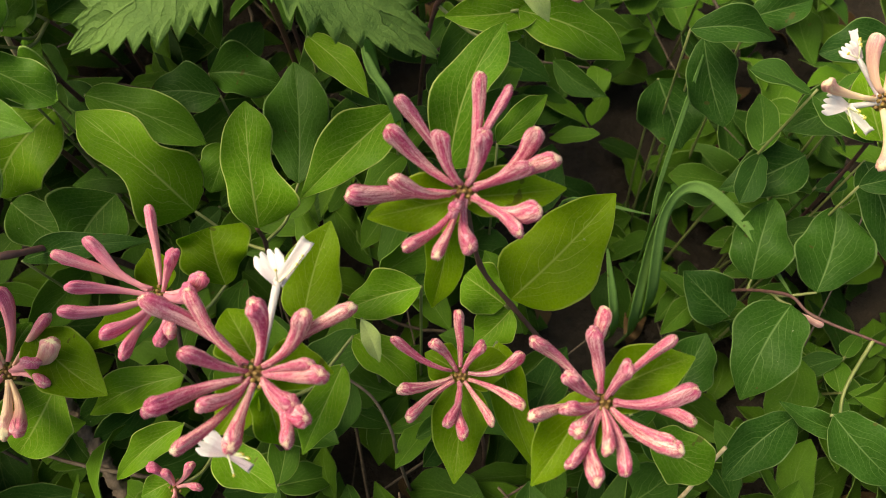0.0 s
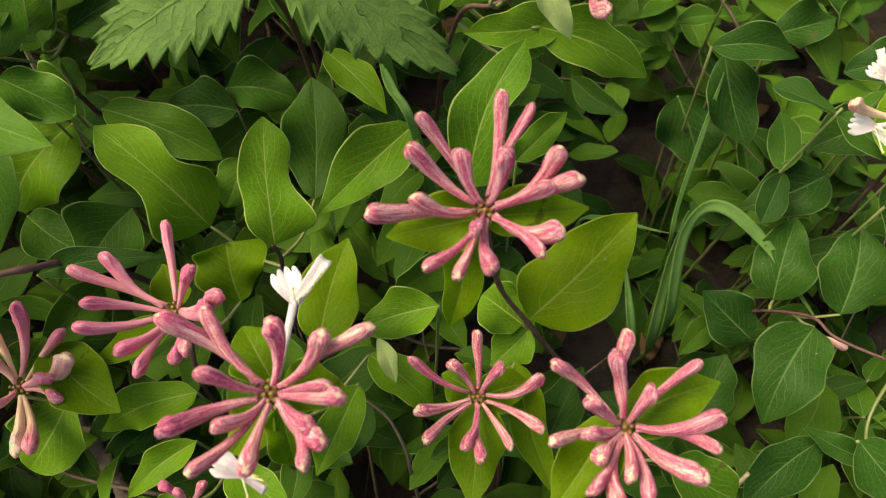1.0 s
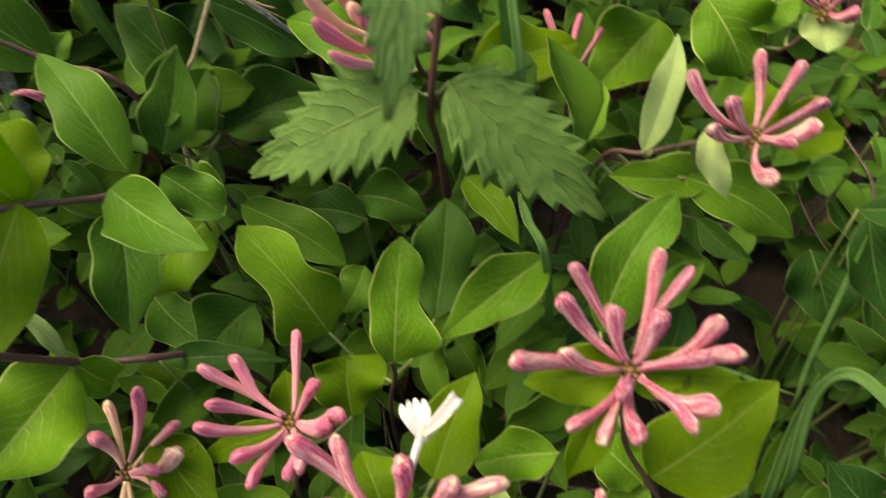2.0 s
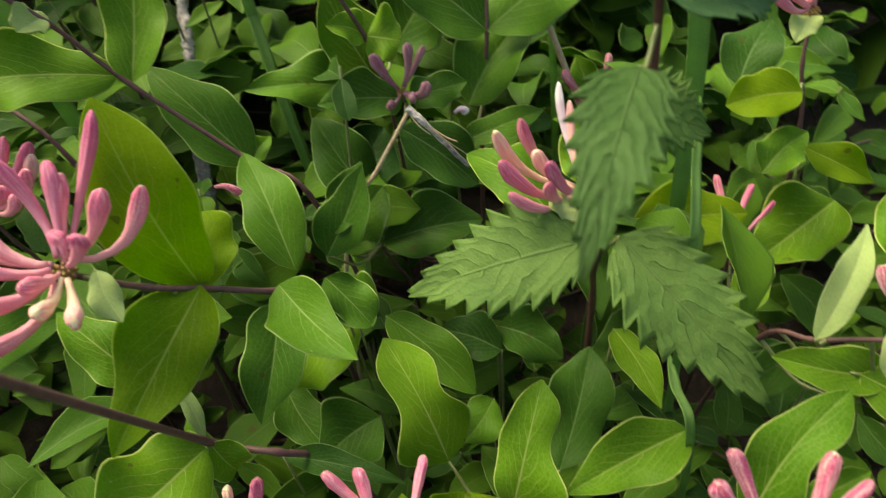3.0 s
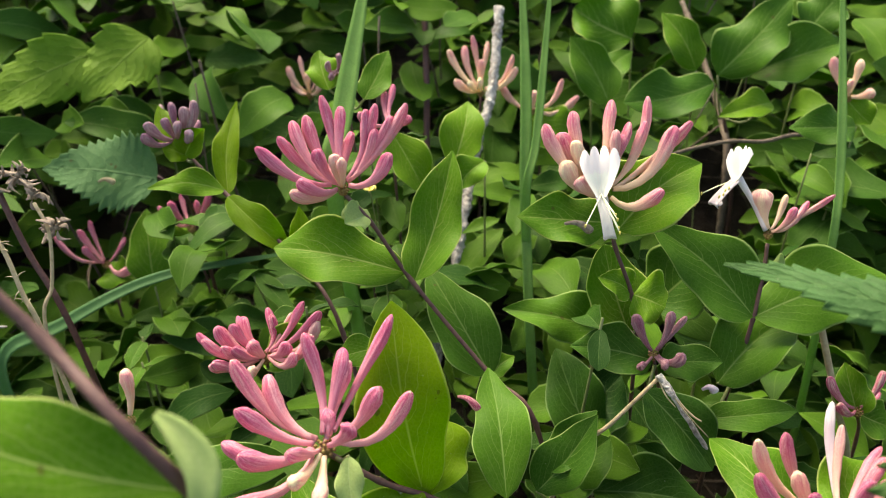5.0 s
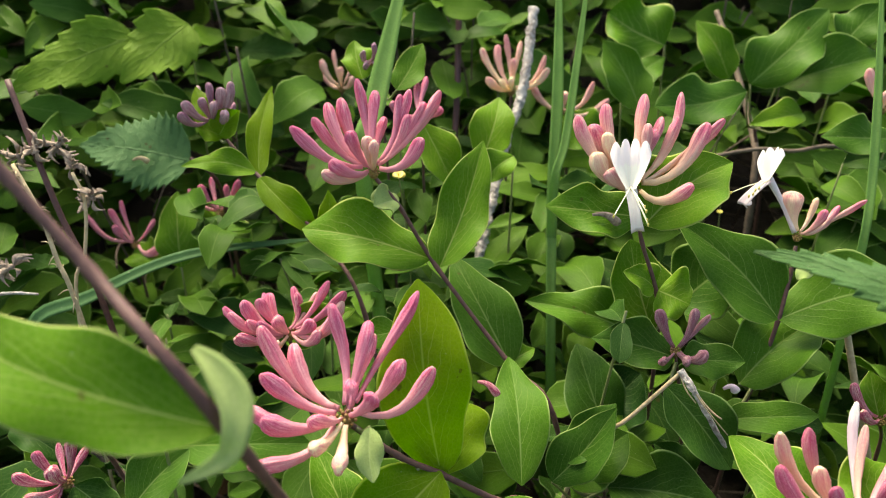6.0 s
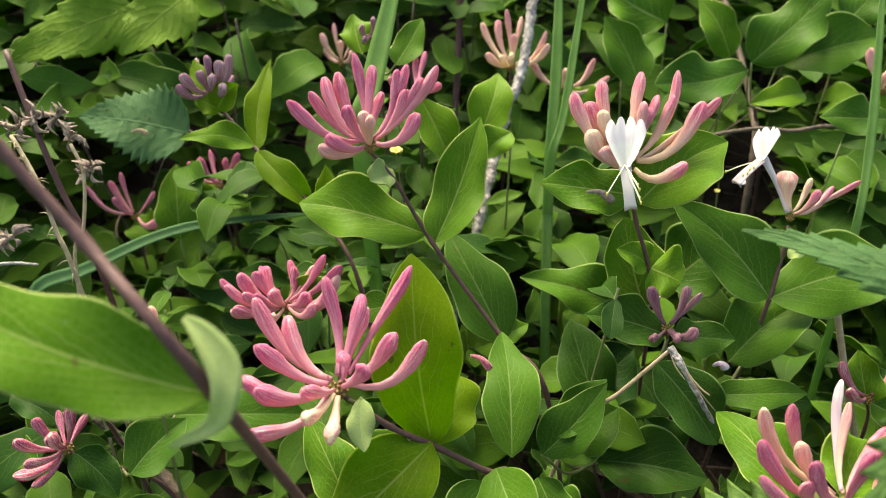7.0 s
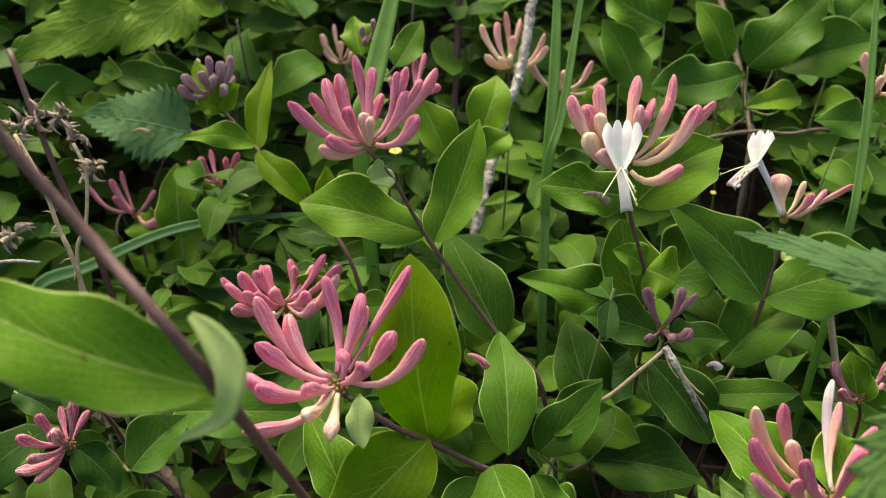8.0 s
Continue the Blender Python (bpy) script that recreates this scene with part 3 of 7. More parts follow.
def thorns(parent, points, count, size):
    """Slender pale thorns standing off a stem through the points."""
    line = smooth_line(points, 8)
    rr = random.Random(count)
    for i in range(count):
        p = line[rr.randrange(len(line))]
        d = Vector((rr.gauss(0, 1), rr.gauss(0, 1), rr.gauss(0, 0.5))).normalized()
        verts, faces = [], []
        tube(verts, faces, [p, p + d * size * 0.5, p + d * size + Vector((0, 0, -0.25 * size))], [0.0006, 0.00035, 0.00008], 5)
        link_mesh("thorn", verts, faces, STRAW, parent, tuple(p))


def small_speck(at, size=0.004):
    """A tiny yellow speck built of five rounded petals on a thread of a stalk."""
    p = Vector(at)
    s = thing("yellow_speck", at, "tiny bright yellow five-lobed speck deep among the leaves", "flower", "yellow blossoms")
    for i in range(5):
        a = 6.283 * i / 5 + at[0] * 50
        d = Vector((math.cos(a) * 0.6, math.sin(a) * 0.6, 0.35))
        v, f, uv = blade_mesh(p, p + d * size, size * 0.75, (0.3, -0.4, 0.85), "ob", 0.2, 0.1, 0.0, 0.1, 1, 1, rows=5, columns=(-1, 0, 1))
        link_mesh("petal", v, f, YELLOW, s, at, uv)
    stem(s, [p, p + Vector((0.002, 0.001, -0.02)), p + Vector((0.004, 0.003, -0.05))], 0.0004, 0.0006, STEM_GREEN, nodes=False)


def fallen_bud(at, way, material, label):
    """A dropped flower bud lying on the leaves."""
    p, d = Vector(at), Vector(way)
    verts, faces, uvs = [], [], []
    line = [p + d * v + Vector((0, 0, 0.003 * math.sin(3.1 * v))) for v, w in BUD_FORM]
    tube(verts, faces, line, [0.0026 * w for v, w in BUD_FORM], 8, uvs, 0.7)
    return tagged(link_mesh("fallen_bud", verts, faces, material, None, at, uvs), label, "flower bud")


# ---- ground ----
gv, gf = [], []
GN = 90
for i in range(GN + 1):
    for j in range(GN + 1):
        a, b = (i / GN * 2 - 1), (j / GN * 2 - 1)
        x, y = (0.9 * a + 60 * a ** 7), (0.9 * b + 60 * b ** 7)
        gv.append((x - 0.2, y + 0.3, rise(x - 0.2, y + 0.3) + 0.006 * noise.noise((x * 40, y * 40, 3.0))))
for i in range(GN):
    for j in range(GN):
        a = i * (GN + 1) + j
        gf.append((a, a + GN + 1, a + GN + 2, a + 1))
tagged(link_mesh("ground", gv, gf, SOIL), "dark soil with rotting leaf litter under the plants", "ground", "", "structure")


# ---- the plants ----
s = thing("honeysuckle_shoot", (0.0072, 0.1294, 0.2985), "honeysuckle shoot, wide starry pink bud head, broad bright green leaves", "honeysuckle", "honeysuckle shoots")
leaf(s, (0.0072, 0.1294, 0.2985), (0.0490, 0.1322, 0.3008), 0.0216, (-0.0320, -0.2954, 0.9548), "ov", YOUNG)
leaf(s, (0.0094, 0.1303, 0.2966), (-0.0293, 0.1199, 0.2997), 0.0250, (0.1458, -0.2576, 0.9552), "ov", YOUNG)
leaf(s, (0.0037, 0.1306, 0.2860), (-0.0060, 0.1037, 0.2377), 0.0198, (-0.1560, -0.8494, 0.5042), "ov", YOUNG)
leaf(s, (0.0019, 0.1656, 0.2575), (0.0269, 0.2167, 0.2995), 0.0335, (-0.1156, -0.5957, 0.7948), "lobe/el", MATURE, side=.06, left=1.0, right=.8)
leaf(s, (0.0319, 0.1135, 0.2213), (0.0801, 0.1552, 0.2521), 0.0456, (-0.2401, -0.3808, 0.8929), "ov", YOUNG)
leaf(s, (0.0289, 0.1122, 0.2165), (0.0091, 0.1268, 0.2190), 0.0260, (-0.0315, -0.2061, 0.9780), "ro", MATURE)
leaf(s, (0.0323, 0.1108, 0.2136), (0.0136, 0.0952, 0.2031), 0.0226, (-0.2225, -0.3480, 0.9107), "ov", MATURE)
leaf(s, (0.0262, 0.1927, 0.2359), (0.0524, 0.2191, 0.2411), 0.0177, (0.0574, -0.2468, 0.9674), "ov", MATURE)
h = flower_head(s, (0.0087, 0.1282, 0.3045), (-0.0029, -0.2181, 0.9759), 1.00)
bud(h, (0.0144, 0.1686, 0.3265), PINK, 0.0034)
bud(h, (0.0275, 0.1620, 0.3265), PINK, 0.0034)
bud(h, (0.0362, 0.1431, 0.3265), PINK, 0.0034)
bud(h, (0.0424, 0.1311, 0.3265), PINK, 0.0034)
bud(h, (0.0325, 0.1279, 0.3265), PINK, 0.0034)
bud(h, (0.0359, 0.1131, 0.3185), PINK, 0.0034)
bud(h, (0.0286, 0.1042, 0.3185), PINK, 0.0034)
bud(h, (0.0113, 0.0984, 0.3185), PINK, 0.0034)
bud(h, (-0.0018, 0.0956, 0.3185), PINK, 0.0034)
bud(h, (-0.0135, 0.0989, 0.3185), PINK, 0.0034)
bud(h, (-0.0344, 0.1187, 0.3185), PINK, 0.0034)
bud(h, (-0.0176, 0.1222, 0.3265), PINK, 0.0034)
bud(h, (-0.0197, 0.1443, 0.3265), PINK, 0.0034)
bud(h, (-0.0166, 0.1580, 0.3265), PINK, 0.0034)
bud(h, (-0.0011, 0.1424, 0.3265), PINK, 0.0034)
bud(h, (0.0159, 0.1423, 0.3265), PINK, 0.0034)
bud(h, (0.0041, 0.1139, 0.3185), PINK, 0.0034)
stem(s, [(0.0087, 0.1297, 0.3007), (0.0163, 0.1222, 0.2440), (0.0321, 0.1119, 0.2174), (0.0503, 0.1022, 0.1856), (0.0635, 0.1002, 0.1516)], 0.0011, 0.0016, STEM)

s = thing("honeysuckle_shoot", (0.0070, 0.0720, 0.2325), "honeysuckle shoot, small head of slender pink buds, pointed bracts", "honeysuckle", "honeysuckle shoots")
leaf(s, (0.0070, 0.0720, 0.2325), (0.0040, 0.0270, 0.2285), 0.0262, (0.0033, -0.0885, 0.9961), "ov", YOUNG)
leaf(s, (0.0078, 0.0736, 0.2310), (0.0303, 0.0802, 0.2310), 0.0219, (0.0361, -0.1291, 0.9910), "ov", YOUNG)
leaf(s, (0.0063, 0.0748, 0.2315), (-0.0092, 0.0834, 0.2335), 0.0206, (0.0341, -0.1608, 0.9864), "ov", YOUNG)
leaf(s, (0.0246, 0.0925, 0.2202), (0.0428, 0.0350, 0.2005), 0.0188, (0.0146, -0.3200, 0.9473), "ov", YOUNG)
h = flower_head(s, (0.0070, 0.0718, 0.2389), (-0.0000, -0.1027, 0.9947), 0.85)
bud(h, (0.0059, 0.0958, 0.2576), PINK, 0.0030)
bud(h, (0.0166, 0.0807, 0.2576), PINK, 0.0030)
bud(h, (0.0333, 0.0764, 0.2576), PINK, 0.0030)
bud(h, (0.0336, 0.0560, 0.2508), PINK, 0.0030)
bud(h, (0.0210, 0.0485, 0.2508), PINK, 0.0030)
bud(h, (0.0086, 0.0433, 0.2508), PINK, 0.0030)
bud(h, (0.0007, 0.0485, 0.2508), PINK, 0.0030)
bud(h, (-0.0148, 0.0503, 0.2508), PINK, 0.0030)
bud(h, (-0.0190, 0.0625, 0.2508), PINK, 0.0030)
bud(h, (-0.0223, 0.0842, 0.2576), PINK, 0.0030)
bud(h, (-0.0049, 0.0820, 0.2576), PINK, 0.0030)
stem(s, [(0.0070, 0.0722, 0.2348), (0.0111, 0.0698, 0.2053), (0.0177, 0.0611, 0.1579)], 0.0009, 0.0013, STEM)

s = thing("honeysuckle_shoot", (0.0631, 0.0578, 0.2598), "honeysuckle shoot, large head of pink buds, yellow-green bracts", "honeysuckle", "honeysuckle shoots")
leaf(s, (0.0631, 0.0578, 0.2598), (0.0987, 0.0709, 0.2753), 0.0266, (-0.3296, -0.1998, 0.9227), "ov", YOUNG)
leaf(s, (0.0600, 0.0603, 0.2587), (0.0351, 0.0247, 0.2506), 0.0251, (-0.1212, -0.1387, 0.9829), "ov", YOUNG)
leaf(s, (0.0961, 0.0513, 0.2060), (0.1258, 0.0349, 0.1982), 0.0268, (0.1166, -0.2477, 0.9618), "el", MATURE)
h = flower_head(s, (0.0626, 0.0546, 0.2671), (-0.0882, -0.0850, 0.9925), 1.00)
bud(h, (0.0634, 0.0870, 0.2891), PINK, 0.0034)
bud(h, (0.0566, 0.0780, 0.2891), PINK, 0.0034)
bud(h, (0.0881, 0.0752, 0.2891), PINK, 0.0034)
bud(h, (0.0704, 0.0646, 0.2891), PINK, 0.0034)
bud(h, (0.0933, 0.0556, 0.2891), PINK, 0.0034)
bud(h, (0.0939, 0.0452, 0.2811), PINK, 0.0034)
bud(h, (0.0876, 0.0343, 0.2811), PINK, 0.0034)
bud(h, (0.0852, 0.0362, 0.2811), PINK, 0.0034)
bud(h, (0.0668, 0.0263, 0.2811), PINK, 0.0034)
bud(h, (0.0564, 0.0228, 0.2811), PINK, 0.0034)
bud(h, (0.0458, 0.0291, 0.2811), PINK, 0.0034)
bud(h, (0.0496, 0.0411, 0.2811), PINK, 0.0034)
bud(h, (0.0328, 0.0458, 0.2811), PINK, 0.0034)
bud(h, (0.0460, 0.0500, 0.2811), PINK, 0.0034)
bud(h, (0.0341, 0.0747, 0.2891), PINK, 0.0034)
bud(h, (0.0466, 0.0609, 0.2891), PINK, 0.0034)
bud(h, (0.0610, 0.0341, 0.2811), PINK, 0.0034)
stem(s, [(0.0634, 0.0548, 0.2628), (0.0682, 0.0550, 0.2301), (0.0722, 0.0503, 0.1736)], 0.0011, 0.0016, STEM)

s = thing("honeysuckle_shoot", (-0.0708, 0.0685, 0.2723), "honeysuckle shoot, dense pink head with two opened white flowers", "honeysuckle", "honeysuckle shoots")
leaf(s, (-0.0708, 0.0685, 0.2723), (-0.0430, 0.0647, 0.2742), 0.0214, (-0.0860, -0.1153, 0.9896), "ov", YOUNG)
leaf(s, (-0.0760, 0.0616, 0.2673), (-0.0936, 0.0439, 0.2514), 0.0210, (-0.1837, -0.5473, 0.8165), "ov", YOUNG)
leaf(s, (-0.0714, 0.0617, 0.2672), (-0.0667, 0.0398, 0.2490), 0.0197, (0.2831, -0.5769, 0.7662), "ov", YOUNG)
leaf(s, (-0.0760, 0.0710, 0.2669), (-0.0916, 0.0938, 0.2674), 0.0258, (0.0599, 0.0221, 0.9980), "ov", YOUNG)
leaf(s, (-0.0613, 0.0899, 0.2561), (-0.0503, 0.1343, 0.2673), 0.0293, (0.1171, -0.2688, 0.9560), "ov", YOUNG)
leaf(s, (-0.0449, 0.0760, 0.2421), (-0.0642, 0.0397, 0.2216), 0.0198, (-0.0556, -0.4686, 0.8817), "ov", MATURE)
leaf(s, (-0.0113, 0.1136, 0.2388), (-0.0472, 0.1052, 0.2308), 0.0228, (-0.1529, -0.2635, 0.9525), "el", MATURE)
leaf(s, (-0.0435, 0.0931, 0.2277), (-0.0130, 0.0722, 0.2070), 0.0216, (0.3480, -0.3518, 0.8690), "ov", MATURE)
leaf(s, (-0.0381, 0.0974, 0.2403), (-0.0299, 0.0792, 0.2322), 0.0083, (0.1559, -0.3388, 0.9278), "la", PALE)
h = flower_head(s, (-0.0702, 0.0615, 0.2845), (0.1276, -0.1001, 0.9868), 1.10)
bud(h, (-0.0306, 0.0800, 0.3087), PINK, 0.0038)
bud(h, (-0.0484, 0.0790, 0.3087), PINK, 0.0038)
bud(h, (-0.0400, 0.0562, 0.3087), PINK, 0.0038)
bud(h, (-0.0443, 0.0589, 0.3087), PINK, 0.0038)
bud(h, (-0.0461, 0.0423, 0.2999), PINK, 0.0038)
bud(h, (-0.0517, 0.0335, 0.2999), PINK, 0.0038)
bud(h, (-0.0514, 0.0466, 0.2999), PINK, 0.0038)
bud(h, (-0.0725, 0.0321, 0.2999), PINK, 0.0038)
bud(h, (-0.0853, 0.0465, 0.2999), PINK, 0.0038)
bud(h, (-0.1040, 0.0441, 0.2999), PINK, 0.0038)
bud(h, (-0.0923, 0.0311, 0.2999), PINK, 0.0038)
bud(h, (-0.0913, 0.0645, 0.3087), PINK, 0.0038)
bud(h, (-0.1092, 0.0829, 0.3087), PINK, 0.0038)
bud(h, (-0.0924, 0.0872, 0.3087), PINK, 0.0038)
bud(h, (-0.0671, 0.0828, 0.3087), PINK, 0.0038)
open_flower(h, (-0.0653, 0.0975, 0.2867), (-0.0712, 0.1106, 0.2903), (-0.0540, 0.1153, 0.2897), (0.2528, -0.3375, 0.9068))
open_flower(h, (-0.0829, 0.0345, 0.2689), (-0.0923, 0.0391, 0.2755), (-0.0718, 0.0282, 0.2702), (0.3067, -0.1144, 0.9449))
stem(s, [(-0.0713, 0.0618, 0.2803), (-0.0778, 0.0576, 0.2405), (-0.0876, 0.0530, 0.1899)], 0.0012, 0.0018, STEM)

s = thing("honeysuckle_shoot", (-0.1100, 0.1215, 0.2199), "honeysuckle shoot with long dusky pink buds above rounded green leaves", "honeysuckle", "honeysuckle shoots")
leaf(s, (-0.1100, 0.1215, 0.2199), (-0.1157, 0.1456, 0.2369), 0.0365, (0.2833, -0.5076, 0.8137), "tr", YOUNG)
leaf(s, (-0.1368, 0.1074, 0.2309), (-0.1861, 0.0924, 0.2040), 0.0186, (-0.3298, -0.4264, 0.8423), "ov", YOUNG)
leaf(s, (-0.1339, 0.1107, 0.2376), (-0.1414, 0.1310, 0.2444), 0.0188, (0.2599, -0.2161, 0.9412), "ov", YOUNG)
leaf(s, (-0.2146, 0.1338, 0.2225), (-0.1466, 0.1400, 0.2342), 0.0144, (-0.1363, -0.2941, 0.9460), "la", SHADE_GREEN)
h = flower_head(s, (-0.1287, 0.1059, 0.2474), (0.1853, -0.1433, 0.9722), 1.00)
bud(h, (-0.1323, 0.1414, 0.2694), ROSE, 0.0036)
bud(h, (-0.1707, 0.1171, 0.2694), ROSE, 0.0036)
bud(h, (-0.1572, 0.1262, 0.2694), ROSE, 0.0036)
bud(h, (-0.1612, 0.1025, 0.2694), ROSE, 0.0036)
bud(h, (-0.1663, 0.0933, 0.2614), ROSE, 0.0036)
bud(h, (-0.1458, 0.0832, 0.2614), ROSE, 0.0036)
bud(h, (-0.1351, 0.0742, 0.2614), ROSE, 0.0036)
bud(h, (-0.1205, 0.0800, 0.2614), ROSE, 0.0036)
bud(h, (-0.1156, 0.0840, 0.2614), ROSE, 0.0036)
bud(h, (-0.1025, 0.1076, 0.2694), ROSE, 0.0036)
bud(h, (-0.1171, 0.1183, 0.2694), ROSE, 0.0036)
bud(h, (-0.1070, 0.1020, 0.2694), ROSE, 0.0036)
stem(s, [(-0.1304, 0.1067, 0.2434), (-0.1313, 0.1040, 0.2238), (-0.1396, 0.0924, 0.1810)], 0.0010, 0.0014, STEM)

s = thing("honeysuckle_shoot", (-0.2049, 0.0976, 0.2165), "honeysuckle shoot with a faded salmon pink head and soft green leaves", "honeysuckle", "honeysuckle shoots")
leaf(s, (-0.2049, 0.0976, 0.2165), (-0.1643, 0.0685, 0.2095), 0.0327, (0.1568, -0.0200, 0.9874), "ov", YOUNG)
leaf(s, (-0.1976, 0.0765, 0.1975), (-0.2209, 0.0441, 0.1787), 0.0371, (0.0720, -0.5371, 0.8404), "el", MATURE)
leaf(s, (-0.2198, 0.0867, 0.2035), (-0.2135, 0.1069, 0.2054), 0.0222, (0.3321, -0.1943, 0.9230), "ov", MATURE)
leaf(s, (-0.1391, 0.0844, 0.1829), (-0.1952, 0.0665, 0.1659), 0.0251, (-0.1938, -0.2872, 0.9381), "ov", MATURE)
leaf(s, (-0.1352, 0.0594, 0.1830), (-0.1701, 0.0325, 0.1724), 0.0182, (-0.0429, -0.3180, 0.9471), "ov", MATURE)
h = flower_head(s, (-0.2180, 0.0803, 0.2061), (0.2582, -0.0910, 0.9618), 1.00)
bud(h, (-0.2170, 0.1171, 0.2281), ROSE, 0.0040)
bud(h, (-0.1912, 0.1026, 0.2281), BLUSH, 0.0040)
bud(h, (-0.1859, 0.0914, 0.2281), PEACH, 0.0040)
bud(h, (-0.1897, 0.0716, 0.2201), ROSE, 0.0040)
bud(h, (-0.1974, 0.0480, 0.2201), BLUSH, 0.0040)
bud(h, (-0.2027, 0.0480, 0.2201), PEACH, 0.0040)
bud(h, (-0.2263, 0.0662, 0.2201), ROSE, 0.0040)
bud(h, (-0.2308, 0.0914, 0.2281), BLUSH, 0.0040)
bud(h, (-0.2301, 0.1084, 0.2281), PEACH, 0.0040)
bud(h, (-0.1927, 0.0805, 0.2281), ROSE, 0.0040)
stem(s, [(-0.2200, 0.0796, 0.2027), (-0.2335, 0.0704, 0.1686), (-0.2426, 0.0608, 0.1320)], 0.0010, 0.0014, STEM)

s = thing("honeysuckle_shoot", (-0.1105, 0.0431, 0.2026), "low honeysuckle shoot with a half-hidden head of dull red buds", "honeysuckle", "honeysuckle shoots")
leaf(s, (-0.1105, 0.0431, 0.2026), (-0.0796, 0.0251, 0.1994), 0.0228, (0.0946, -0.0092, 0.9955), "ov", MATURE)
leaf(s, (-0.1356, 0.0318, 0.1821), (-0.1502, 0.0236, 0.1844), 0.0169, (0.1928, -0.0701, 0.9787), "ov", MATURE)
h = flower_head(s, (-0.1356, 0.0287, 0.1807), (0.1678, -0.0326, 0.9853), 0.80)
bud(h, (-0.1426, 0.0369, 0.1983), ROSE, 0.0027)
bud(h, (-0.1228, 0.0383, 0.1983), ROSE, 0.0027)
bud(h, (-0.1195, 0.0272, 0.1919), ROSE, 0.0027)
bud(h, (-0.1353, 0.0343, 0.1983), ROSE, 0.0027)
bud(h, (-0.1324, 0.0181, 0.1919), ROSE, 0.0027)
stem(s, [(-0.1372, 0.0283, 0.1762), (-0.1487, 0.0267, 0.1367)], 0.0009, 0.0013, STEM)

s = thing("honeysuckle_shoot", (-0.1367, 0.1686, 0.2081), "leafy honeysuckle shoot with wavy lobed green leaves", "honeysuckle", "honeysuckle shoots")
leaf(s, (-0.1367, 0.1686, 0.2081), (-0.1812, 0.1972, 0.2607), 0.0468, (0.5293, -0.4730, 0.7043), "lobe", MATURE, fold=.1, side=-.04)
leaf(s, (-0.0935, 0.1478, 0.2307), (-0.0952, 0.1953, 0.2707), 0.0392, (0.2075, -0.6260, 0.7517), "lobe/el", MATURE, fold=.1, left=1.08, right=.72)
leaf(s, (-0.0806, 0.1828, 0.2127), (-0.0841, 0.2465, 0.2347), 0.0346, (0.1445, -0.3156, 0.9378), "el", SHADE_GREEN)
leaf(s, (-0.0265, 0.2120, 0.2401), (-0.0722, 0.1606, 0.2378), 0.0322, (0.1998, -0.2209, 0.9546), "ov", MATURE)
leaf(s, (-0.2070, 0.2380, 0.2180), (-0.1417, 0.2183, 0.1969), 0.0297, (0.2035, -0.3166, 0.9265), "el", DEEP)
leaf(s, (-0.2144, 0.2196, 0.2299), (-0.2521, 0.1791, 0.2048), 0.0440, (0.1183, -0.6002, 0.7910), "el", MATURE)
leaf(s, (-0.1870, 0.1834, 0.1995), (-0.2082, 0.1511, 0.1916), 0.0424, (0.2288, -0.3690, 0.9008), "el", DEEP)
leaf(s, (-0.0731, 0.2494, 0.2520), (-0.0407, 0.2179, 0.2419), 0.0204, (0.0048, -0.2986, 0.9544), "ov", MATURE)
leaf(s, (-0.2179, 0.2148, 0.2682), (-0.1867, 0.1987, 0.2681), 0.0256, (-0.0709, -0.1459, 0.9867), "el", DEEP)
leaf(s, (-0.1382, 0.2528, 0.1953), (-0.1788, 0.2511, 0.2011), 0.0298, (0.1465, -0.3652, 0.9193), "el", SHADE_GREEN)
leaf(s, (-0.1315, 0.2208, 0.1923), (-0.1391, 0.1922, 0.1857), 0.0270, (0.2200, -0.2753, 0.9359), "el", DEEP)
leaf(s, (-0.1468, 0.2685, 0.1968), (-0.1017, 0.2624, 0.1930), 0.0303, (0.0298, -0.3625, 0.9315), "el", SHADE_GREEN)
leaf(s, (-0.2555, 0.1853, 0.1858), (-0.2175, 0.1643, 0.1758), 0.0298, (0.1731, -0.1512, 0.9732), "el", DEEP)
leaf(s, (-0.2520, 0.2643, 0.2196), (-0.2371, 0.2644, 0.2192), 0.0275, (0.0245, -0.3868, 0.9218), "ro", DEEP)
stem(s, [(-0.0950, 0.1484, 0.2288), (-0.0957, 0.1491, 0.2096), (-0.1035, 0.1500, 0.1666)], 0.0010, 0.0015, STEM)

s = thing("honeysuckle_shoot", (0.2237, 0.2303, 0.1596), "honeysuckle shoot with large rounded leaves low in the undergrowth", "honeysuckle", "honeysuckle shoots")
leaf(s, (0.2237, 0.2303, 0.1596), (0.1723, 0.2136, 0.1463), 0.0364, (-0.1619, -0.2650, 0.9506), "ov", SHADE_GREEN)
leaf(s, (0.1957, 0.1308, 0.1613), (0.1653, 0.0800, 0.1446), 0.0435, (-0.2553, -0.1593, 0.9536), "ov", SHADE_GREEN)
leaf(s, (0.1892, 0.0694, 0.1569), (0.1493, 0.0367, 0.1439), 0.0242, (-0.2459, -0.0827, 0.9658), "el", SHADE_GREEN)
leaf(s, (0.2068, 0.0596, 0.1631), (0.1755, 0.0741, 0.1702), 0.0142, (0.0834, -0.2852, 0.9548), "ov", SHADE_GREEN)
leaf(s, (0.2006, 0.0667, 0.1728), (0.2318, 0.0329, 0.1618), 0.0333, (-0.0673, -0.3637, 0.9291), "ov", SHADE_GREEN)
leaf(s, (0.2154, 0.1408, 0.1542), (0.2277, 0.1874, 0.1738), 0.0384, (-0.3168, -0.2962, 0.9010), "el", SHADE_GREEN)
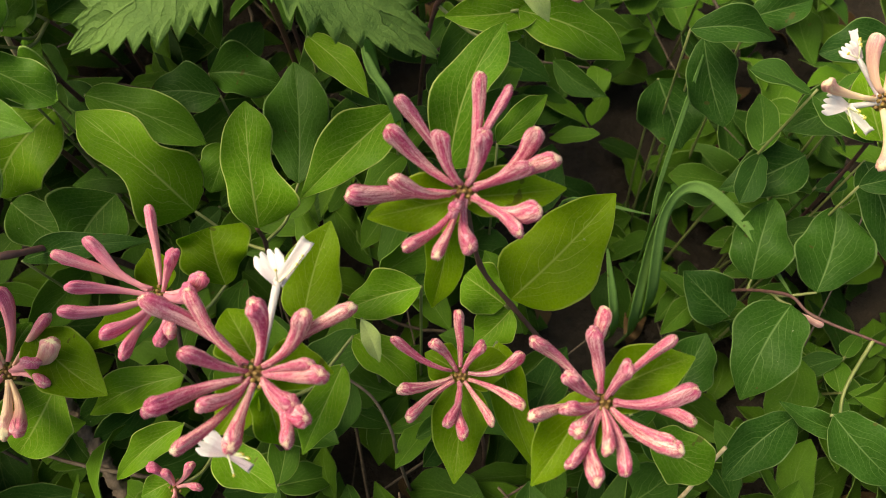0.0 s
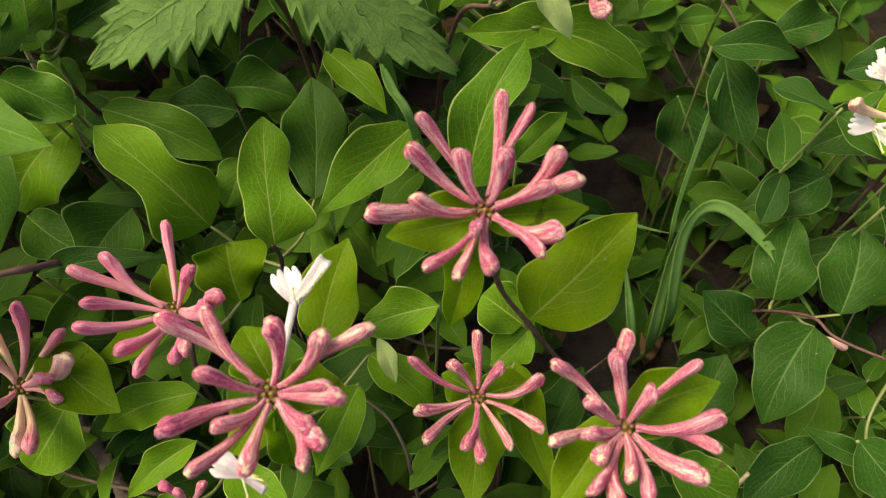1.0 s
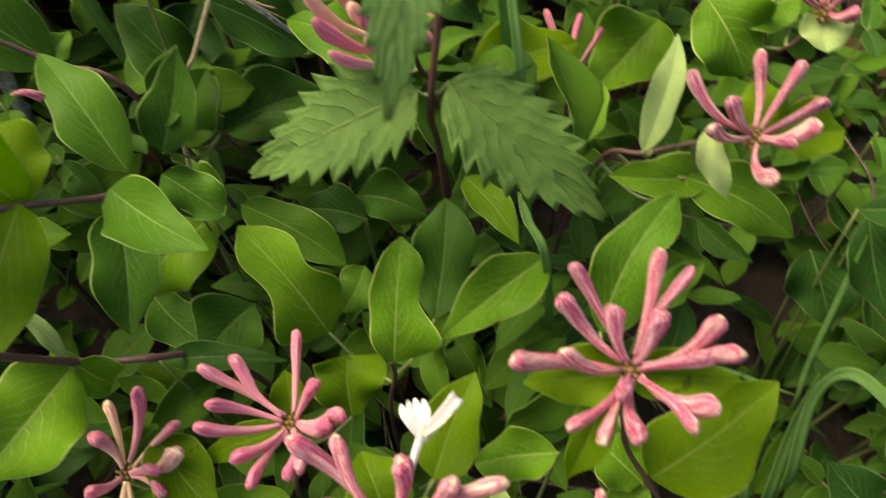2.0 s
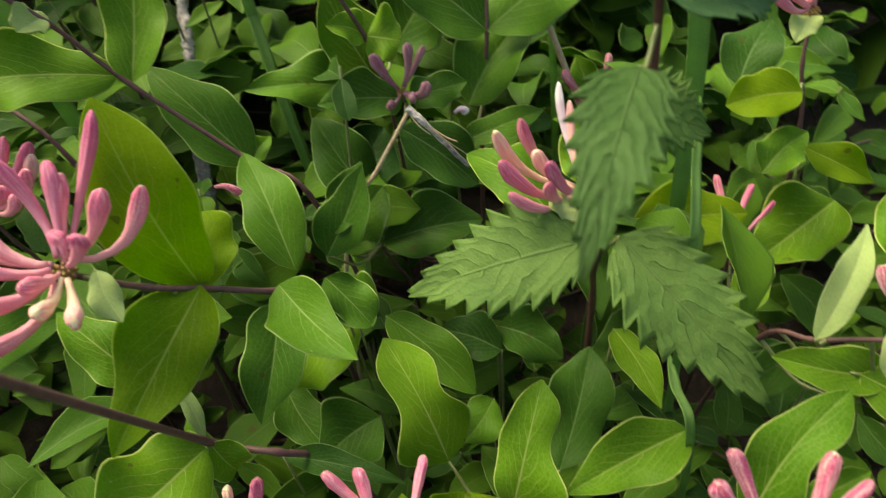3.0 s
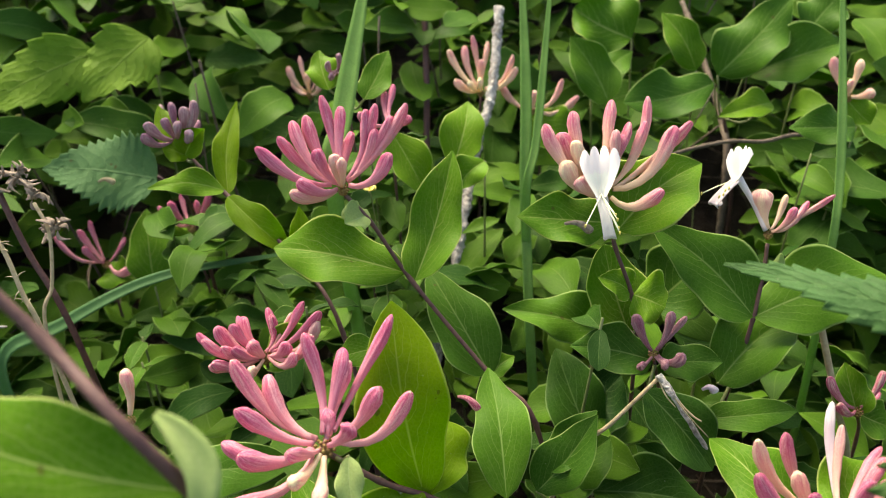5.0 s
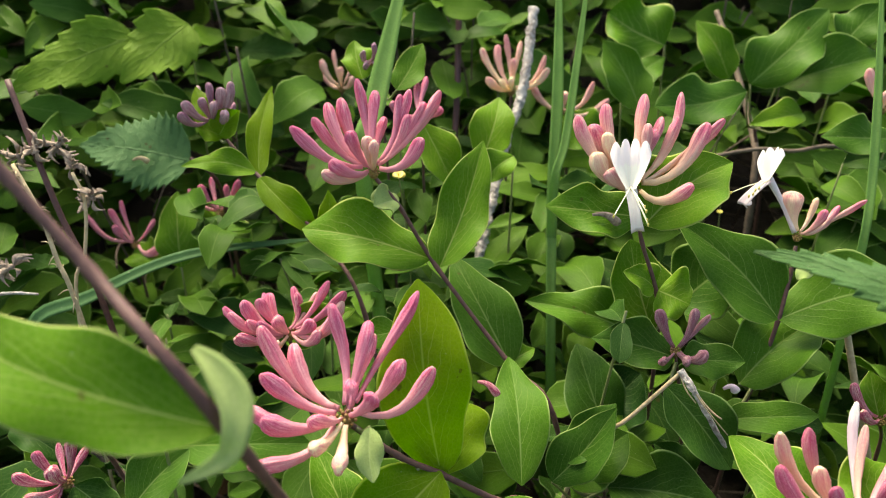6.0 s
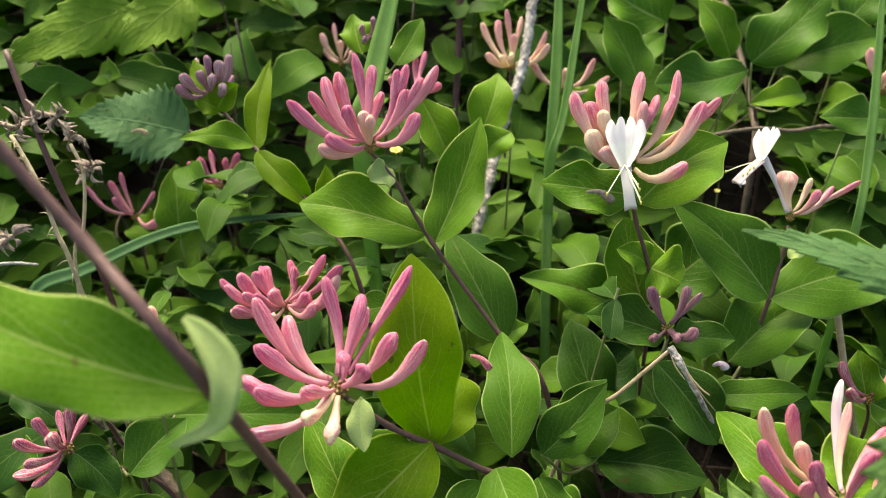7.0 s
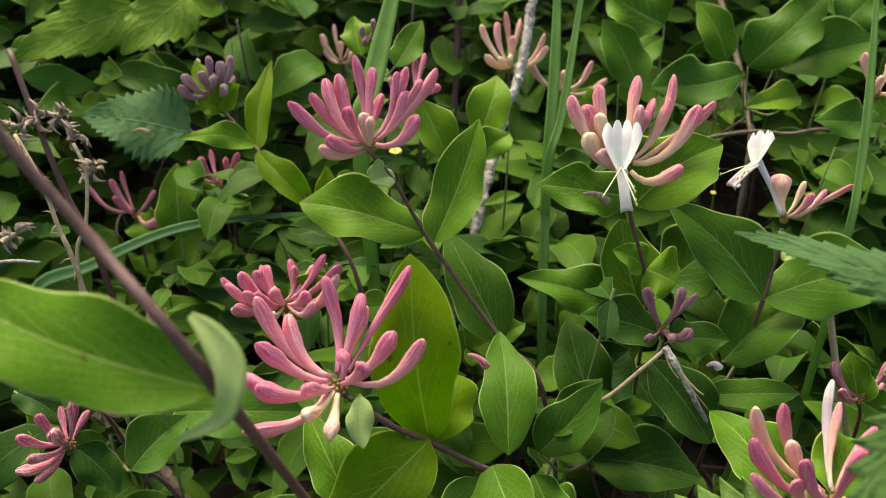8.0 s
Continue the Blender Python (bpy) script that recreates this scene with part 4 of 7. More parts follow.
leaf(s, (0.1857, 0.1547, 0.1391), (0.2003, 0.2010, 0.1586), 0.0383, (-0.2722, -0.2985, 0.9148), "ov", SHADE_GREEN)
leaf(s, (0.1387, 0.2750, 0.2247), (0.1884, 0.2707, 0.2215), 0.0229, (0.0193, -0.4382, 0.8987), "ov", SHADE_GREEN)
leaf(s, (0.1531, 0.2847, 0.2067), (0.1693, 0.2406, 0.1764), 0.0299, (-0.1472, -0.5953, 0.7899), "el", SHADE_GREEN)
leaf(s, (0.1373, 0.2860, 0.1641), (0.1551, 0.2487, 0.1367), 0.0464, (-0.0744, -0.6131, 0.7865), "ov", SHADE_GREEN)
leaf(s, (0.2379, 0.2067, 0.1927), (0.2554, 0.1490, 0.1675), 0.0285, (-0.2799, -0.4549, 0.8454), "ov", SHADE_GREEN)
leaf(s, (0.2232, 0.1837, 0.2050), (0.2508, 0.1896, 0.2068), 0.0174, (-0.0170, -0.2157, 0.9763), "el", SHADE_GREEN)
leaf(s, (0.1436, 0.0943, 0.1035), (0.1614, 0.1271, 0.1170), 0.0352, (-0.2518, -0.2504, 0.9348), "ov", SHADE_GREEN)
leaf(s, (0.1794, 0.1401, 0.1112), (0.1505, 0.1665, 0.1234), 0.0366, (0.0030, -0.4138, 0.9104), "ov", SHADE_GREEN)
leaf(s, (0.2356, 0.2531, 0.2453), (0.2019, 0.2497, 0.2339), 0.0223, (-0.2652, -0.3705, 0.8902), "el", SHADE_GREEN)
leaf(s, (0.1819, 0.2958, 0.2107), (0.2191, 0.3055, 0.2138), 0.0283, (0.0132, -0.3555, 0.9346), "ov", SHADE_GREEN)
leaf(s, (0.2338, 0.2406, 0.1965), (0.1974, 0.2282, 0.1921), 0.0331, (-0.0314, -0.2477, 0.9683), "ov", SHADE_GREEN)
stem(s, [(0.2347, 0.1031, 0.1755), (0.2011, 0.1203, 0.1730), (0.1909, 0.1367, 0.1639)], 0.0008, 0.0011, STEM)

s = thing("honeysuckle_shoot", (0.2235, 0.1955, 0.2318), "honeysuckle shoot with pink buds and curling cream-white opened flowers", "honeysuckle", "honeysuckle shoots")
leaf(s, (0.2235, 0.1955, 0.2318), (0.2149, 0.2302, 0.2469), 0.0268, (-0.3045, -0.4431, 0.8432), "ov", MATURE)
h = flower_head(s, (0.2060, 0.1964, 0.2653), (-0.2471, -0.2427, 0.9381), 1.00)
bud(h, (0.1677, 0.1909, 0.2873), PEACH, 0.0031)
bud(h, (0.1961, 0.2179, 0.2873), PEACH, 0.0031)
bud(h, (0.2071, 0.2114, 0.2873), PEACH, 0.0031)
bud(h, (0.2066, 0.1899, 0.2873), PEACH, 0.0031)
bud(h, (0.1874, 0.1520, 0.2793), PEACH, 0.0031)
open_flower(h, (0.1949, 0.2147, 0.2735), (0.1875, 0.2208, 0.2763), (0.1934, 0.2283, 0.2772), (-0.4769, -0.5424, 0.6917))
open_flower(h, (0.1884, 0.1927, 0.2664), (0.1755, 0.1934, 0.2692), (0.1978, 0.1807, 0.2632), (-0.4718, -0.4986, 0.7272))
stem(s, [(0.2084, 0.1977, 0.2626), (0.2258, 0.2062, 0.2364)], 0.0010, 0.0014, STEM)

s = thing("honeysuckle_shoot", (0.0607, 0.2408, 0.3138), "honeysuckle shoot, sparse pink bud head, pale folded bract", "honeysuckle", "honeysuckle shoots")
leaf(s, (0.0607, 0.2408, 0.3138), (0.0959, 0.2524, 0.3089), 0.0289, (0.2334, -0.3246, 0.9166), "ov", YOUNG)
leaf(s, (0.0588, 0.2427, 0.3130), (0.0587, 0.2681, 0.3212), 0.0220, (-0.1872, -0.3028, 0.9345), "ov", YOUNG)
leaf(s, (0.0332, 0.2318, 0.3236), (0.0457, 0.2113, 0.3049), 0.0137, (-0.0181, -0.6772, 0.7355), "ov", PALE)
leaf(s, (0.0110, 0.2341, 0.3031), (0.0204, 0.2806, 0.3316), 0.0155, (-0.1089, -0.5032, 0.8573), "ov", PALE)
leaf(s, (0.0355, 0.2418, 0.2785), (0.0910, 0.2295, 0.2560), 0.0311, (0.2250, -0.5076, 0.8317), "ov", MATURE)
leaf(s, (0.0466, 0.2461, 0.2753), (-0.0003, 0.2409, 0.2760), 0.0251, (0.0560, -0.3898, 0.9192), "ov", MATURE)
leaf(s, (0.0384, 0.2352, 0.2675), (0.0077, 0.2451, 0.2746), 0.0169, (0.0582, -0.4534, 0.8894), "ov", MATURE)
h = flower_head(s, (0.0540, 0.2339, 0.3180), (-0.1335, -0.3151, 0.9396), 1.00)
bud(h, (0.0226, 0.2469, 0.3400), PINK, 0.0031)
bud(h, (0.0512, 0.2628, 0.3400), PINK, 0.0031)
bud(h, (0.0691, 0.2580, 0.3400), PINK, 0.0031)
bud(h, (0.0755, 0.2374, 0.3400), PINK, 0.0031)
bud(h, (0.0715, 0.2247, 0.3400), PINK, 0.0031)
bud(h, (0.0644, 0.2212, 0.3320), PINK, 0.0031)
bud(h, (0.0549, 0.2010, 0.3320), PINK, 0.0031)
bud(h, (0.0304, 0.2172, 0.3400), PINK, 0.0031)
bud(h, (0.0383, 0.2344, 0.3400), PINK, 0.0031)
stem(s, [(0.0550, 0.2357, 0.3153), (0.0363, 0.2428, 0.3034), (0.0135, 0.2441, 0.2909), (-0.0048, 0.2601, 0.2628)], 0.0010, 0.0014, STEM)

s = thing("honeysuckle_shoot", (0.0927, 0.3216, 0.3125), "honeysuckle shoot with a pale round bract and a few pink buds", "honeysuckle", "honeysuckle shoots")
leaf(s, (0.0927, 0.3216, 0.3125), (0.0938, 0.3017, 0.3077), 0.0218, (-0.2460, -0.2400, 0.9391), "ro", PALE)
leaf(s, (0.0439, 0.3571, 0.2917), (0.0724, 0.3309, 0.2622), 0.0429, (0.0493, -0.7222, 0.6899), "el", MATURE)
leaf(s, (0.0914, 0.3583, 0.2943), (0.0604, 0.3518, 0.2846), 0.0315, (-0.1549, -0.5173, 0.8416), "el", MATURE)
leaf(s, (0.0001, 0.3961, 0.2781), (0.0421, 0.3913, 0.2659), 0.0216, (0.1626, -0.5914, 0.7898), "la", YOUNG)
h = flower_head(s, (0.0914, 0.3185, 0.3168), (-0.1618, -0.3771, 0.9119), 1.00)
bud(h, (0.0685, 0.3207, 0.3388), PINK, 0.0031)
bud(h, (0.0801, 0.3380, 0.3388), PINK, 0.0031)
bud(h, (0.0889, 0.3308, 0.3388), PINK, 0.0031)
bud(h, (0.0936, 0.3115, 0.3388), PINK, 0.0031)
bud(h, (0.0983, 0.3030, 0.3308), PINK, 0.0031)
stem(s, [(0.0930, 0.3216, 0.3136), (0.0886, 0.3297, 0.2883), (0.0853, 0.3490, 0.2530)], 0.0009, 0.0013, STEM)

s = thing("honeysuckle_shoot", (-0.0786, 0.3058, 0.2724), "small honeysuckle shoot with thin pale pink buds behind a broad leaf", "honeysuckle", "honeysuckle shoots")
leaf(s, (-0.0786, 0.3058, 0.2724), (-0.0216, 0.3468, 0.2626), 0.0390, (0.3600, -0.2896, 0.8869), "el", YOUNG)
leaf(s, (0.0285, 0.4010, 0.2387), (-0.0075, 0.3560, 0.2170), 0.0478, (-0.0088, -0.4290, 0.9032), "el", MATURE)
leaf(s, (-0.0153, 0.2908, 0.2366), (-0.0071, 0.3401, 0.2429), 0.0232, (0.0196, -0.1296, 0.9914), "ov", MATURE)
h = flower_head(s, (-0.0240, 0.3394, 0.2400), (-0.0122, -0.3499, 0.9367), 0.80)
bud(h, (-0.0503, 0.3595, 0.2576), ROSE, 0.0027)
bud(h, (-0.0439, 0.3787, 0.2576), ROSE, 0.0027)
bud(h, (-0.0215, 0.3782, 0.2576), ROSE, 0.0027)
bud(h, (-0.0069, 0.3669, 0.2576), ROSE, 0.0027)
bud(h, (-0.0153, 0.3249, 0.2576), ROSE, 0.0027)
bud(h, (-0.0228, 0.3178, 0.2512), ROSE, 0.0027)
stem(s, [(-0.0237, 0.3426, 0.2360), (-0.0234, 0.3503, 0.2045)], 0.0008, 0.0012, STEM)

s = thing("grass_tuft", (0.1288, 0.1930, 0.1353), "thin arching green grass blades among the leaves", "grass", "grass blades")
grass_blade(s, [(0.1288, 0.1930, 0.1353), (0.1300, 0.2092, 0.1586), (0.1410, 0.2423, 0.1834), (0.1524, 0.2735, 0.2040)], 0.0027, 0.0040, root=True)
grass_blade(s, [(0.1314, 0.1564, 0.1087), (0.1320, 0.1909, 0.1561), (0.1478, 0.2022, 0.1714), (0.1768, 0.1859, 0.1582), (0.2099, 0.1469, 0.1351)], 0.0096, 0.0067, root=True)
grass_blade(s, [(0.1227, 0.1457, 0.0934), (0.1287, 0.1797, 0.1296), (0.1355, 0.2037, 0.1615)], 0.0099, 0.0091, root=True)
grass_blade(s, [(0.1072, 0.1426, 0.1034), (0.1036, 0.1834, 0.1210)], 0.0096, 0.0067, root=True)

s = thing("grass_tuft", (-0.0256, 0.2041, 0.2476), "single narrow blue-green grass blade", "grass", "grass blades")
grass_blade(s, [(-0.0256, 0.2041, 0.2476), (-0.0370, 0.2225, 0.2558), (-0.0434, 0.2389, 0.2575)], 0.0034, 0.0063, root=True)
grass_blade(s, [(0.0729, 0.2030, 0.1520), (0.1261, 0.1953, 0.1472)], 0.0035, 0.0028, root=True)

s = thing("nettle_plant", (-0.0750, 0.2344, 0.3365), "tall stinging nettle, toothed pale green leaves, dark red stem", "nettle")
nettle_leaf(s, (-0.0750, 0.2344, 0.3365), (-0.0032, 0.2009, 0.2966), 0.0445, (0.1523, -0.6046, 0.7819), NETTLE, fold=.2, wave=.2, teeth=9)
nettle_leaf(s, (-0.0882, 0.2303, 0.3334), (-0.1610, 0.1975, 0.3059), 0.0469, (-0.0846, -0.5219, 0.8488), NETTLE, fold=.14, wave=.15, teeth=9)
nettle_leaf(s, (-0.0735, 0.2131, 0.4329), (-0.0692, 0.1358, 0.4227), 0.0285, (0.0533, -0.1270, 0.9905), NETTLE_MID, arch=.10, teeth=9, wave=.15)
nettle_leaf(s, (-0.0724, 0.2416, 0.4423), (-0.0383, 0.2902, 0.4378), 0.0421, (0.4191, -0.2131, 0.8826), NETTLE_BLUE, teeth=11, wave=.2, bite=.5, quilt=.022)
nettle_leaf(s, (-0.0774, 0.2433, 0.4515), (-0.1592, 0.2385, 0.4483), 0.0190, (-0.0073, -0.4666, 0.8844), NETTLE_DARK, teeth=11, wave=.35, bite=.75)
nettle_leaf(s, (-0.0748, 0.2422, 0.4609), (-0.0344, 0.2981, 0.4504), 0.0275, (0.1925, 0.0459, 0.9802), NETTLE)
nettle_leaf(s, (-0.0833, 0.2468, 0.3968), (-0.0496, 0.2640, 0.3754), 0.0357, (0.6277, -0.3874, 0.6752), NETTLE)
nettle_leaf(s, (-0.0779, 0.2351, 0.4797), (-0.0768, 0.2484, 0.5091), 0.0200, (0.2, -0.5, 0.85), NETTLE_MID, teeth=8, wave=.3)
nettle_leaf(s, (-0.0752, 0.2353, 0.4777), (-0.0831, 0.1929, 0.4901), 0.0120, (0.1, -0.4, 0.9), NETTLE_BLUE, teeth=8, wave=.3)
stem(s, [(-0.0765, 0.2364, 0.4865), (-0.0756, 0.2385, 0.4729), (-0.0752, 0.2421, 0.4475), (-0.0738, 0.2470, 0.4121), (-0.0770, 0.2426, 0.3769), (-0.0835, 0.2310, 0.3221), (-0.0858, 0.2490, 0.2712)], 0.0014, 0.0017, STEM_RED)

s = thing("honeysuckle_shoot", (-0.1158, 0.2641, 0.3132), "honeysuckle shoot with a peach and cream head behind a nettle", "honeysuckle", "honeysuckle shoots")
leaf(s, (-0.1158, 0.2641, 0.3132), (-0.1666, 0.2843, 0.3204), 0.0318, (-0.0350, -0.4140, 0.9096), "ov", MATURE)
leaf(s, (-0.0991, 0.2650, 0.3320), (-0.0997, 0.3048, 0.3377), 0.0325, (0.0645, -0.1412, 0.9879), "ov", MATURE)
h = flower_head(s, (-0.0960, 0.2546, 0.3362), (0.0465, -0.3547, 0.9338), 0.83)
leaf(s, (-0.0972, 0.2465, 0.3366), (-0.1053, 0.2341, 0.3444), 0.0150, (0.6148, 0.0955, 0.7828), "el", PALE)
bud(h, (-0.1331, 0.2388, 0.3738), PEACH, 0.0029, point=0.55)
bud(h, (-0.1277, 0.2301, 0.3674), ROSE, 0.0029, point=0.55)
bud(h, (-0.1282, 0.2579, 0.3694), BLUSH, 0.0029, point=0.55)
bud(h, (-0.1173, 0.2464, 0.3628), PEACH, 0.0029, point=0.55)
bud(h, (-0.1208, 0.2238, 0.3559), ROSE, 0.0029, point=0.55)
bud(h, (-0.1062, 0.2308, 0.3611), BLUSH, 0.0029, point=0.55)
bud(h, (-0.1141, 0.2906, 0.3590), PEACH, 0.0029, point=0.55)
bud(h, (-0.1002, 0.2984, 0.3506), ROSE, 0.0029, point=0.55)
bud(h, (-0.0922, 0.2905, 0.3417), BLUSH, 0.0029, point=0.3)
bud(h, (-0.0843, 0.2874, 0.3384), PEACH, 0.0029, point=0.55)
bud(h, (-0.0874, 0.2544, 0.3446), ROSE, 0.0029, point=0.55)
bud(h, (-0.1237, 0.2970, 0.3623), WHITE, 0.0028, point=0.55)
bud(h, (-0.0936, 0.2721, 0.3688), ROSE, 0.0029, point=0.3)
bud(h, (-0.0929, 0.2477, 0.3762), ROSE, 0.0029, point=0.3)
bud(h, (-0.1069, 0.2313, 0.3708), ROSE, 0.0029, point=0.3)
stem(s, [(-0.0960, 0.2577, 0.3319), (-0.0960, 0.2667, 0.3110), (-0.0955, 0.2855, 0.2734)], 0.0011, 0.0016, STEM)

s = thing("honeysuckle_shoot", (-0.2419, 0.1565, 0.3233), "honeysuckle shoot, big open head of rose buds, long green leaves", "honeysuckle", "honeysuckle shoots")
leaf(s, (-0.2419, 0.1565, 0.3233), (-0.2794, 0.1760, 0.4056), 0.0405, (0.7233, -0.5206, 0.4536), "el", YOUNG, arch=.02)
leaf(s, (-0.2537, 0.1157, 0.3011), (-0.2943, 0.1209, 0.3275), 0.0259, (0.5095, -0.2303, 0.8291), "ov", MATURE)
h = flower_head(s, (-0.2597, 0.1192, 0.3696), (0.3157, -0.1865, 0.9303), 0.86)
bud(h, (-0.2689, 0.1690, 0.4062), ROSE, 0.0043, point=0.55)
bud(h, (-0.2471, 0.1568, 0.3836), ROSE, 0.0043, point=0.55)
bud(h, (-0.2501, 0.1432, 0.3935), ROSE, 0.0043, point=0.55)
bud(h, (-0.2740, 0.1449, 0.3997), ROSE, 0.0043, point=0.3)
bud(h, (-0.2863, 0.1331, 0.4076), ROSE, 0.0043, point=0.55)
bud(h, (-0.2946, 0.1161, 0.3897), ROSE, 0.0043, point=0.55)
bud(h, (-0.3015, 0.1056, 0.4001), ROSE, 0.0043, point=0.55)
bud(h, (-0.2878, 0.0975, 0.3880), ROSE, 0.0043, point=0.55)
bud(h, (-0.2894, 0.0889, 0.3730), ROSE, 0.0043, point=0.55)
bud(h, (-0.2726, 0.0878, 0.3781), ROSE, 0.0043, point=0.55)
bud(h, (-0.2663, 0.0765, 0.3659), ROSE, 0.0043, point=0.55)
bud(h, (-0.2604, 0.1025, 0.3792), ROSE, 0.0043, point=0.55)
bud(h, (-0.2687, 0.1277, 0.3804), ROSE, 0.0043, point=0.55)
bud(h, (-0.2723, 0.1448, 0.3936), ROSE, 0.0043, point=0.55)
bud(h, (-0.2509, 0.0973, 0.3734), PEACH, 0.0037, point=0.3)
bud(h, (-0.2409, 0.1021, 0.3665), PEACH, 0.0037, point=0.3)
bud(h, (-0.2430, 0.1226, 0.3913), ROSE, 0.0037, point=0.3)
leaf(s, (-0.2506, 0.1244, 0.3680), (-0.2360, 0.1144, 0.3547), 0.0114, (0.5033, -0.3287, 0.7991), "el", PALE)
stem(s, [(-0.2605, 0.1195, 0.3672), (-0.2496, 0.1378, 0.3430), (-0.2410, 0.1557, 0.3253), (-0.2250, 0.1775, 0.3045), (-0.2265, 0.1982, 0.2809)], 0.0013, 0.0017, STEM)
leaf(s, (-0.2405, 0.1552, 0.3279), (-0.2422, 0.0811, 0.3019), 0.0403, (0.3850, -0.3135, 0.8681), "ov", YOUNG)
leaf(s, (-0.2395, 0.1587, 0.3246), (-0.2602, 0.1838, 0.3414), 0.0372, (0.3799, -0.2760, 0.8829), "el", YOUNG)
leaf(s, (-0.2222, 0.1806, 0.3072), (-0.1652, 0.1549, 0.3094), 0.0325, (-0.0977, -0.1337, 0.9862), "ov", DEEP, left=1.1, right=.8)
leaf(s, (-0.2149, 0.2050, 0.2880), (-0.1870, 0.1984, 0.2674), 0.0260, (0.4882, -0.3808, 0.7853), "el", DEEP)
leaf(s, (-0.2414, 0.1933, 0.2709), (-0.2312, 0.1421, 0.2318), 0.0372, (0.3783, -0.5130, 0.7705), "ov", DEEP)
leaf(s, (-0.2321, 0.2040, 0.2890), (-0.2863, 0.2495, 0.3199), 0.0330, (0.2777, -0.2745, 0.9206), "ov", DEEP)
leaf(s, (-0.2350, 0.2400, 0.2805), (-0.2244, 0.2707, 0.3101), 0.0240, (0.2299, -0.7151, 0.6602), "ov", DEEP)
leaf(s, (-0.2336, 0.2517, 0.2604), (-0.2177, 0.2768, 0.2890), 0.0344, (0.1123, -0.7765, 0.6200), "el", DEEP)

s = thing("honeysuckle_shoot", (-0.3715, 0.1545, 0.3338), "honeysuckle shoot with a crowded dusky pink head partly hidden", "honeysuckle", "honeysuckle shoots")
h = flower_head(s, (-0.3715, 0.1545, 0.3338), (0.3739, -0.1837, 0.9091), 0.75)
bud(h, (-0.4030, 0.1314, 0.3470), ROSE, 0.0034, point=0.3)
bud(h, (-0.3865, 0.1361, 0.3573), ROSE, 0.0034, point=0.55)
bud(h, (-0.3774, 0.1416, 0.3614), ROSE, 0.0034, point=0.3)
bud(h, (-0.4046, 0.1589, 0.3445), ROSE, 0.0034, point=0.55)
bud(h, (-0.3946, 0.1730, 0.3475), ROSE, 0.0034, point=0.3)
bud(h, (-0.3684, 0.1824, 0.3602), ROSE, 0.0034, point=0.55)
bud(h, (-0.3592, 0.1876, 0.3546), ROSE, 0.0034, point=0.55)
bud(h, (-0.3788, 0.1247, 0.3413), ROSE, 0.0034, point=0.3)
bud(h, (-0.3821, 0.1768, 0.3364), ROSE, 0.0034, point=0.55)
bud(h, (-0.3471, 0.1615, 0.3460), ROSE, 0.0034, point=0.55)
bud(h, (-0.3768, 0.1328, 0.3511), ROSE, 0.0034, point=0.55)
bud(h, (-0.3670, 0.1452, 0.3525), ROSE, 0.0034, point=0.3)
bud(h, (-0.3446, 0.1718, 0.3542), ROSE, 0.0034, point=0.55)
bud(h, (-0.3916, 0.1292, 0.3498), ROSE, 0.0032, point=0.4)
bud(h, (-0.3918, 0.1405, 0.3527), PINK, 0.0032, point=0.4)
bud(h, (-0.3751, 0.1253, 0.3447), ROSE, 0.0032, point=0.4)
bud(h, (-0.3890, 0.1539, 0.3544), ROSE, 0.0032, point=0.4)
bud(h, (-0.3817, 0.1685, 0.3519), PINK, 0.0032, point=0.4)
bud(h, (-0.3546, 0.1611, 0.3492), ROSE, 0.0032, point=0.4)
bud(h, (-0.3776, 0.1795, 0.3493), PEACH, 0.0032, point=0.4)
bud(h, (-0.3557, 0.1375, 0.3440), PEACH, 0.0032, point=0.4)
bud(h, (-0.3709, 0.1364, 0.3517), ROSE, 0.0032, point=0.4)
bud(h, (-0.3575, 0.1843, 0.3493), PEACH, 0.0032, point=0.4)
leaf(s, (-0.3782, 0.1552, 0.3235), (-0.3593, 0.1926, 0.3411), 0.0252, (0.3901, -0.5459, 0.7415), "ov", MATURE)
leaf(s, (-0.3360, 0.2083, 0.3298), (-0.3520, 0.1863, 0.3252), 0.0216, (0.3766, -0.4394, 0.8155), "ov", MATURE)
stem(s, [(-0.3739, 0.1555, 0.3300), (-0.3756, 0.1593, 0.3057), (-0.3837, 0.1682, 0.2677)], 0.0010, 0.0014, STEM)

s = thing("honeysuckle_shoot", (-0.3429, 0.2456, 0.3555), "honeysuckle shoot, full upright pink head on long purple stem", "honeysuckle", "honeysuckle shoots")
leaf(s, (-0.3429, 0.2456, 0.3555), (-0.3639, 0.3015, 0.4170), 0.0371, (0.5152, -0.5387, 0.6667), "ov", MATURE)
leaf(s, (-0.3497, 0.2445, 0.3589), (-0.4186, 0.1965, 0.3716), 0.0399, (0.4351, -0.4125, 0.8004), "el", MATURE)
leaf(s, (-0.2946, 0.2616, 0.2988), (-0.3586, 0.2705, 0.3481), 0.0413, (0.5156, -0.4238, 0.7447), "ov", DEEP)
leaf(s, (-0.2977, 0.2582, 0.2988), (-0.2945, 0.2830, 0.3028), 0.0157, (0.3918, -0.1945, 0.8993), "ov", MATURE)
leaf(s, (-0.3669, 0.2349, 0.3962), (-0.3709, 0.2172, 0.4010), 0.0142, (0.6962, 0.0374, 0.7169), "ro", PALE)
leaf(s, (-0.3655, 0.2296, 0.3983), (-0.3645, 0.2145, 0.3998), 0.0185, (0.5685, 0.1168, 0.8144), "el", PALE)
h = flower_head(s, (-0.3735, 0.2220, 0.4151), (0.4082, -0.2879, 0.8663), 0.70)
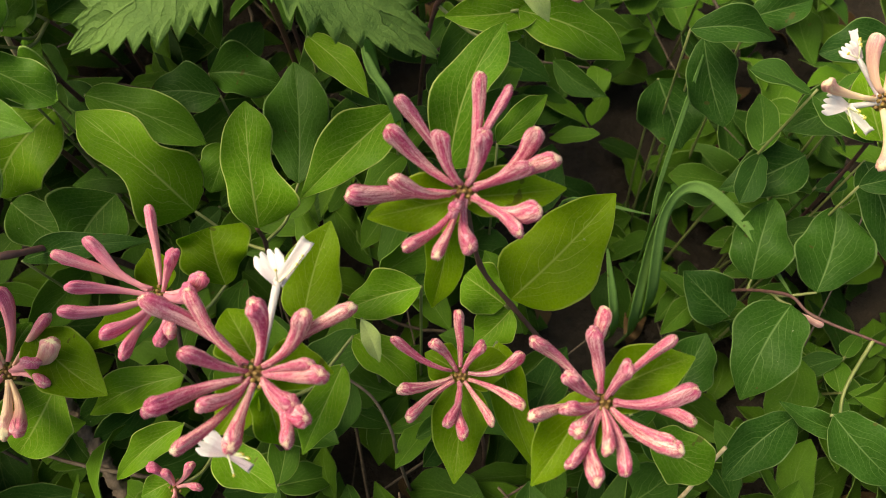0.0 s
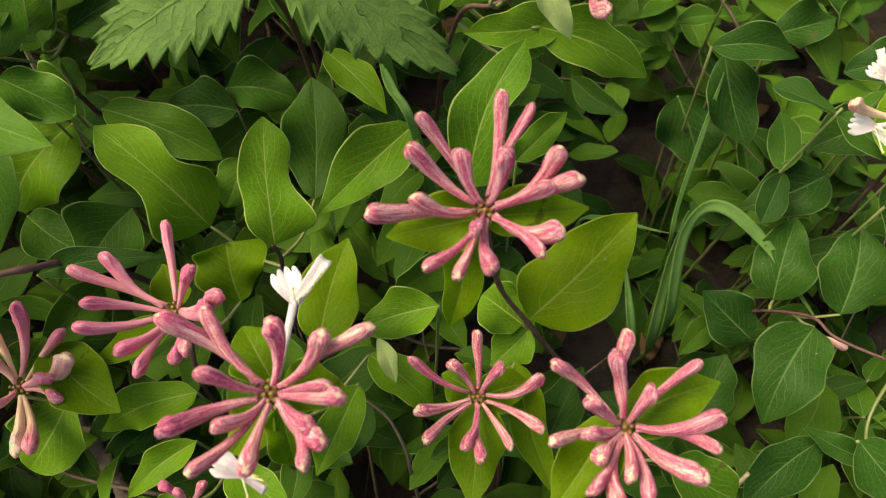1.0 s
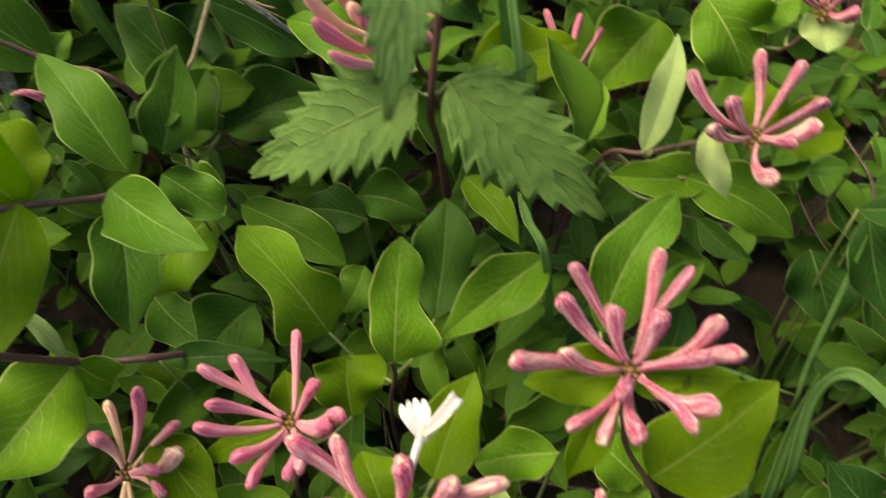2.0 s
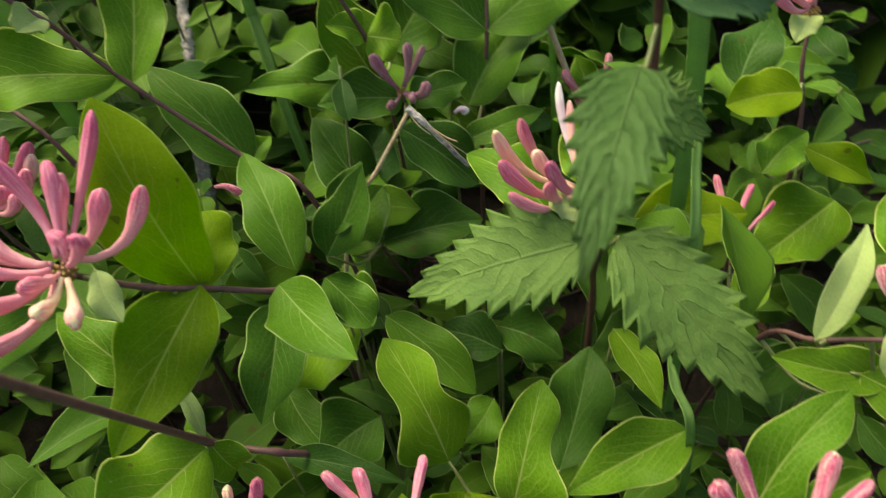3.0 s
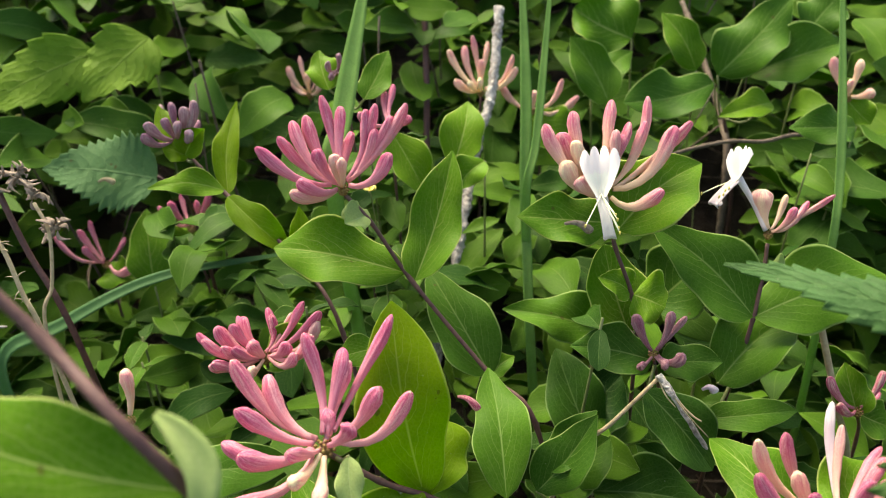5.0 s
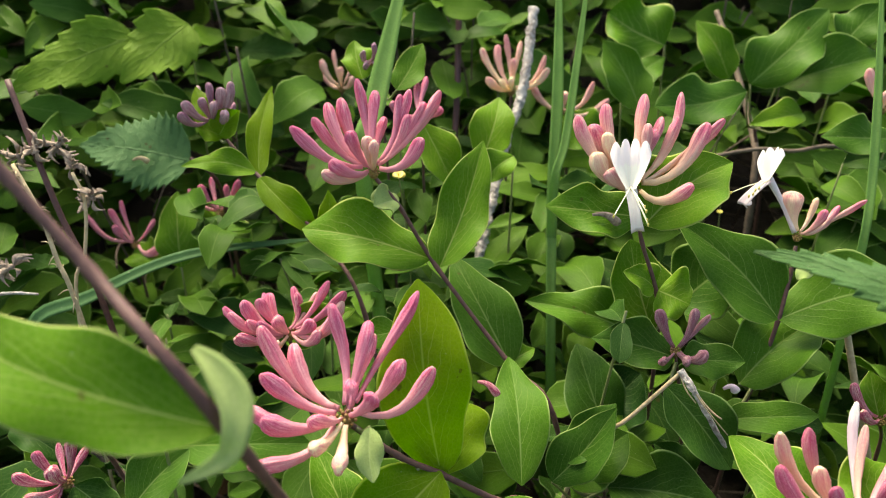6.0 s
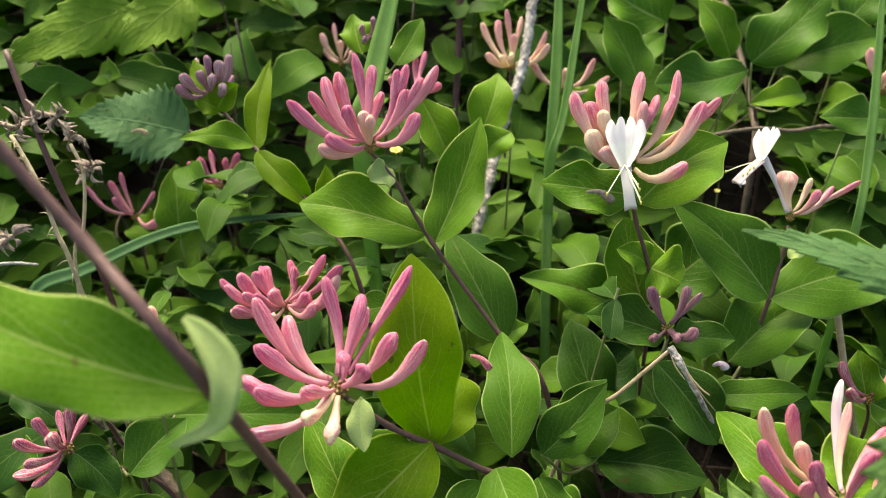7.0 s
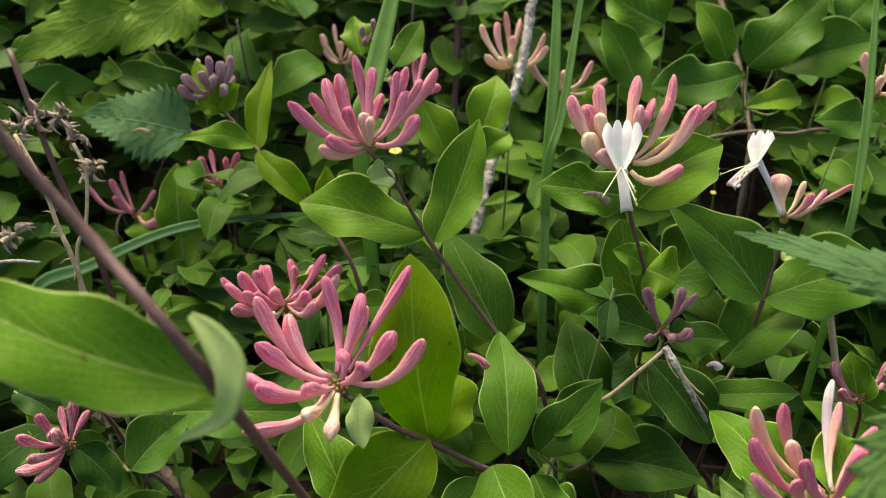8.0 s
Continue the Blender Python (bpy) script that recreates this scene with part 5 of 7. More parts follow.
bud(h, (-0.3668, 0.2184, 0.4376), PEACH, 0.0040, point=0.55)
bud(h, (-0.4100, 0.1917, 0.4401), ROSE, 0.0040, point=0.55)
bud(h, (-0.4095, 0.2063, 0.4420), ROSE, 0.0040, point=0.55)
bud(h, (-0.4079, 0.2148, 0.4494), ROSE, 0.0040, point=0.3)
bud(h, (-0.4037, 0.2220, 0.4519), ROSE, 0.0040, point=0.55)
bud(h, (-0.4011, 0.2340, 0.4618), ROSE, 0.0040, point=0.55)
bud(h, (-0.3914, 0.2396, 0.4560), ROSE, 0.0040, point=0.3)
bud(h, (-0.3812, 0.2490, 0.4539), ROSE, 0.0040, point=0.3)
bud(h, (-0.3779, 0.2548, 0.4562), ROSE, 0.0040, point=0.55)
bud(h, (-0.3652, 0.2682, 0.4552), ROSE, 0.0040, point=0.55)
bud(h, (-0.3535, 0.2427, 0.4362), ROSE, 0.0040, point=0.55)
bud(h, (-0.3831, 0.1993, 0.4252), ROSE, 0.0040, point=0.55)
bud(h, (-0.3787, 0.2107, 0.4417), ROSE, 0.0040, point=0.3)
bud(h, (-0.3726, 0.2494, 0.4438), ROSE, 0.0040, point=0.3)
bud(h, (-0.3959, 0.2482, 0.4363), ROSE, 0.0040, point=0.3)
bud(h, (-0.4031, 0.2393, 0.4451), ROSE, 0.0040, point=0.55)
bud(h, (-0.3687, 0.2590, 0.4495), ROSE, 0.0040, point=0.3)
bud(h, (-0.3712, 0.2167, 0.4391), PEACH, 0.0036, point=0.3)
bud(h, (-0.3833, 0.1941, 0.4197), PEACH, 0.0036, point=0.55)
stem(s, [(-0.3742, 0.2224, 0.4127), (-0.3638, 0.2324, 0.3936), (-0.3440, 0.2443, 0.3555), (-0.2907, 0.2556, 0.3066), (-0.2566, 0.2583, 0.2871)], 0.0012, 0.0016, STEM)

s = thing("honeysuckle_shoot", (-0.2529, 0.3116, 0.4017), "honeysuckle shoot, peach buds, one opened white flower above paired leaves", "honeysuckle", "honeysuckle shoots")
leaf(s, (-0.2529, 0.3116, 0.4017), (-0.2867, 0.2734, 0.4092), 0.0342, (0.5639, -0.3531, 0.7466), "ov", MATURE)
leaf(s, (-0.2486, 0.3128, 0.3977), (-0.2330, 0.3694, 0.4249), 0.0495, (0.3475, -0.4813, 0.8047), "ov", MATURE)
leaf(s, (-0.2392, 0.3178, 0.3592), (-0.2508, 0.3034, 0.3711), 0.0223, (0.7943, -0.1549, 0.5875), "ov", MATURE)
leaf(s, (-0.2371, 0.3189, 0.3578), (-0.2194, 0.3238, 0.3549), 0.0319, (0.2764, -0.5311, 0.8010), "ro", MATURE)
leaf(s, (-0.2389, 0.3233, 0.3265), (-0.2661, 0.3291, 0.3756), 0.0362, (0.6240, -0.6564, 0.4240), "el", MATURE)
leaf(s, (-0.2433, 0.3540, 0.3270), (-0.2251, 0.3858, 0.3583), 0.0483, (0.1711, -0.7404, 0.6500), "el", DEEP)
leaf(s, (-0.2453, 0.3282, 0.3205), (-0.2677, 0.3282, 0.3574), 0.0256, (0.6831, -0.6011, 0.4148), "el", SHADE_GREEN)
leaf(s, (-0.2645, 0.3377, 0.3063), (-0.3106, 0.2914, 0.3276), 0.0348, (0.6027, -0.2517, 0.7572), "ov", DEEP)
h = flower_head(s, (-0.2561, 0.3081, 0.4171), (0.2642, -0.4175, 0.8694), 0.75)
bud(h, (-0.2921, 0.2999, 0.4521), BLUSH, 0.0041, point=0.55)
bud(h, (-0.2846, 0.3043, 0.4477), BLUSH, 0.0041, point=0.55)
bud(h, (-0.2846, 0.3132, 0.4574), BLUSH, 0.0041, point=0.3)
bud(h, (-0.2719, 0.3318, 0.4621), BLUSH, 0.0041, point=0.55)
bud(h, (-0.2577, 0.3479, 0.4622), BLUSH, 0.0041, point=0.55)
bud(h, (-0.2370, 0.3592, 0.4493), BLUSH, 0.0041, point=0.55)
bud(h, (-0.2429, 0.3513, 0.4479), BLUSH, 0.0041, point=0.3)
bud(h, (-0.2546, 0.3412, 0.4512), BLUSH, 0.0041, point=0.55)
bud(h, (-0.2601, 0.3350, 0.4512), BLUSH, 0.0041, point=0.55)
bud(h, (-0.2286, 0.3199, 0.4258), BLUSH, 0.0041, point=0.55)
bud(h, (-0.2603, 0.3299, 0.4459), BLUSH, 0.0041, point=0.3)
bud(h, (-0.2747, 0.2963, 0.4366), CREAM, 0.0041, point=0.55)
bud(h, (-0.2750, 0.3046, 0.4459), CREAM, 0.0041, point=0.3)
bud(h, (-0.2648, 0.2961, 0.4301), PEACH, 0.0041, point=0.3)
bud(h, (-0.2603, 0.3207, 0.4512), PEACH, 0.0041, point=0.3)
open_flower(h, (-0.2517, 0.2984, 0.4242), (-0.2604, 0.3059, 0.4469), (-0.2399, 0.2925, 0.4034), (0.4930, -0.7716, 0.4019))
stem(s, [(-0.2561, 0.3096, 0.4149), (-0.2492, 0.3139, 0.3863), (-0.2384, 0.3187, 0.3573), (-0.2406, 0.3354, 0.3131)], 0.0010, 0.0015, STEM)

s = thing("honeysuckle_shoot", (-0.1857, 0.3672, 0.3419), "honeysuckle shoot, opened white flower, cream buds, two long leaves", "honeysuckle", "honeysuckle shoots")
leaf(s, (-0.1857, 0.3672, 0.3419), (-0.2488, 0.3503, 0.3870), 0.0441, (0.5825, -0.5323, 0.6143), "ov", DEEP)
leaf(s, (-0.1857, 0.3672, 0.3419), (-0.1360, 0.4158, 0.3684), 0.0475, (0.1611, -0.5948, 0.7876), "el", DEEP)
leaf(s, (-0.1874, 0.3385, 0.3090), (-0.1694, 0.3964, 0.3403), 0.0407, (0.1893, -0.5122, 0.8377), "ov", DEEP)
leaf(s, (-0.1831, 0.3164, 0.2989), (-0.1472, 0.3587, 0.3010), 0.0210, (0.3341, -0.3272, 0.8839), "ov", DEEP)
leaf(s, (-0.1875, 0.3777, 0.3708), (-0.1784, 0.3791, 0.3707), 0.0139, (0.0996, -0.6215, 0.7771), "el", PALE)
h = flower_head(s, (-0.1939, 0.3844, 0.3859), (0.1573, -0.4583, 0.8748), 0.50)
bud(h, (-0.1859, 0.4142, 0.3983), BLUSH, 0.0026, point=0.55)
bud(h, (-0.1755, 0.4214, 0.4035), BLUSH, 0.0026, point=0.55)
bud(h, (-0.1828, 0.3847, 0.4070), BLUSH, 0.0026, point=0.3)
bud(h, (-0.2045, 0.3905, 0.4093), PEACH, 0.0052, point=0.55)
bud(h, (-0.1946, 0.4012, 0.4050), CREAM, 0.0024, point=0.55)
open_flower(h, (-0.2169, 0.3846, 0.4141), (-0.2229, 0.3918, 0.4305), (-0.2208, 0.3668, 0.4004), (-0.1500, -0.9600, 0.2600))
stem(s, [(-0.1931, 0.3842, 0.3808), (-0.1900, 0.3788, 0.3654), (-0.1861, 0.3681, 0.3413), (-0.1855, 0.3603, 0.3112), (-0.1910, 0.3638, 0.2641)], 0.0011, 0.0016, STEM)

s = thing("honeysuckle_shoot", (-0.2152, 0.3100, 0.3272), "honeysuckle shoot tip with a few young purple buds between two leaves", "honeysuckle", "honeysuckle shoots")
leaf(s, (-0.2152, 0.3100, 0.3272), (-0.2497, 0.2776, 0.3380), 0.0312, (0.5238, -0.2919, 0.8003), "ov", DEEP)
leaf(s, (-0.2120, 0.3124, 0.3258), (-0.1860, 0.3346, 0.3279), 0.0257, (0.3121, -0.4414, 0.8413), "ov", DEEP)
leaf(s, (-0.2062, 0.2870, 0.3257), (-0.1629, 0.2894, 0.2947), 0.0310, (0.5260, -0.4882, 0.6965), "el", SHADE_GREEN)
h = flower_head(s, (-0.2151, 0.3099, 0.3309), (0.1837, -0.3707, 0.9104), 0.60)
bud(h, (-0.2385, 0.3171, 0.3326), PURPLE, 0.0031, point=0.55)
bud(h, (-0.2254, 0.3016, 0.3587), PURPLE, 0.0031, point=0.3)
bud(h, (-0.2129, 0.3195, 0.3571), PURPLE, 0.0031, point=0.3)
bud(h, (-0.2105, 0.3337, 0.3473), PURPLE, 0.0031, point=0.55)
bud(h, (-0.1968, 0.3086, 0.3416), PURPLE, 0.0031, point=0.55)
bud(h, (-0.2116, 0.2888, 0.3380), PURPLE, 0.0031, point=0.3)
bud(h, (-0.2022, 0.2990, 0.3376), PURPLE, 0.0031, point=0.3)
stem(s, [(-0.2151, 0.3113, 0.3266), (-0.2140, 0.3200, 0.3021), (-0.2121, 0.3341, 0.2577)], 0.0009, 0.0013, STEM)

s = thing("honeysuckle_shoot", (-0.2248, 0.2767, 0.2396), "leafy low honeysuckle shoot with dark green rounded leaves", "honeysuckle", "honeysuckle shoots")
leaf(s, (-0.2248, 0.2767, 0.2396), (-0.1686, 0.3057, 0.2505), 0.0383, (0.0784, -0.4802, 0.8736), "el", SHADE_GREEN)
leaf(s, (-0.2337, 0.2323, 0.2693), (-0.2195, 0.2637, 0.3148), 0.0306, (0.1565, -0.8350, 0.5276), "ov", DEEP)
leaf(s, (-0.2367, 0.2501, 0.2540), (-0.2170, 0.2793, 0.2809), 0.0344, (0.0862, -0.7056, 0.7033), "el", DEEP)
leaf(s, (-0.2312, 0.2960, 0.2397), (-0.2821, 0.3109, 0.2988), 0.0372, (0.5147, -0.5022, 0.6949), "el", SHADE_GREEN)
leaf(s, (-0.2600, 0.2967, 0.2564), (-0.2473, 0.3346, 0.2820), 0.0455, (0.2260, -0.5958, 0.7707), "el", SHADE_GREEN)
leaf(s, (-0.1952, 0.3197, 0.2406), (-0.2177, 0.3110, 0.2586), 0.0260, (0.6639, -0.3421, 0.6650), "ov", SHADE_GREEN)
stem(s, [(-0.2261, 0.2749, 0.2373), (-0.2267, 0.2876, 0.2059), (-0.2319, 0.3099, 0.1599)], 0.0010, 0.0015, STEM)

s = thing("honeysuckle_shoot", (-0.4850, 0.2052, 0.3816), "honeysuckle shoot with a tight lilac bud head and slim upright leaves", "honeysuckle", "honeysuckle shoots")
leaf(s, (-0.4850, 0.2052, 0.3816), (-0.5344, 0.2498, 0.4252), 0.0190, (0.5268, -0.2183, 0.8215), "ov", YOUNG)
leaf(s, (-0.4866, 0.2044, 0.3847), (-0.5087, 0.1625, 0.3948), 0.0194, (0.6780, -0.1852, 0.7114), "ov", MATURE)
leaf(s, (-0.4812, 0.2033, 0.3826), (-0.4289, 0.2147, 0.3541), 0.0210, (0.5054, -0.3231, 0.8001), "el", YOUNG)
leaf(s, (-0.5255, 0.1972, 0.4033), (-0.5546, 0.2005, 0.4307), 0.0202, (0.6449, -0.2721, 0.7141), "ov", YOUNG)
leaf(s, (-0.5145, 0.1944, 0.4058), (-0.5087, 0.2090, 0.4222), 0.0229, (0.6055, -0.6890, 0.3984), "ov", YOUNG)
leaf(s, (-0.4249, 0.2173, 0.3522), (-0.4369, 0.2296, 0.3800), 0.0159, (0.7106, -0.4791, 0.5153), "ov", YOUNG)
leaf(s, (-0.5149, 0.1972, 0.4038), (-0.5278, 0.1857, 0.4127), 0.0185, (0.6902, -0.2416, 0.6820), "ov", YOUNG)
h = flower_head(s, (-0.5244, 0.1961, 0.4121), (0.4898, -0.2050, 0.8474), 0.75)
bud(h, (-0.5256, 0.1735, 0.4235), LILAC, 0.0034, point=0.55)
bud(h, (-0.5270, 0.1782, 0.4304), LILAC, 0.0034, point=0.55)
bud(h, (-0.5598, 0.2029, 0.4283), LILAC, 0.0034, point=0.3)
bud(h, (-0.5206, 0.1958, 0.4415), LILAC, 0.0034, point=0.3)
bud(h, (-0.5135, 0.2008, 0.4384), LILAC, 0.0034, point=0.55)
bud(h, (-0.5105, 0.2072, 0.4417), LILAC, 0.0034, point=0.55)
bud(h, (-0.5371, 0.2190, 0.4180), LILAC, 0.0034, point=0.3)
bud(h, (-0.5204, 0.1876, 0.4324), LILAC, 0.0034, point=0.55)
bud(h, (-0.5129, 0.1942, 0.4305), LILAC, 0.0034, point=0.55)
bud(h, (-0.5049, 0.1973, 0.4241), LILAC, 0.0034, point=0.3)
stem(s, [(-0.5210, 0.1968, 0.4088), (-0.5064, 0.1996, 0.3978), (-0.4852, 0.2042, 0.3827), (-0.4206, 0.2136, 0.3524), (-0.3770, 0.2121, 0.3168)], 0.0011, 0.0015, STEM)

s = thing("honeysuckle_shoot", (-0.6323, 0.1891, 0.2489), "distant honeysuckle shoot with a few curved pink buds", "honeysuckle", "honeysuckle shoots")
leaf(s, (-0.6323, 0.1891, 0.2489), (-0.6626, 0.2097, 0.3083), 0.0414, (0.7953, -0.3173, 0.5165), "ov", MATURE)
leaf(s, (-0.6947, 0.1680, 0.2447), (-0.6638, 0.1856, 0.2453), 0.0352, (0.2404, -0.4521, 0.8590), "ov", MATURE)
h = flower_head(s, (-0.6961, 0.1727, 0.2516), (0.4615, -0.1237, 0.8785), 0.79)
bud(h, (-0.7393, 0.1472, 0.2766), ROSE, 0.0035, point=0.55)
bud(h, (-0.7267, 0.1649, 0.2804), ROSE, 0.0035, point=0.3)
bud(h, (-0.7230, 0.1759, 0.2879), ROSE, 0.0035, point=0.55)
bud(h, (-0.7102, 0.2004, 0.2642), ROSE, 0.0035, point=0.55)
bud(h, (-0.6630, 0.1835, 0.2574), ROSE, 0.0035, point=0.3)
bud(h, (-0.7003, 0.1587, 0.2759), ROSE, 0.0035, point=0.55)
stem(s, [(-0.6998, 0.1731, 0.2468), (-0.7014, 0.1734, 0.2205)], 0.0010, 0.0014, STEM)

s = thing("honeysuckle_shoot", (-0.6382, 0.2393, 0.2820), "distant honeysuckle shoot with thin pink buds", "honeysuckle", "honeysuckle shoots")
leaf(s, (-0.6382, 0.2393, 0.2820), (-0.6377, 0.2166, 0.2663), 0.0387, (0.6245, -0.4347, 0.6488), "ov", MATURE)
leaf(s, (-0.6409, 0.2431, 0.2798), (-0.6048, 0.2436, 0.2554), 0.0320, (0.5434, -0.2539, 0.8002), "ov", MATURE)
h = flower_head(s, (-0.6373, 0.2357, 0.2865), (0.4508, -0.1826, 0.8738), 0.75)
bud(h, (-0.6655, 0.2212, 0.3050), ROSE, 0.0034, point=0.55)
bud(h, (-0.6456, 0.2249, 0.3153), ROSE, 0.0034, point=0.55)
bud(h, (-0.6653, 0.2450, 0.3108), ROSE, 0.0034, point=0.55)
bud(h, (-0.6311, 0.2565, 0.3155), ROSE, 0.0034, point=0.55)
bud(h, (-0.6275, 0.2425, 0.3163), ROSE, 0.0034, point=0.55)
stem(s, [(-0.6398, 0.2362, 0.2824), (-0.6400, 0.2385, 0.2545)], 0.0010, 0.0014, STEM)

s = thing("honeysuckle_shoot", (-0.4292, 0.3671, 0.3669), "honeysuckle shoot, pink and cream head beside a lichened branch", "honeysuckle", "honeysuckle shoots")
leaf(s, (-0.4292, 0.3671, 0.3669), (-0.4464, 0.4018, 0.4063), 0.0382, (0.5056, -0.5265, 0.6835), "ov", MATURE)
leaf(s, (-0.4012, 0.3723, 0.3766), (-0.4083, 0.3473, 0.3582), 0.0269, (0.4387, -0.6112, 0.6588), "ov", MATURE)
h = flower_head(s, (-0.5017, 0.4764, 0.3823), (0.3673, -0.3964, 0.8414), 0.75)
bud(h, (-0.5362, 0.4695, 0.4170), PEACH, 0.0034, point=0.3)
bud(h, (-0.5278, 0.4816, 0.4198), PEACH, 0.0034, point=0.55)
bud(h, (-0.5260, 0.4911, 0.4279), PEACH, 0.0034, point=0.55)
bud(h, (-0.5134, 0.5003, 0.4226), PEACH, 0.0034, point=0.55)
bud(h, (-0.4927, 0.5122, 0.4103), PEACH, 0.0034, point=0.55)
bud(h, (-0.4868, 0.5099, 0.4005), PEACH, 0.0034, point=0.3)
bud(h, (-0.5097, 0.4504, 0.3985), PEACH, 0.0034, point=0.55)
bud(h, (-0.5004, 0.4761, 0.4137), PEACH, 0.0034, point=0.55)
bud(h, (-0.4932, 0.4662, 0.3992), CREAM, 0.0034, point=0.55)
bud(h, (-0.4989, 0.4577, 0.3970), CREAM, 0.0034, point=0.3)
stem(s, [(-0.5040, 0.4791, 0.3786), (-0.5041, 0.4779, 0.3487)], 0.0011, 0.0015, STEM)

s = thing("honeysuckle_shoot", (-0.4701, 0.5104, 0.3615), "distant honeysuckle shoot with loose pale pink buds", "honeysuckle", "honeysuckle shoots")
h = flower_head(s, (-0.4701, 0.5104, 0.3615), (0.3320, -0.4138, 0.8476), 0.75)
bud(h, (-0.4971, 0.4999, 0.3831), PEACH, 0.0034, point=0.3)
bud(h, (-0.4627, 0.5079, 0.3842), PEACH, 0.0034, point=0.3)
bud(h, (-0.4596, 0.5449, 0.3863), PEACH, 0.0034, point=0.55)
bud(h, (-0.4437, 0.5495, 0.3719), PEACH, 0.0034, point=0.55)
leaf(s, (-0.4710, 0.5124, 0.3553), (-0.4328, 0.5274, 0.3346), 0.0519, (0.5561, -0.5179, 0.6500), "ov", MATURE)
stem(s, [(-0.4721, 0.5133, 0.3576), (-0.4717, 0.5262, 0.3233)], 0.0010, 0.0014, STEM)

s = thing("honeysuckle_shoot", (-0.3883, 0.0278, 0.2932), "low honeysuckle shoot with slender magenta buds beside dry stems", "honeysuckle", "honeysuckle shoots")
h = flower_head(s, (-0.3883, 0.0278, 0.2932), (0.3747, -0.0285, 0.9267), 0.68)
bud(h, (-0.3930, 0.0080, 0.3087), PINK, 0.0032, point=0.55)
bud(h, (-0.3893, 0.0193, 0.3197), PINK, 0.0032, point=0.3)
bud(h, (-0.4155, 0.0326, 0.2972), PINK, 0.0032, point=0.55)
bud(h, (-0.3803, 0.0348, 0.3257), PINK, 0.0032, point=0.55)
bud(h, (-0.4041, 0.0442, 0.2959), PINK, 0.0032, point=0.55)
bud(h, (-0.3948, 0.0017, 0.2848), PINK, 0.0032, point=0.55)
bud(h, (-0.3762, 0.0073, 0.2907), PINK, 0.0032, point=0.55)
bud(h, (-0.3837, 0.0078, 0.3003), PINK, 0.0032, point=0.3)
bud(h, (-0.3805, 0.0230, 0.3130), PINK, 0.0032, point=0.3)
leaf(s, (-0.3888, 0.0302, 0.2888), (-0.3681, 0.0407, 0.2635), 0.0245, (0.7592, 0.0674, 0.6474), "ov", SHADE_GREEN)
leaf(s, (-0.3689, 0.0495, 0.2740), (-0.3764, 0.0871, 0.2857), 0.0326, (0.4929, -0.1676, 0.8538), "ov", DEEP)
stem(s, [(-0.3905, 0.0276, 0.2901), (-0.3809, 0.0447, 0.2739), (-0.3738, 0.0671, 0.2417)], 0.0010, 0.0014, STEM)

s = thing("honeysuckle_shoot", (-0.4152, 0.0421, 0.3033), "honeysuckle shoot with a few crimson buds half covered by leaves", "honeysuckle", "honeysuckle shoots")
h = flower_head(s, (-0.4152, 0.0421, 0.3033), (0.3972, -0.0441, 0.9167), 0.68)
bud(h, (-0.4379, 0.0293, 0.3211), PINK, 0.0032, point=0.3)
bud(h, (-0.4170, 0.0222, 0.3183), PINK, 0.0032, point=0.3)
bud(h, (-0.4492, 0.0310, 0.2983), PINK, 0.0032, point=0.55)
bud(h, (-0.3799, 0.0545, 0.3045), PINK, 0.0032, point=0.3)
leaf(s, (-0.4170, 0.0444, 0.2984), (-0.3815, 0.0915, 0.2967), 0.0287, (0.4021, -0.2710, 0.8745), "ov", DEEP)
leaf(s, (-0.4477, 0.0165, 0.2960), (-0.4187, 0.0341, 0.2797), 0.0197, (0.5111, -0.0493, 0.8581), "ov", SHADE_GREEN)
leaf(s, (-0.4132, 0.0908, 0.2579), (-0.3599, 0.1526, 0.2601), 0.0335, (0.3421, -0.3251, 0.8816), "el", DEEP)
stem(s, [(-0.4173, 0.0419, 0.2998), (-0.4101, 0.0547, 0.2724)], 0.0010, 0.0014, STEM)

s = thing("honeysuckle_shoot", (-0.3808, 0.0795, 0.3321), "low honeysuckle shoot tip with a lone pale pink bud", "honeysuckle", "honeysuckle shoots")
h = flower_head(s, (-0.3808, 0.0795, 0.3321), (0.3, -0.1, 0.95), 0.5)
bud(h, (-0.3834, 0.0848, 0.3612), PEACH, 0.0046, point=0.55)
stem(s, [(-0.3808, 0.0795, 0.3321), (-0.3768, 0.0757, 0.3029)], 0.0009, 0.0012, STEM_GREEN)

s = thing("honeysuckle_shoot", (-0.4998, 0.3077, 0.4267), "distant honeysuckle shoot with a small violet bud tip", "honeysuckle", "honeysuckle shoots")
leaf(s, (-0.4998, 0.3077, 0.4267), (-0.5242, 0.3193, 0.4498), 0.0259, (0.5313, -0.3866, 0.7538), "ov", MATURE)
leaf(s, (-0.4795, 0.3240, 0.4196), (-0.4881, 0.3578, 0.4476), 0.0266, (0.5712, -0.4326, 0.6976), "ov", MATURE)
h = flower_head(s, (-0.5007, 0.3169, 0.4377), (0.4507, -0.3232, 0.8321), 0.52)
bud(h, (-0.4932, 0.3044, 0.4495), LILAC, 0.0026, point=0.55)
bud(h, (-0.4898, 0.3124, 0.4541), LILAC, 0.0026, point=0.3)
bud(h, (-0.4842, 0.3130, 0.4478), LILAC, 0.0026, point=0.55)
bud(h, (-0.4880, 0.3027, 0.4414), LILAC, 0.0026, point=0.3)
stem(s, [(-0.5023, 0.3179, 0.4351), (-0.5031, 0.3254, 0.4117)], 0.0009, 0.0013, STEM)

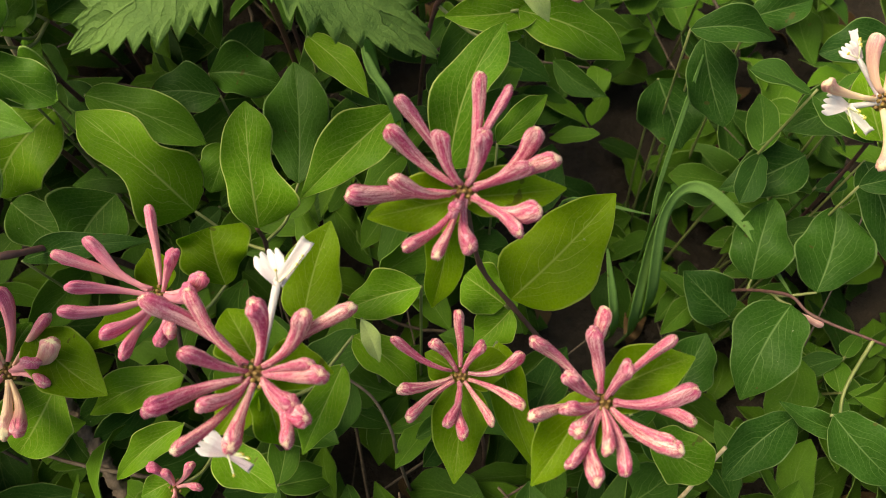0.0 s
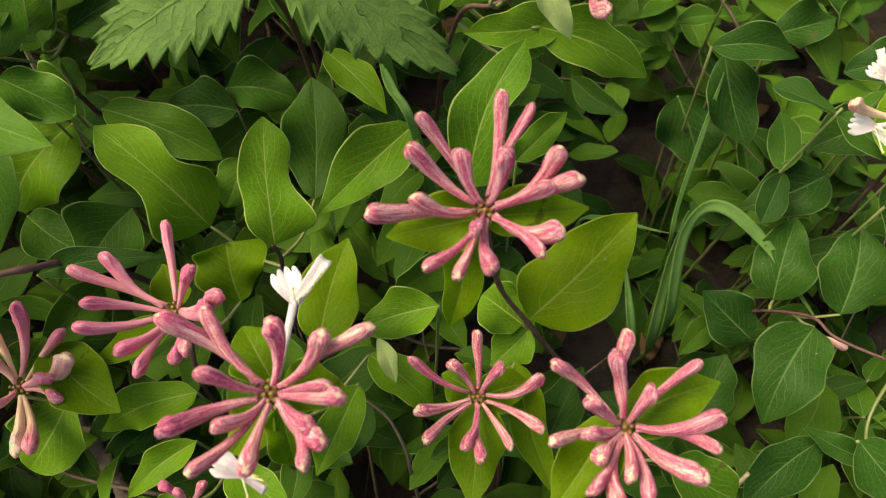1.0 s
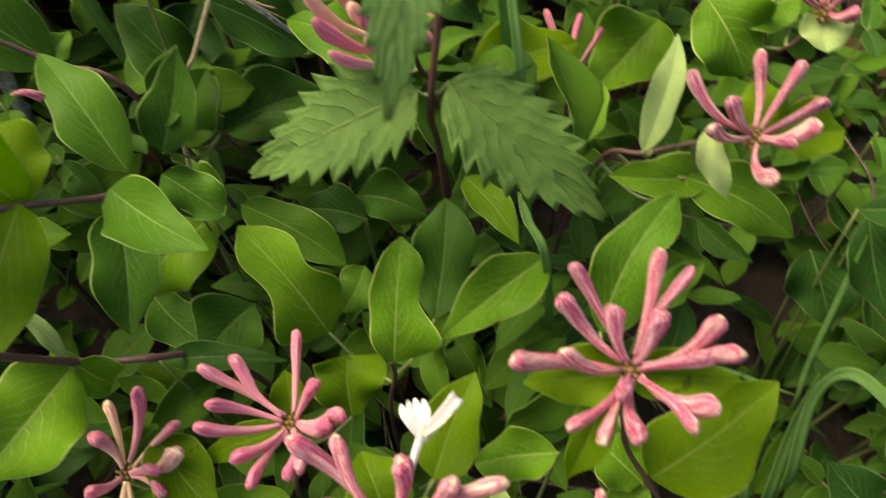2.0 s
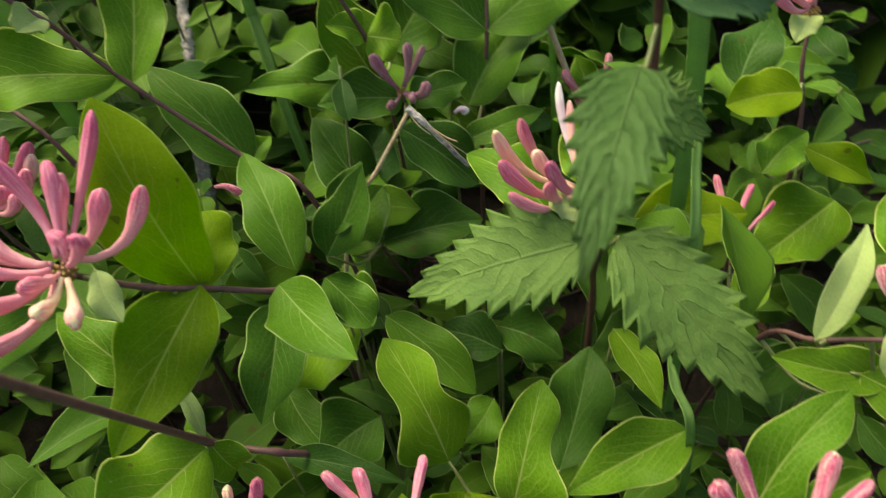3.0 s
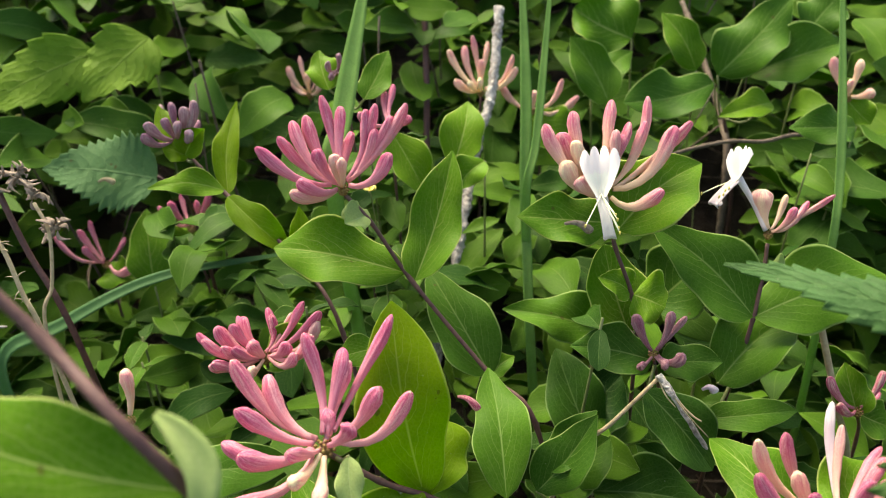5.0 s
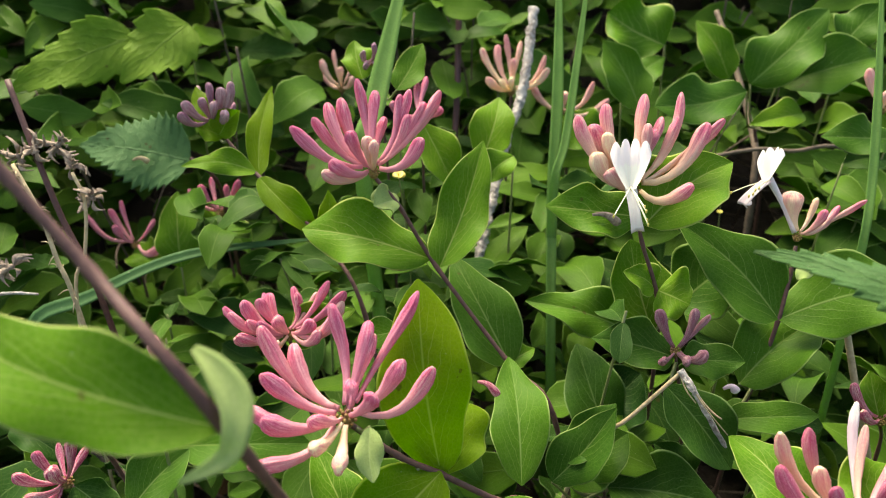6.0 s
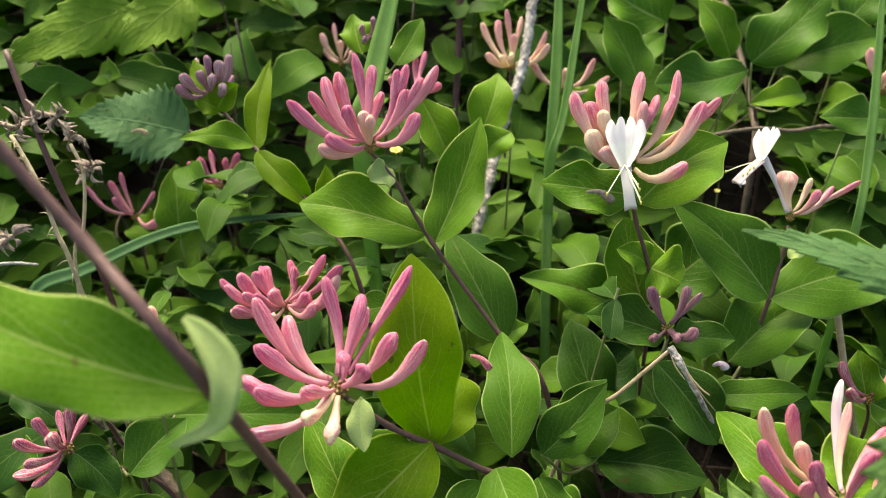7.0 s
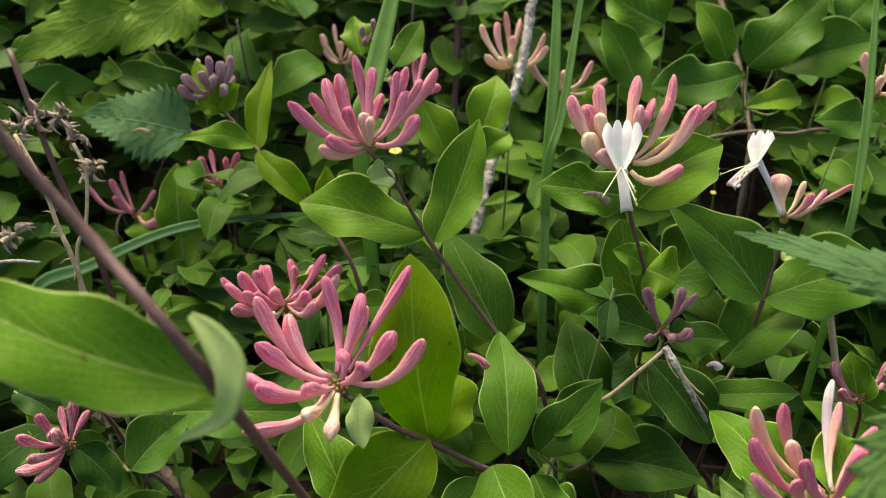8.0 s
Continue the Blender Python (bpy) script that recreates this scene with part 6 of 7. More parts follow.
s = thing("honeysuckle_shoot", (-0.4522, 0.3234, 0.4049), "distant honeysuckle shoot with pale pink buds among leaves", "honeysuckle", "honeysuckle shoots")
h = flower_head(s, (-0.4522, 0.3234, 0.4049), (0.4070, -0.3350, 0.8498), 0.68)
bud(h, (-0.4667, 0.3441, 0.4286), ROSE, 0.0032, point=0.55)
bud(h, (-0.4565, 0.3009, 0.4200), ROSE, 0.0032, point=0.3)
bud(h, (-0.4774, 0.3417, 0.4211), ROSE, 0.0032, point=0.3)
bud(h, (-0.4305, 0.3265, 0.4162), ROSE, 0.0032, point=0.3)
leaf(s, (-0.4566, 0.3297, 0.3979), (-0.4216, 0.3306, 0.3562), 0.0305, (0.6856, -0.4584, 0.5656), "la", MATURE)
stem(s, [(-0.4544, 0.3252, 0.4017), (-0.4636, 0.3352, 0.3741)], 0.0009, 0.0013, STEM)

s = thing("honeysuckle_shoot", (-0.1250, 0.3916, 0.2904), "small honeysuckle shoot with a few thin pink buds and pale bracts", "honeysuckle", "honeysuckle shoots")
h = flower_head(s, (-0.1250, 0.3916, 0.2904), (0.0647, -0.4060, 0.9116), 0.60)
bud(h, (-0.1418, 0.3774, 0.3158), PINK, 0.0029, point=0.3)
bud(h, (-0.1224, 0.4223, 0.2861), PINK, 0.0029, point=0.3)
bud(h, (-0.1218, 0.4129, 0.3097), PINK, 0.0029, point=0.3)
bud(h, (-0.1318, 0.3681, 0.3078), PINK, 0.0029, point=0.3)
leaf(s, (-0.1249, 0.3939, 0.2871), (-0.1407, 0.4026, 0.3120), 0.0238, (0.3753, -0.7749, 0.5086), "ov", MATURE)
leaf(s, (-0.1238, 0.3952, 0.2872), (-0.1066, 0.4041, 0.2815), 0.0250, (0.4662, -0.4062, 0.7859), "ov", MATURE)
stem(s, [(-0.1250, 0.3949, 0.2864), (-0.1234, 0.4124, 0.2536)], 0.0009, 0.0013, STEM)

s = thing("nettle_plant", (-0.6089, 0.2067, 0.3544), "shaded nettle sprig with a broad dark toothed leaf", "nettle")
nettle_leaf(s, (-0.6089, 0.2067, 0.3544), (-0.6654, 0.1404, 0.3705), 0.0652, (0.5845, -0.3167, 0.7470), NETTLE_BLUE, arch=.08, teeth=14, bite=.55, wave=.2)
stem(s, [(-0.6100, 0.2076, 0.3568), (-0.6072, 0.2248, 0.3336), (-0.6244, 0.2367, 0.2910)], 0.0015, 0.0018, STEM_RED)

s = thing("bramble_sprig", (-0.7656, 0.2367, 0.4248), "bramble sprig with bright yellow-green toothed leaves", "bramble")
nettle_leaf(s, (-0.7656, 0.2367, 0.4248), (-0.8018, 0.1253, 0.3863), 0.0600, (0.6831, -0.4267, 0.5927), BRAMBLE, teeth=8, bite=.45, wave=.25)
nettle_leaf(s, (-0.7269, 0.2740, 0.4373), (-0.7153, 0.1988, 0.3990), 0.0600, (0.7118, -0.2287, 0.6641), BRAMBLE, teeth=7, bite=.5, wave=.25)
stem(s, [(-0.7978, 0.2509, 0.4030), (-0.8037, 0.2628, 0.3656), (-0.8188, 0.2715, 0.3170)], 0.0015, 0.0018, STEM_RED)

s = thing("grass_tuft", (-0.4256, 0.2519, 0.3905), "upright light green grass blades rising through the shoots", "grass", "grass blades")
grass_blade(s, [(-0.4256, 0.2519, 0.3905), (-0.4341, 0.2708, 0.4310), (-0.4643, 0.3277, 0.5200)], 0.0091, 0.0152, root=True)
grass_blade(s, [(-0.3242, 0.3377, 0.2644), (-0.3567, 0.3663, 0.3637), (-0.3791, 0.3913, 0.4277), (-0.4188, 0.4292, 0.5171)], 0.0050, 0.0101, root=True)
grass_blade(s, [(-0.3478, 0.3564, 0.3611), (-0.3549, 0.3748, 0.4089), (-0.3881, 0.4277, 0.5164)], 0.0068, 0.0064, root=True)
grass_blade(s, [(-0.1775, 0.4606, 0.3336), (-0.1956, 0.4875, 0.4040), (-0.2416, 0.5414, 0.5186)], 0.0045, 0.0067, root=True)

s = thing("grass_tuft", (-0.5356, 0.1031, 0.3057), "long drooping blue-green grass blade", "grass", "grass blades")
grass_blade(s, [(-0.5589, 0.0525, 0.2789), (-0.5421, 0.0941, 0.3038), (-0.5266, 0.1599, 0.3182), (-0.4935, 0.2461, 0.3139)], 0.0112, 0.0080, material=GRASS_BLUE, root=True)

s = thing("lichen_branch", (-0.4054, 0.3185, 0.2276), "dead upright branch crusted with pale grey lichen", "branch")
stem(s, [(-0.5109, 0.5121, 0.4515), (-0.4815, 0.4695, 0.3884), (-0.4689, 0.4372, 0.3572), (-0.4402, 0.3874, 0.3065), (-0.4232, 0.3592, 0.2744), (-0.4054, 0.3185, 0.2276)], 0.0040, 0.0046, BARK, nodes=False, knots=0.8)

s = thing("dead_stem", (-0.5836, 0.4803, 0.2951), "dry dark red upright stem", "dry stem", "dry stems")
stem(s, [(-0.6411, 0.5393, 0.4292), (-0.6072, 0.5061, 0.3518), (-0.5836, 0.4803, 0.2951)], 0.0035, 0.0035, STEM_RED, nodes=False)

s = thing("dead_stem", (-0.2319, 0.2546, 0.2722), "broken straw-coloured stalk with a frayed grey end", "dry stem", "dry stems")
stem(s, [(-0.1993, 0.2889, 0.3385), (-0.2062, 0.2785, 0.3241), (-0.2140, 0.2690, 0.3080), (-0.2319, 0.2546, 0.2722)], 0.0011, 0.0015, STRAW, nodes=False)
stem(s, [(-0.2000, 0.2874, 0.3397), (-0.1903, 0.2864, 0.3325), (-0.1797, 0.2889, 0.3184), (-0.1698, 0.2931, 0.3033)], 0.0019, 0.0012, BARK, nodes=False, root=False, knots=0.5)
stem(s, [(-0.1986, 0.2886, 0.3392), (-0.1869, 0.2874, 0.3294), (-0.1795, 0.2897, 0.3229), (-0.1749, 0.2920, 0.3199)], 0.0009, 0.0004, STRAW, nodes=False, root=False)
stem(s, [(-0.2003, 0.2873, 0.3380), (-0.1930, 0.2845, 0.3318), (-0.1869, 0.2850, 0.3269)], 0.0005, 0.0003, STRAW, nodes=False, root=False)
stem(s, [(-0.1990, 0.2869, 0.3398), (-0.1822, 0.2863, 0.3263), (-0.1702, 0.2930, 0.3113)], 0.0004, 0.0003, STRAW, nodes=False, root=False)

s = thing("dead_stem", (-0.1224, 0.4022, 0.2414), "dry brown leaning stem", "dry stem", "dry stems")
stem(s, [(-0.1590, 0.3968, 0.3376), (-0.1469, 0.3931, 0.3132), (-0.1354, 0.3931, 0.2856), (-0.1224, 0.4022, 0.2414)], 0.0020, 0.0022, STRAW, nodes=False)

s = thing("dead_stem", (-0.4964, 0.0898, 0.3296), "withered dark stem with grey seed heads", "dry stem", "dry stems")
stem(s, [(-0.5742, 0.0889, 0.4523), (-0.5442, 0.0865, 0.4131), (-0.5207, 0.0863, 0.3746), (-0.4964, 0.0898, 0.3296)], 0.0019, 0.0022, STEM_RED, nodes=False)
seed_head(s, (-0.5401, 0.0868, 0.4179))
seed_head(s, (-0.5315, 0.0979, 0.4195))
seed_head(s, (-0.5213, 0.0984, 0.4076))
seed_head(s, (-0.5450, 0.0771, 0.4134))
seed_head(s, (-0.5044, 0.1023, 0.3913))
seed_head(s, (-0.5150, 0.0506, 0.3576))

s = thing("dead_stem", (-0.4645, 0.0698, 0.3456), "thorny tan bramble stem", "dry stem", "dry stems")
stem(s, [(-0.5064, 0.0671, 0.4225), (-0.4843, 0.0693, 0.3978), (-0.4727, 0.0685, 0.3734), (-0.4645, 0.0698, 0.3456)], 0.0013, 0.0015, STRAW, nodes=False)
thorns(s, [(-0.5064, 0.0671, 0.4225), (-0.4843, 0.0693, 0.3978), (-0.4727, 0.0685, 0.3734), (-0.4645, 0.0698, 0.3456)], 26, 0.007)

s = thing("dead_stem", (-0.4901, 0.0750, 0.3346), "thin bleached white stalk", "dry stem", "dry stems")
stem(s, [(-0.5135, 0.0974, 0.4066), (-0.5028, 0.0973, 0.3896), (-0.4943, 0.0874, 0.3608), (-0.4901, 0.0750, 0.3346)], 0.0011, 0.0012, STRAW, nodes=False)

s = thing("dead_stem", (-0.1953, 0.0272, 0.1000), "woody grey-brown trailing branch", "dry stem", "dry stems")
stem(s, [(-0.2345, 0.0836, 0.1253), (-0.2157, 0.0601, 0.1147), (-0.1953, 0.0272, 0.1000)], 0.0040, 0.0050, TWIG, nodes=False, knots=0.8)

s = thing("dead_stem", (-0.4061, 0.0801, 0.1895), "rough brown woody stem low among the leaves", "dry stem", "dry stems")
stem(s, [(-0.5110, 0.0611, 0.2006), (-0.4619, 0.0741, 0.1933), (-0.4061, 0.0801, 0.1895)], 0.0032, 0.0042, OLD_WOOD, nodes=False, knots=0.8)

s = thing("dead_stem", (-0.0268, 0.0482, 0.1644), "thin curved dry brown twig between the shoots", "dry stem", "dry stems")
stem(s, [(-0.0494, 0.0786, 0.2053), (-0.0367, 0.0702, 0.1959), (-0.0282, 0.0563, 0.1842), (-0.0268, 0.0482, 0.1644)], 0.0007, 0.0011, TWIG, nodes=False)

s = thing("dead_stem", (0.1220, 0.0250, 0.1450), "short dry straw-coloured stalk", "dry stem", "dry stems")
stem(s, [(0.1393, 0.0490, 0.1821), (0.1308, 0.0380, 0.1667), (0.1220, 0.0250, 0.1450)], 0.0010, 0.0014, STRAW, nodes=False)

s = thing("dead_stem", (-0.5560, 0.0356, 0.3231), "bleached white twig lying across the leaves", "dry stem", "dry stems")
stem(s, [(-0.5560, 0.0356, 0.3231), (-0.5441, 0.0503, 0.3246), (-0.5382, 0.0625, 0.3212)], 0.0012, 0.0008, BARK, nodes=False, root=False, knots=0.4)

s = thing("honeysuckle_vine", (-0.1969, 0.0468, 0.4557), "thick purple-brown honeysuckle vine, broad leaf and curled pale leaf", "honeysuckle")
leaf(s, (-0.1969, 0.0468, 0.4557), (-0.2594, 0.0023, 0.4761), 0.0268, (0.6200, -0.3000, 0.7200), "el", MATURE, arch=.03, fold=.22)
grass_blade(s, [(-0.2071, 0.0469, 0.4740), (-0.2012, 0.0488, 0.4708), (-0.1943, 0.0495, 0.4650), (-0.1904, 0.0468, 0.4593), (-0.1905, 0.0429, 0.4532), (-0.1961, 0.0332, 0.4477)], 0.0084, 0.0066, (0.7323, -0.2590, 0.6299), PALE, name="leaf", bell=True)
leaf(s, (-0.2306, 0.1104, 0.2645), (-0.2456, 0.0580, 0.2673), 0.0479, (0.3861, -0.0604, 0.9205), "el", MATURE)
leaf(s, (-0.2305, 0.1124, 0.2694), (-0.2520, 0.1252, 0.2946), 0.0075, (0.6339, -0.3215, 0.7034), "la", PALE)
leaf(s, (-0.2309, 0.1133, 0.2640), (-0.2243, 0.1139, 0.2387), 0.0213, (0.9401, -0.2401, 0.2422), "el", MATURE)
stem(s, [(-0.2511, 0.0227, 0.5262), (-0.2454, 0.0263, 0.5117), (-0.2294, 0.0347, 0.4898), (-0.1969, 0.0468, 0.4557), (-0.2310, 0.1129, 0.2662), (-0.2073, 0.1279, 0.2442), (-0.1935, 0.1436, 0.2151)], 0.0014, 0.0019, STEM)

s = thing("dead_stem", (-0.2292, 0.6695, 0.3171), "pale twig crossing the undergrowth", "dry stem", "dry stems")
stem(s, [(-0.3749, 0.4844, 0.3321), (-0.3479, 0.5078, 0.3438), (-0.3224, 0.5308, 0.3568), (-0.2999, 0.5608, 0.3619), (-0.2843, 0.5912, 0.3567), (-0.2600, 0.6344, 0.3549), (-0.2292, 0.6695, 0.3171)], 0.0014, 0.0019, TWIG, nodes=False, knots=0.3)

s = thing("dead_stem", (-0.3276, 0.6299, 0.3175), "brown woody stem in the undergrowth", "dry stem", "dry stems")
stem(s, [(-0.4547, 0.7459, 0.4261), (-0.4110, 0.7112, 0.3927), (-0.3526, 0.6599, 0.3423), (-0.3276, 0.6299, 0.3175)], 0.0026, 0.0034, TWIG, nodes=False, knots=0.3)

s = thing("honeysuckle_shoot", (-0.3425, 0.6100, 0.3908), "large-leaved green shoot at the back of the bank", "honeysuckle", "honeysuckle shoots")
leaf(s, (-0.3425, 0.6100, 0.3908), (-0.3812, 0.5268, 0.3859), 0.0457, (0.5595, -0.3051, 0.7707), "el", DEEP)
leaf(s, (-0.3515, 0.6350, 0.3905), (-0.3217, 0.6930, 0.4553), 0.0590, (0.2598, -0.7761, 0.5746), "ov", DEEP)
leaf(s, (-0.3351, 0.6536, 0.3907), (-0.2738, 0.7144, 0.4203), 0.0571, (0.3156, -0.6527, 0.6887), "ov", DEEP)
leaf(s, (-0.2137, 0.5783, 0.3907), (-0.2481, 0.5416, 0.3928), 0.0343, (0.5149, -0.4401, 0.7357), "ov", DEEP)
leaf(s, (-0.2329, 0.5561, 0.3708), (-0.2107, 0.5832, 0.3732), 0.0248, (0.4452, -0.4339, 0.7833), "el", SHADE_GREEN)
leaf(s, (-0.4218, 0.5685, 0.3657), (-0.4693, 0.5659, 0.4208), 0.0464, (0.6053, -0.6254, 0.4924), "ov", DEEP)
leaf(s, (-0.4490, 0.5766, 0.3694), (-0.4352, 0.6225, 0.4025), 0.0403, (0.4017, -0.6110, 0.6821), "ov", DEEP)
leaf(s, (-0.3054, 0.6510, 0.3708), (-0.3293, 0.6026, 0.3665), 0.0284, (0.5083, -0.3216, 0.7989), "la", MATURE)
leaf(s, (-0.3855, 0.6608, 0.3833), (-0.4283, 0.6585, 0.4331), 0.0378, (0.5625, -0.6918, 0.4529), "ov", MATURE)
leaf(s, (-0.3043, 0.7024, 0.4253), (-0.2912, 0.7294, 0.4578), 0.0467, (0.2206, -0.7916, 0.5699), "ov", DEEP)
leaf(s, (-0.4506, 0.6446, 0.4070), (-0.5014, 0.6138, 0.4354), 0.0691, (0.6365, -0.5406, 0.5501), "el", MATURE)
stem(s, [(-0.3423, 0.6426, 0.3493), (-0.3362, 0.6470, 0.3274), (-0.3315, 0.6588, 0.2962)], 0.0016, 0.0020, STEM)

s = thing("honeysuckle_shoot", (-0.2344, 0.6160, 0.3995), "distant honeysuckle shoot with two pale pink buds", "honeysuckle", "honeysuckle shoots")
h = flower_head(s, (-0.2344, 0.6160, 0.3995), (0.1476, -0.5277, 0.8365), 0.75)
bud(h, (-0.2507, 0.6092, 0.4304), PEACH, 0.0034, point=0.55)
bud(h, (-0.2320, 0.6032, 0.4171), PEACH, 0.0034, point=0.55)
bud(h, (-0.2330, 0.6196, 0.4293), PEACH, 0.0034, point=0.55)
bud(h, (-0.2169, 0.6129, 0.4091), PEACH, 0.0034, point=0.55)
leaf(s, (-0.2354, 0.6191, 0.3963), (-0.2145, 0.6211, 0.3807), 0.0288, (0.4602, -0.7178, 0.5225), "ov", MATURE)
stem(s, [(-0.2348, 0.6197, 0.3963), (-0.2327, 0.6436, 0.3698)], 0.0010, 0.0014, STEM)

s = thing("honeysuckle_shoot", (-0.6995, 0.4203, 0.3520), "distant faded honeysuckle head with cream buds", "honeysuckle", "honeysuckle shoots")
h = flower_head(s, (-0.6995, 0.4203, 0.3520), (0.4536, -0.2974, 0.8401), 0.83)
bud(h, (-0.7217, 0.4108, 0.3807), PEACH, 0.0036, point=0.55)
bud(h, (-0.7225, 0.4280, 0.3886), PEACH, 0.0036, point=0.55)
bud(h, (-0.6950, 0.4172, 0.3778), PEACH, 0.0036, point=0.55)
bud(h, (-0.7040, 0.4461, 0.3856), PEACH, 0.0036, point=0.55)
bud(h, (-0.6817, 0.4239, 0.3687), PEACH, 0.0036, point=0.55)
bud(h, (-0.7337, 0.4219, 0.3610), PEACH, 0.0036, point=0.55)
leaf(s, (-0.7001, 0.4241, 0.3474), (-0.6679, 0.4377, 0.3324), 0.0529, (0.5245, -0.4414, 0.7280), "ov", SHADE_GREEN)
stem(s, [(-0.7022, 0.4218, 0.3474), (-0.6976, 0.4236, 0.3150)], 0.0010, 0.0014, STEM)

s = thing("honeysuckle_shoot", (-0.0159, 0.4246, 0.3465), "honeysuckle shoot with pink buds behind the tall nettle", "honeysuckle", "honeysuckle shoots")
h = flower_head(s, (-0.0159, 0.4246, 0.3465), (-0.0393, -0.4646, 0.8847), 0.75)
bud(h, (-0.0433, 0.4322, 0.3706), ROSE, 0.0034, point=0.55)
bud(h, (-0.0385, 0.4027, 0.3671), ROSE, 0.0034, point=0.3)
bud(h, (-0.0315, 0.4396, 0.3747), ROSE, 0.0034, point=0.3)
bud(h, (-0.0209, 0.4260, 0.3779), ROSE, 0.0034, point=0.55)
bud(h, (-0.0338, 0.4120, 0.3729), ROSE, 0.0034, point=0.55)
leaf(s, (-0.0174, 0.4226, 0.3455), (-0.0206, 0.4063, 0.3383), 0.0153, (-0.0040, -0.4032, 0.9151), "el", PALE)
leaf(s, (-0.0101, 0.3950, 0.3152), (-0.0474, 0.3750, 0.3123), 0.0301, (0.1854, -0.4726, 0.8616), "el", YOUNG)
leaf(s, (-0.0434, 0.3997, 0.3102), (-0.0335, 0.4437, 0.3302), 0.0360, (0.0271, -0.4169, 0.9085), "ov", SHADE_GREEN)
leaf(s, (-0.0189, 0.3655, 0.2782), (-0.0009, 0.3925, 0.2922), 0.0286, (-0.0043, -0.4576, 0.8892), "ov", MATURE)
stem(s, [(-0.0153, 0.4270, 0.3438), (-0.0133, 0.4144, 0.3204), (-0.0035, 0.4086, 0.2788)], 0.0010, 0.0014, STEM)

s = thing("grass_tuft", (-0.0649, 0.3117, 0.3826), "broad pale green grass blade close beside the nettle", "grass", "grass blades")
grass_blade(s, [(-0.0649, 0.3117, 0.3826), (-0.0813, 0.3158, 0.4251), (-0.1014, 0.3150, 0.4573), (-0.1217, 0.3187, 0.4860)], 0.0085, 0.0110, root=True)

s = thing("grass_tuft", (-0.0440, 0.2366, 0.3227), "thin pale grass blade beside the nettle", "grass", "grass blades")
grass_blade(s, [(-0.0440, 0.2366, 0.3227), (-0.0529, 0.2635, 0.3606), (-0.0575, 0.2816, 0.3795)], 0.0049, 0.0044, root=True)
fallen_bud((-0.1878, 0.3186, 0.3166), (0.0063, 0.0031, -0.0005), WHITE, "small dropped white flower lying on the leaves")
fallen_bud((-0.2733, 0.2110, 0.3289), (0.0112, 0.0043, -0.0051), PINK, "dropped dull pink bud resting on a leaf")
fallen_bud((0.1909, 0.1300, 0.1556), (0.0236, -0.0097, -0.0015), PEACH, "withered salmon bud caught on the leaves")

small_speck((-0.3152, 0.5485, 0.3018))
small_speck((-0.3387, 0.5940, 0.3033))
small_speck((-0.4050, 0.2651, 0.3894), 0.007)
small_speck((-0.8531, 0.1767, 0.3591))
small_speck((-0.5036, 0.6649, 0.4086))
fallen_bud((-0.2639, 0.2847, 0.4078), (0.0111, 0.0095, -0.0050), DRYHEAD, "dry brown husk lying on a green leaf")
fallen_bud((-0.6224, 0.1662, 0.3622), (0.0092, 0.0090, -0.0014), STRAW, "dry yellowish husk lying on a nettle leaf")

# ---- undergrowth: leafy cover below and behind the shoots ----
rng = random.Random(7)


def cover(x, y):
    """Height under the leaves that stand clear."""
    near = sorted((((p.x - x) ** 2 + (p.y - y) ** 2), p.z) for p in CANOPY)[:5]
    d = near[0][0] ** 0.5
    low = min(z for q, z in near[:3])
    far = rise(x, y) + 0.20
    k = min(1.0, max(0.0, (d - 0.05) / 0.12))
    return (low - 0.035) * (1 - k) + min(low, far) * k


def undergrowth(name, count, place, size, material, label, category, rows=7, columns=(-1.0, -0.92, -0.45, 0.0, 0.45, 0.92, 1.0), teeth=0):
    verts, faces, uvs = [], [], []
    made = tries = 0
    while made < count and tries < count * 6:
        tries += 1
        spot = place()
        if spot is None:
            continue
        c, tilt = spot
        if in_hollow(c):
            continue
        a = rng.uniform(0, 6.283)
        L = size * rng.uniform(0.55, 1.3)
        d = Vector((math.cos(a), math.sin(a), rng.uniform(-0.5, 0.25))).normalized()
        n = (Vector((rng.gauss(0, 0.5 + 0.3 * tilt) + tilt * 0.7, rng.gauss(0, 0.5 + 0.3 * tilt) - tilt * 0.7, 1.0))).normalized()
        v, f, uv = blade_mesh(c - d * L / 2, c + d * L / 2, L * rng.uniform(0.34, 0.58), n, "ne" if teeth else rng.choice(("ov", "el", "ob", "la", "la")), rng.uniform(0.1, 0.5), rng.uniform(-0.06, 0.2), rng.uniform(-0.09, 0.09), rng.uniform(0.1, 0.3), 1, 1, rows=rows, columns=columns, phase=rng.random(), ragged=0.07, teeth=teeth, bite=0.7)
        s = len(verts)
        verts += v
        uvs += uv
        faces += [tuple(i + s for i in q) for q in f]
        made += 1
    ob = link_mesh(name, verts, faces, material, None, (0, 0, 0), uvs)
    return tagged(ob, label, category, "", "stuff")


def in_hollow(c):
    """Gaps in the cover, where soil and dry twigs show."""
    for a, b, r in ((Vector((-0.272, 0.470, 0.355)), Vector((-0.406, 0.769, 0.212)), 0.062), (Vector((-0.186, 0.253, 0.244)), Vector((-0.265, 0.369, 0.091)), 0.032)):
        t = min(1.0, max(0.0, (c - a).dot(b - a) / (b - a).length_squared))
        if (c - a - (b - a) * t).length < r:
            return True
    return False


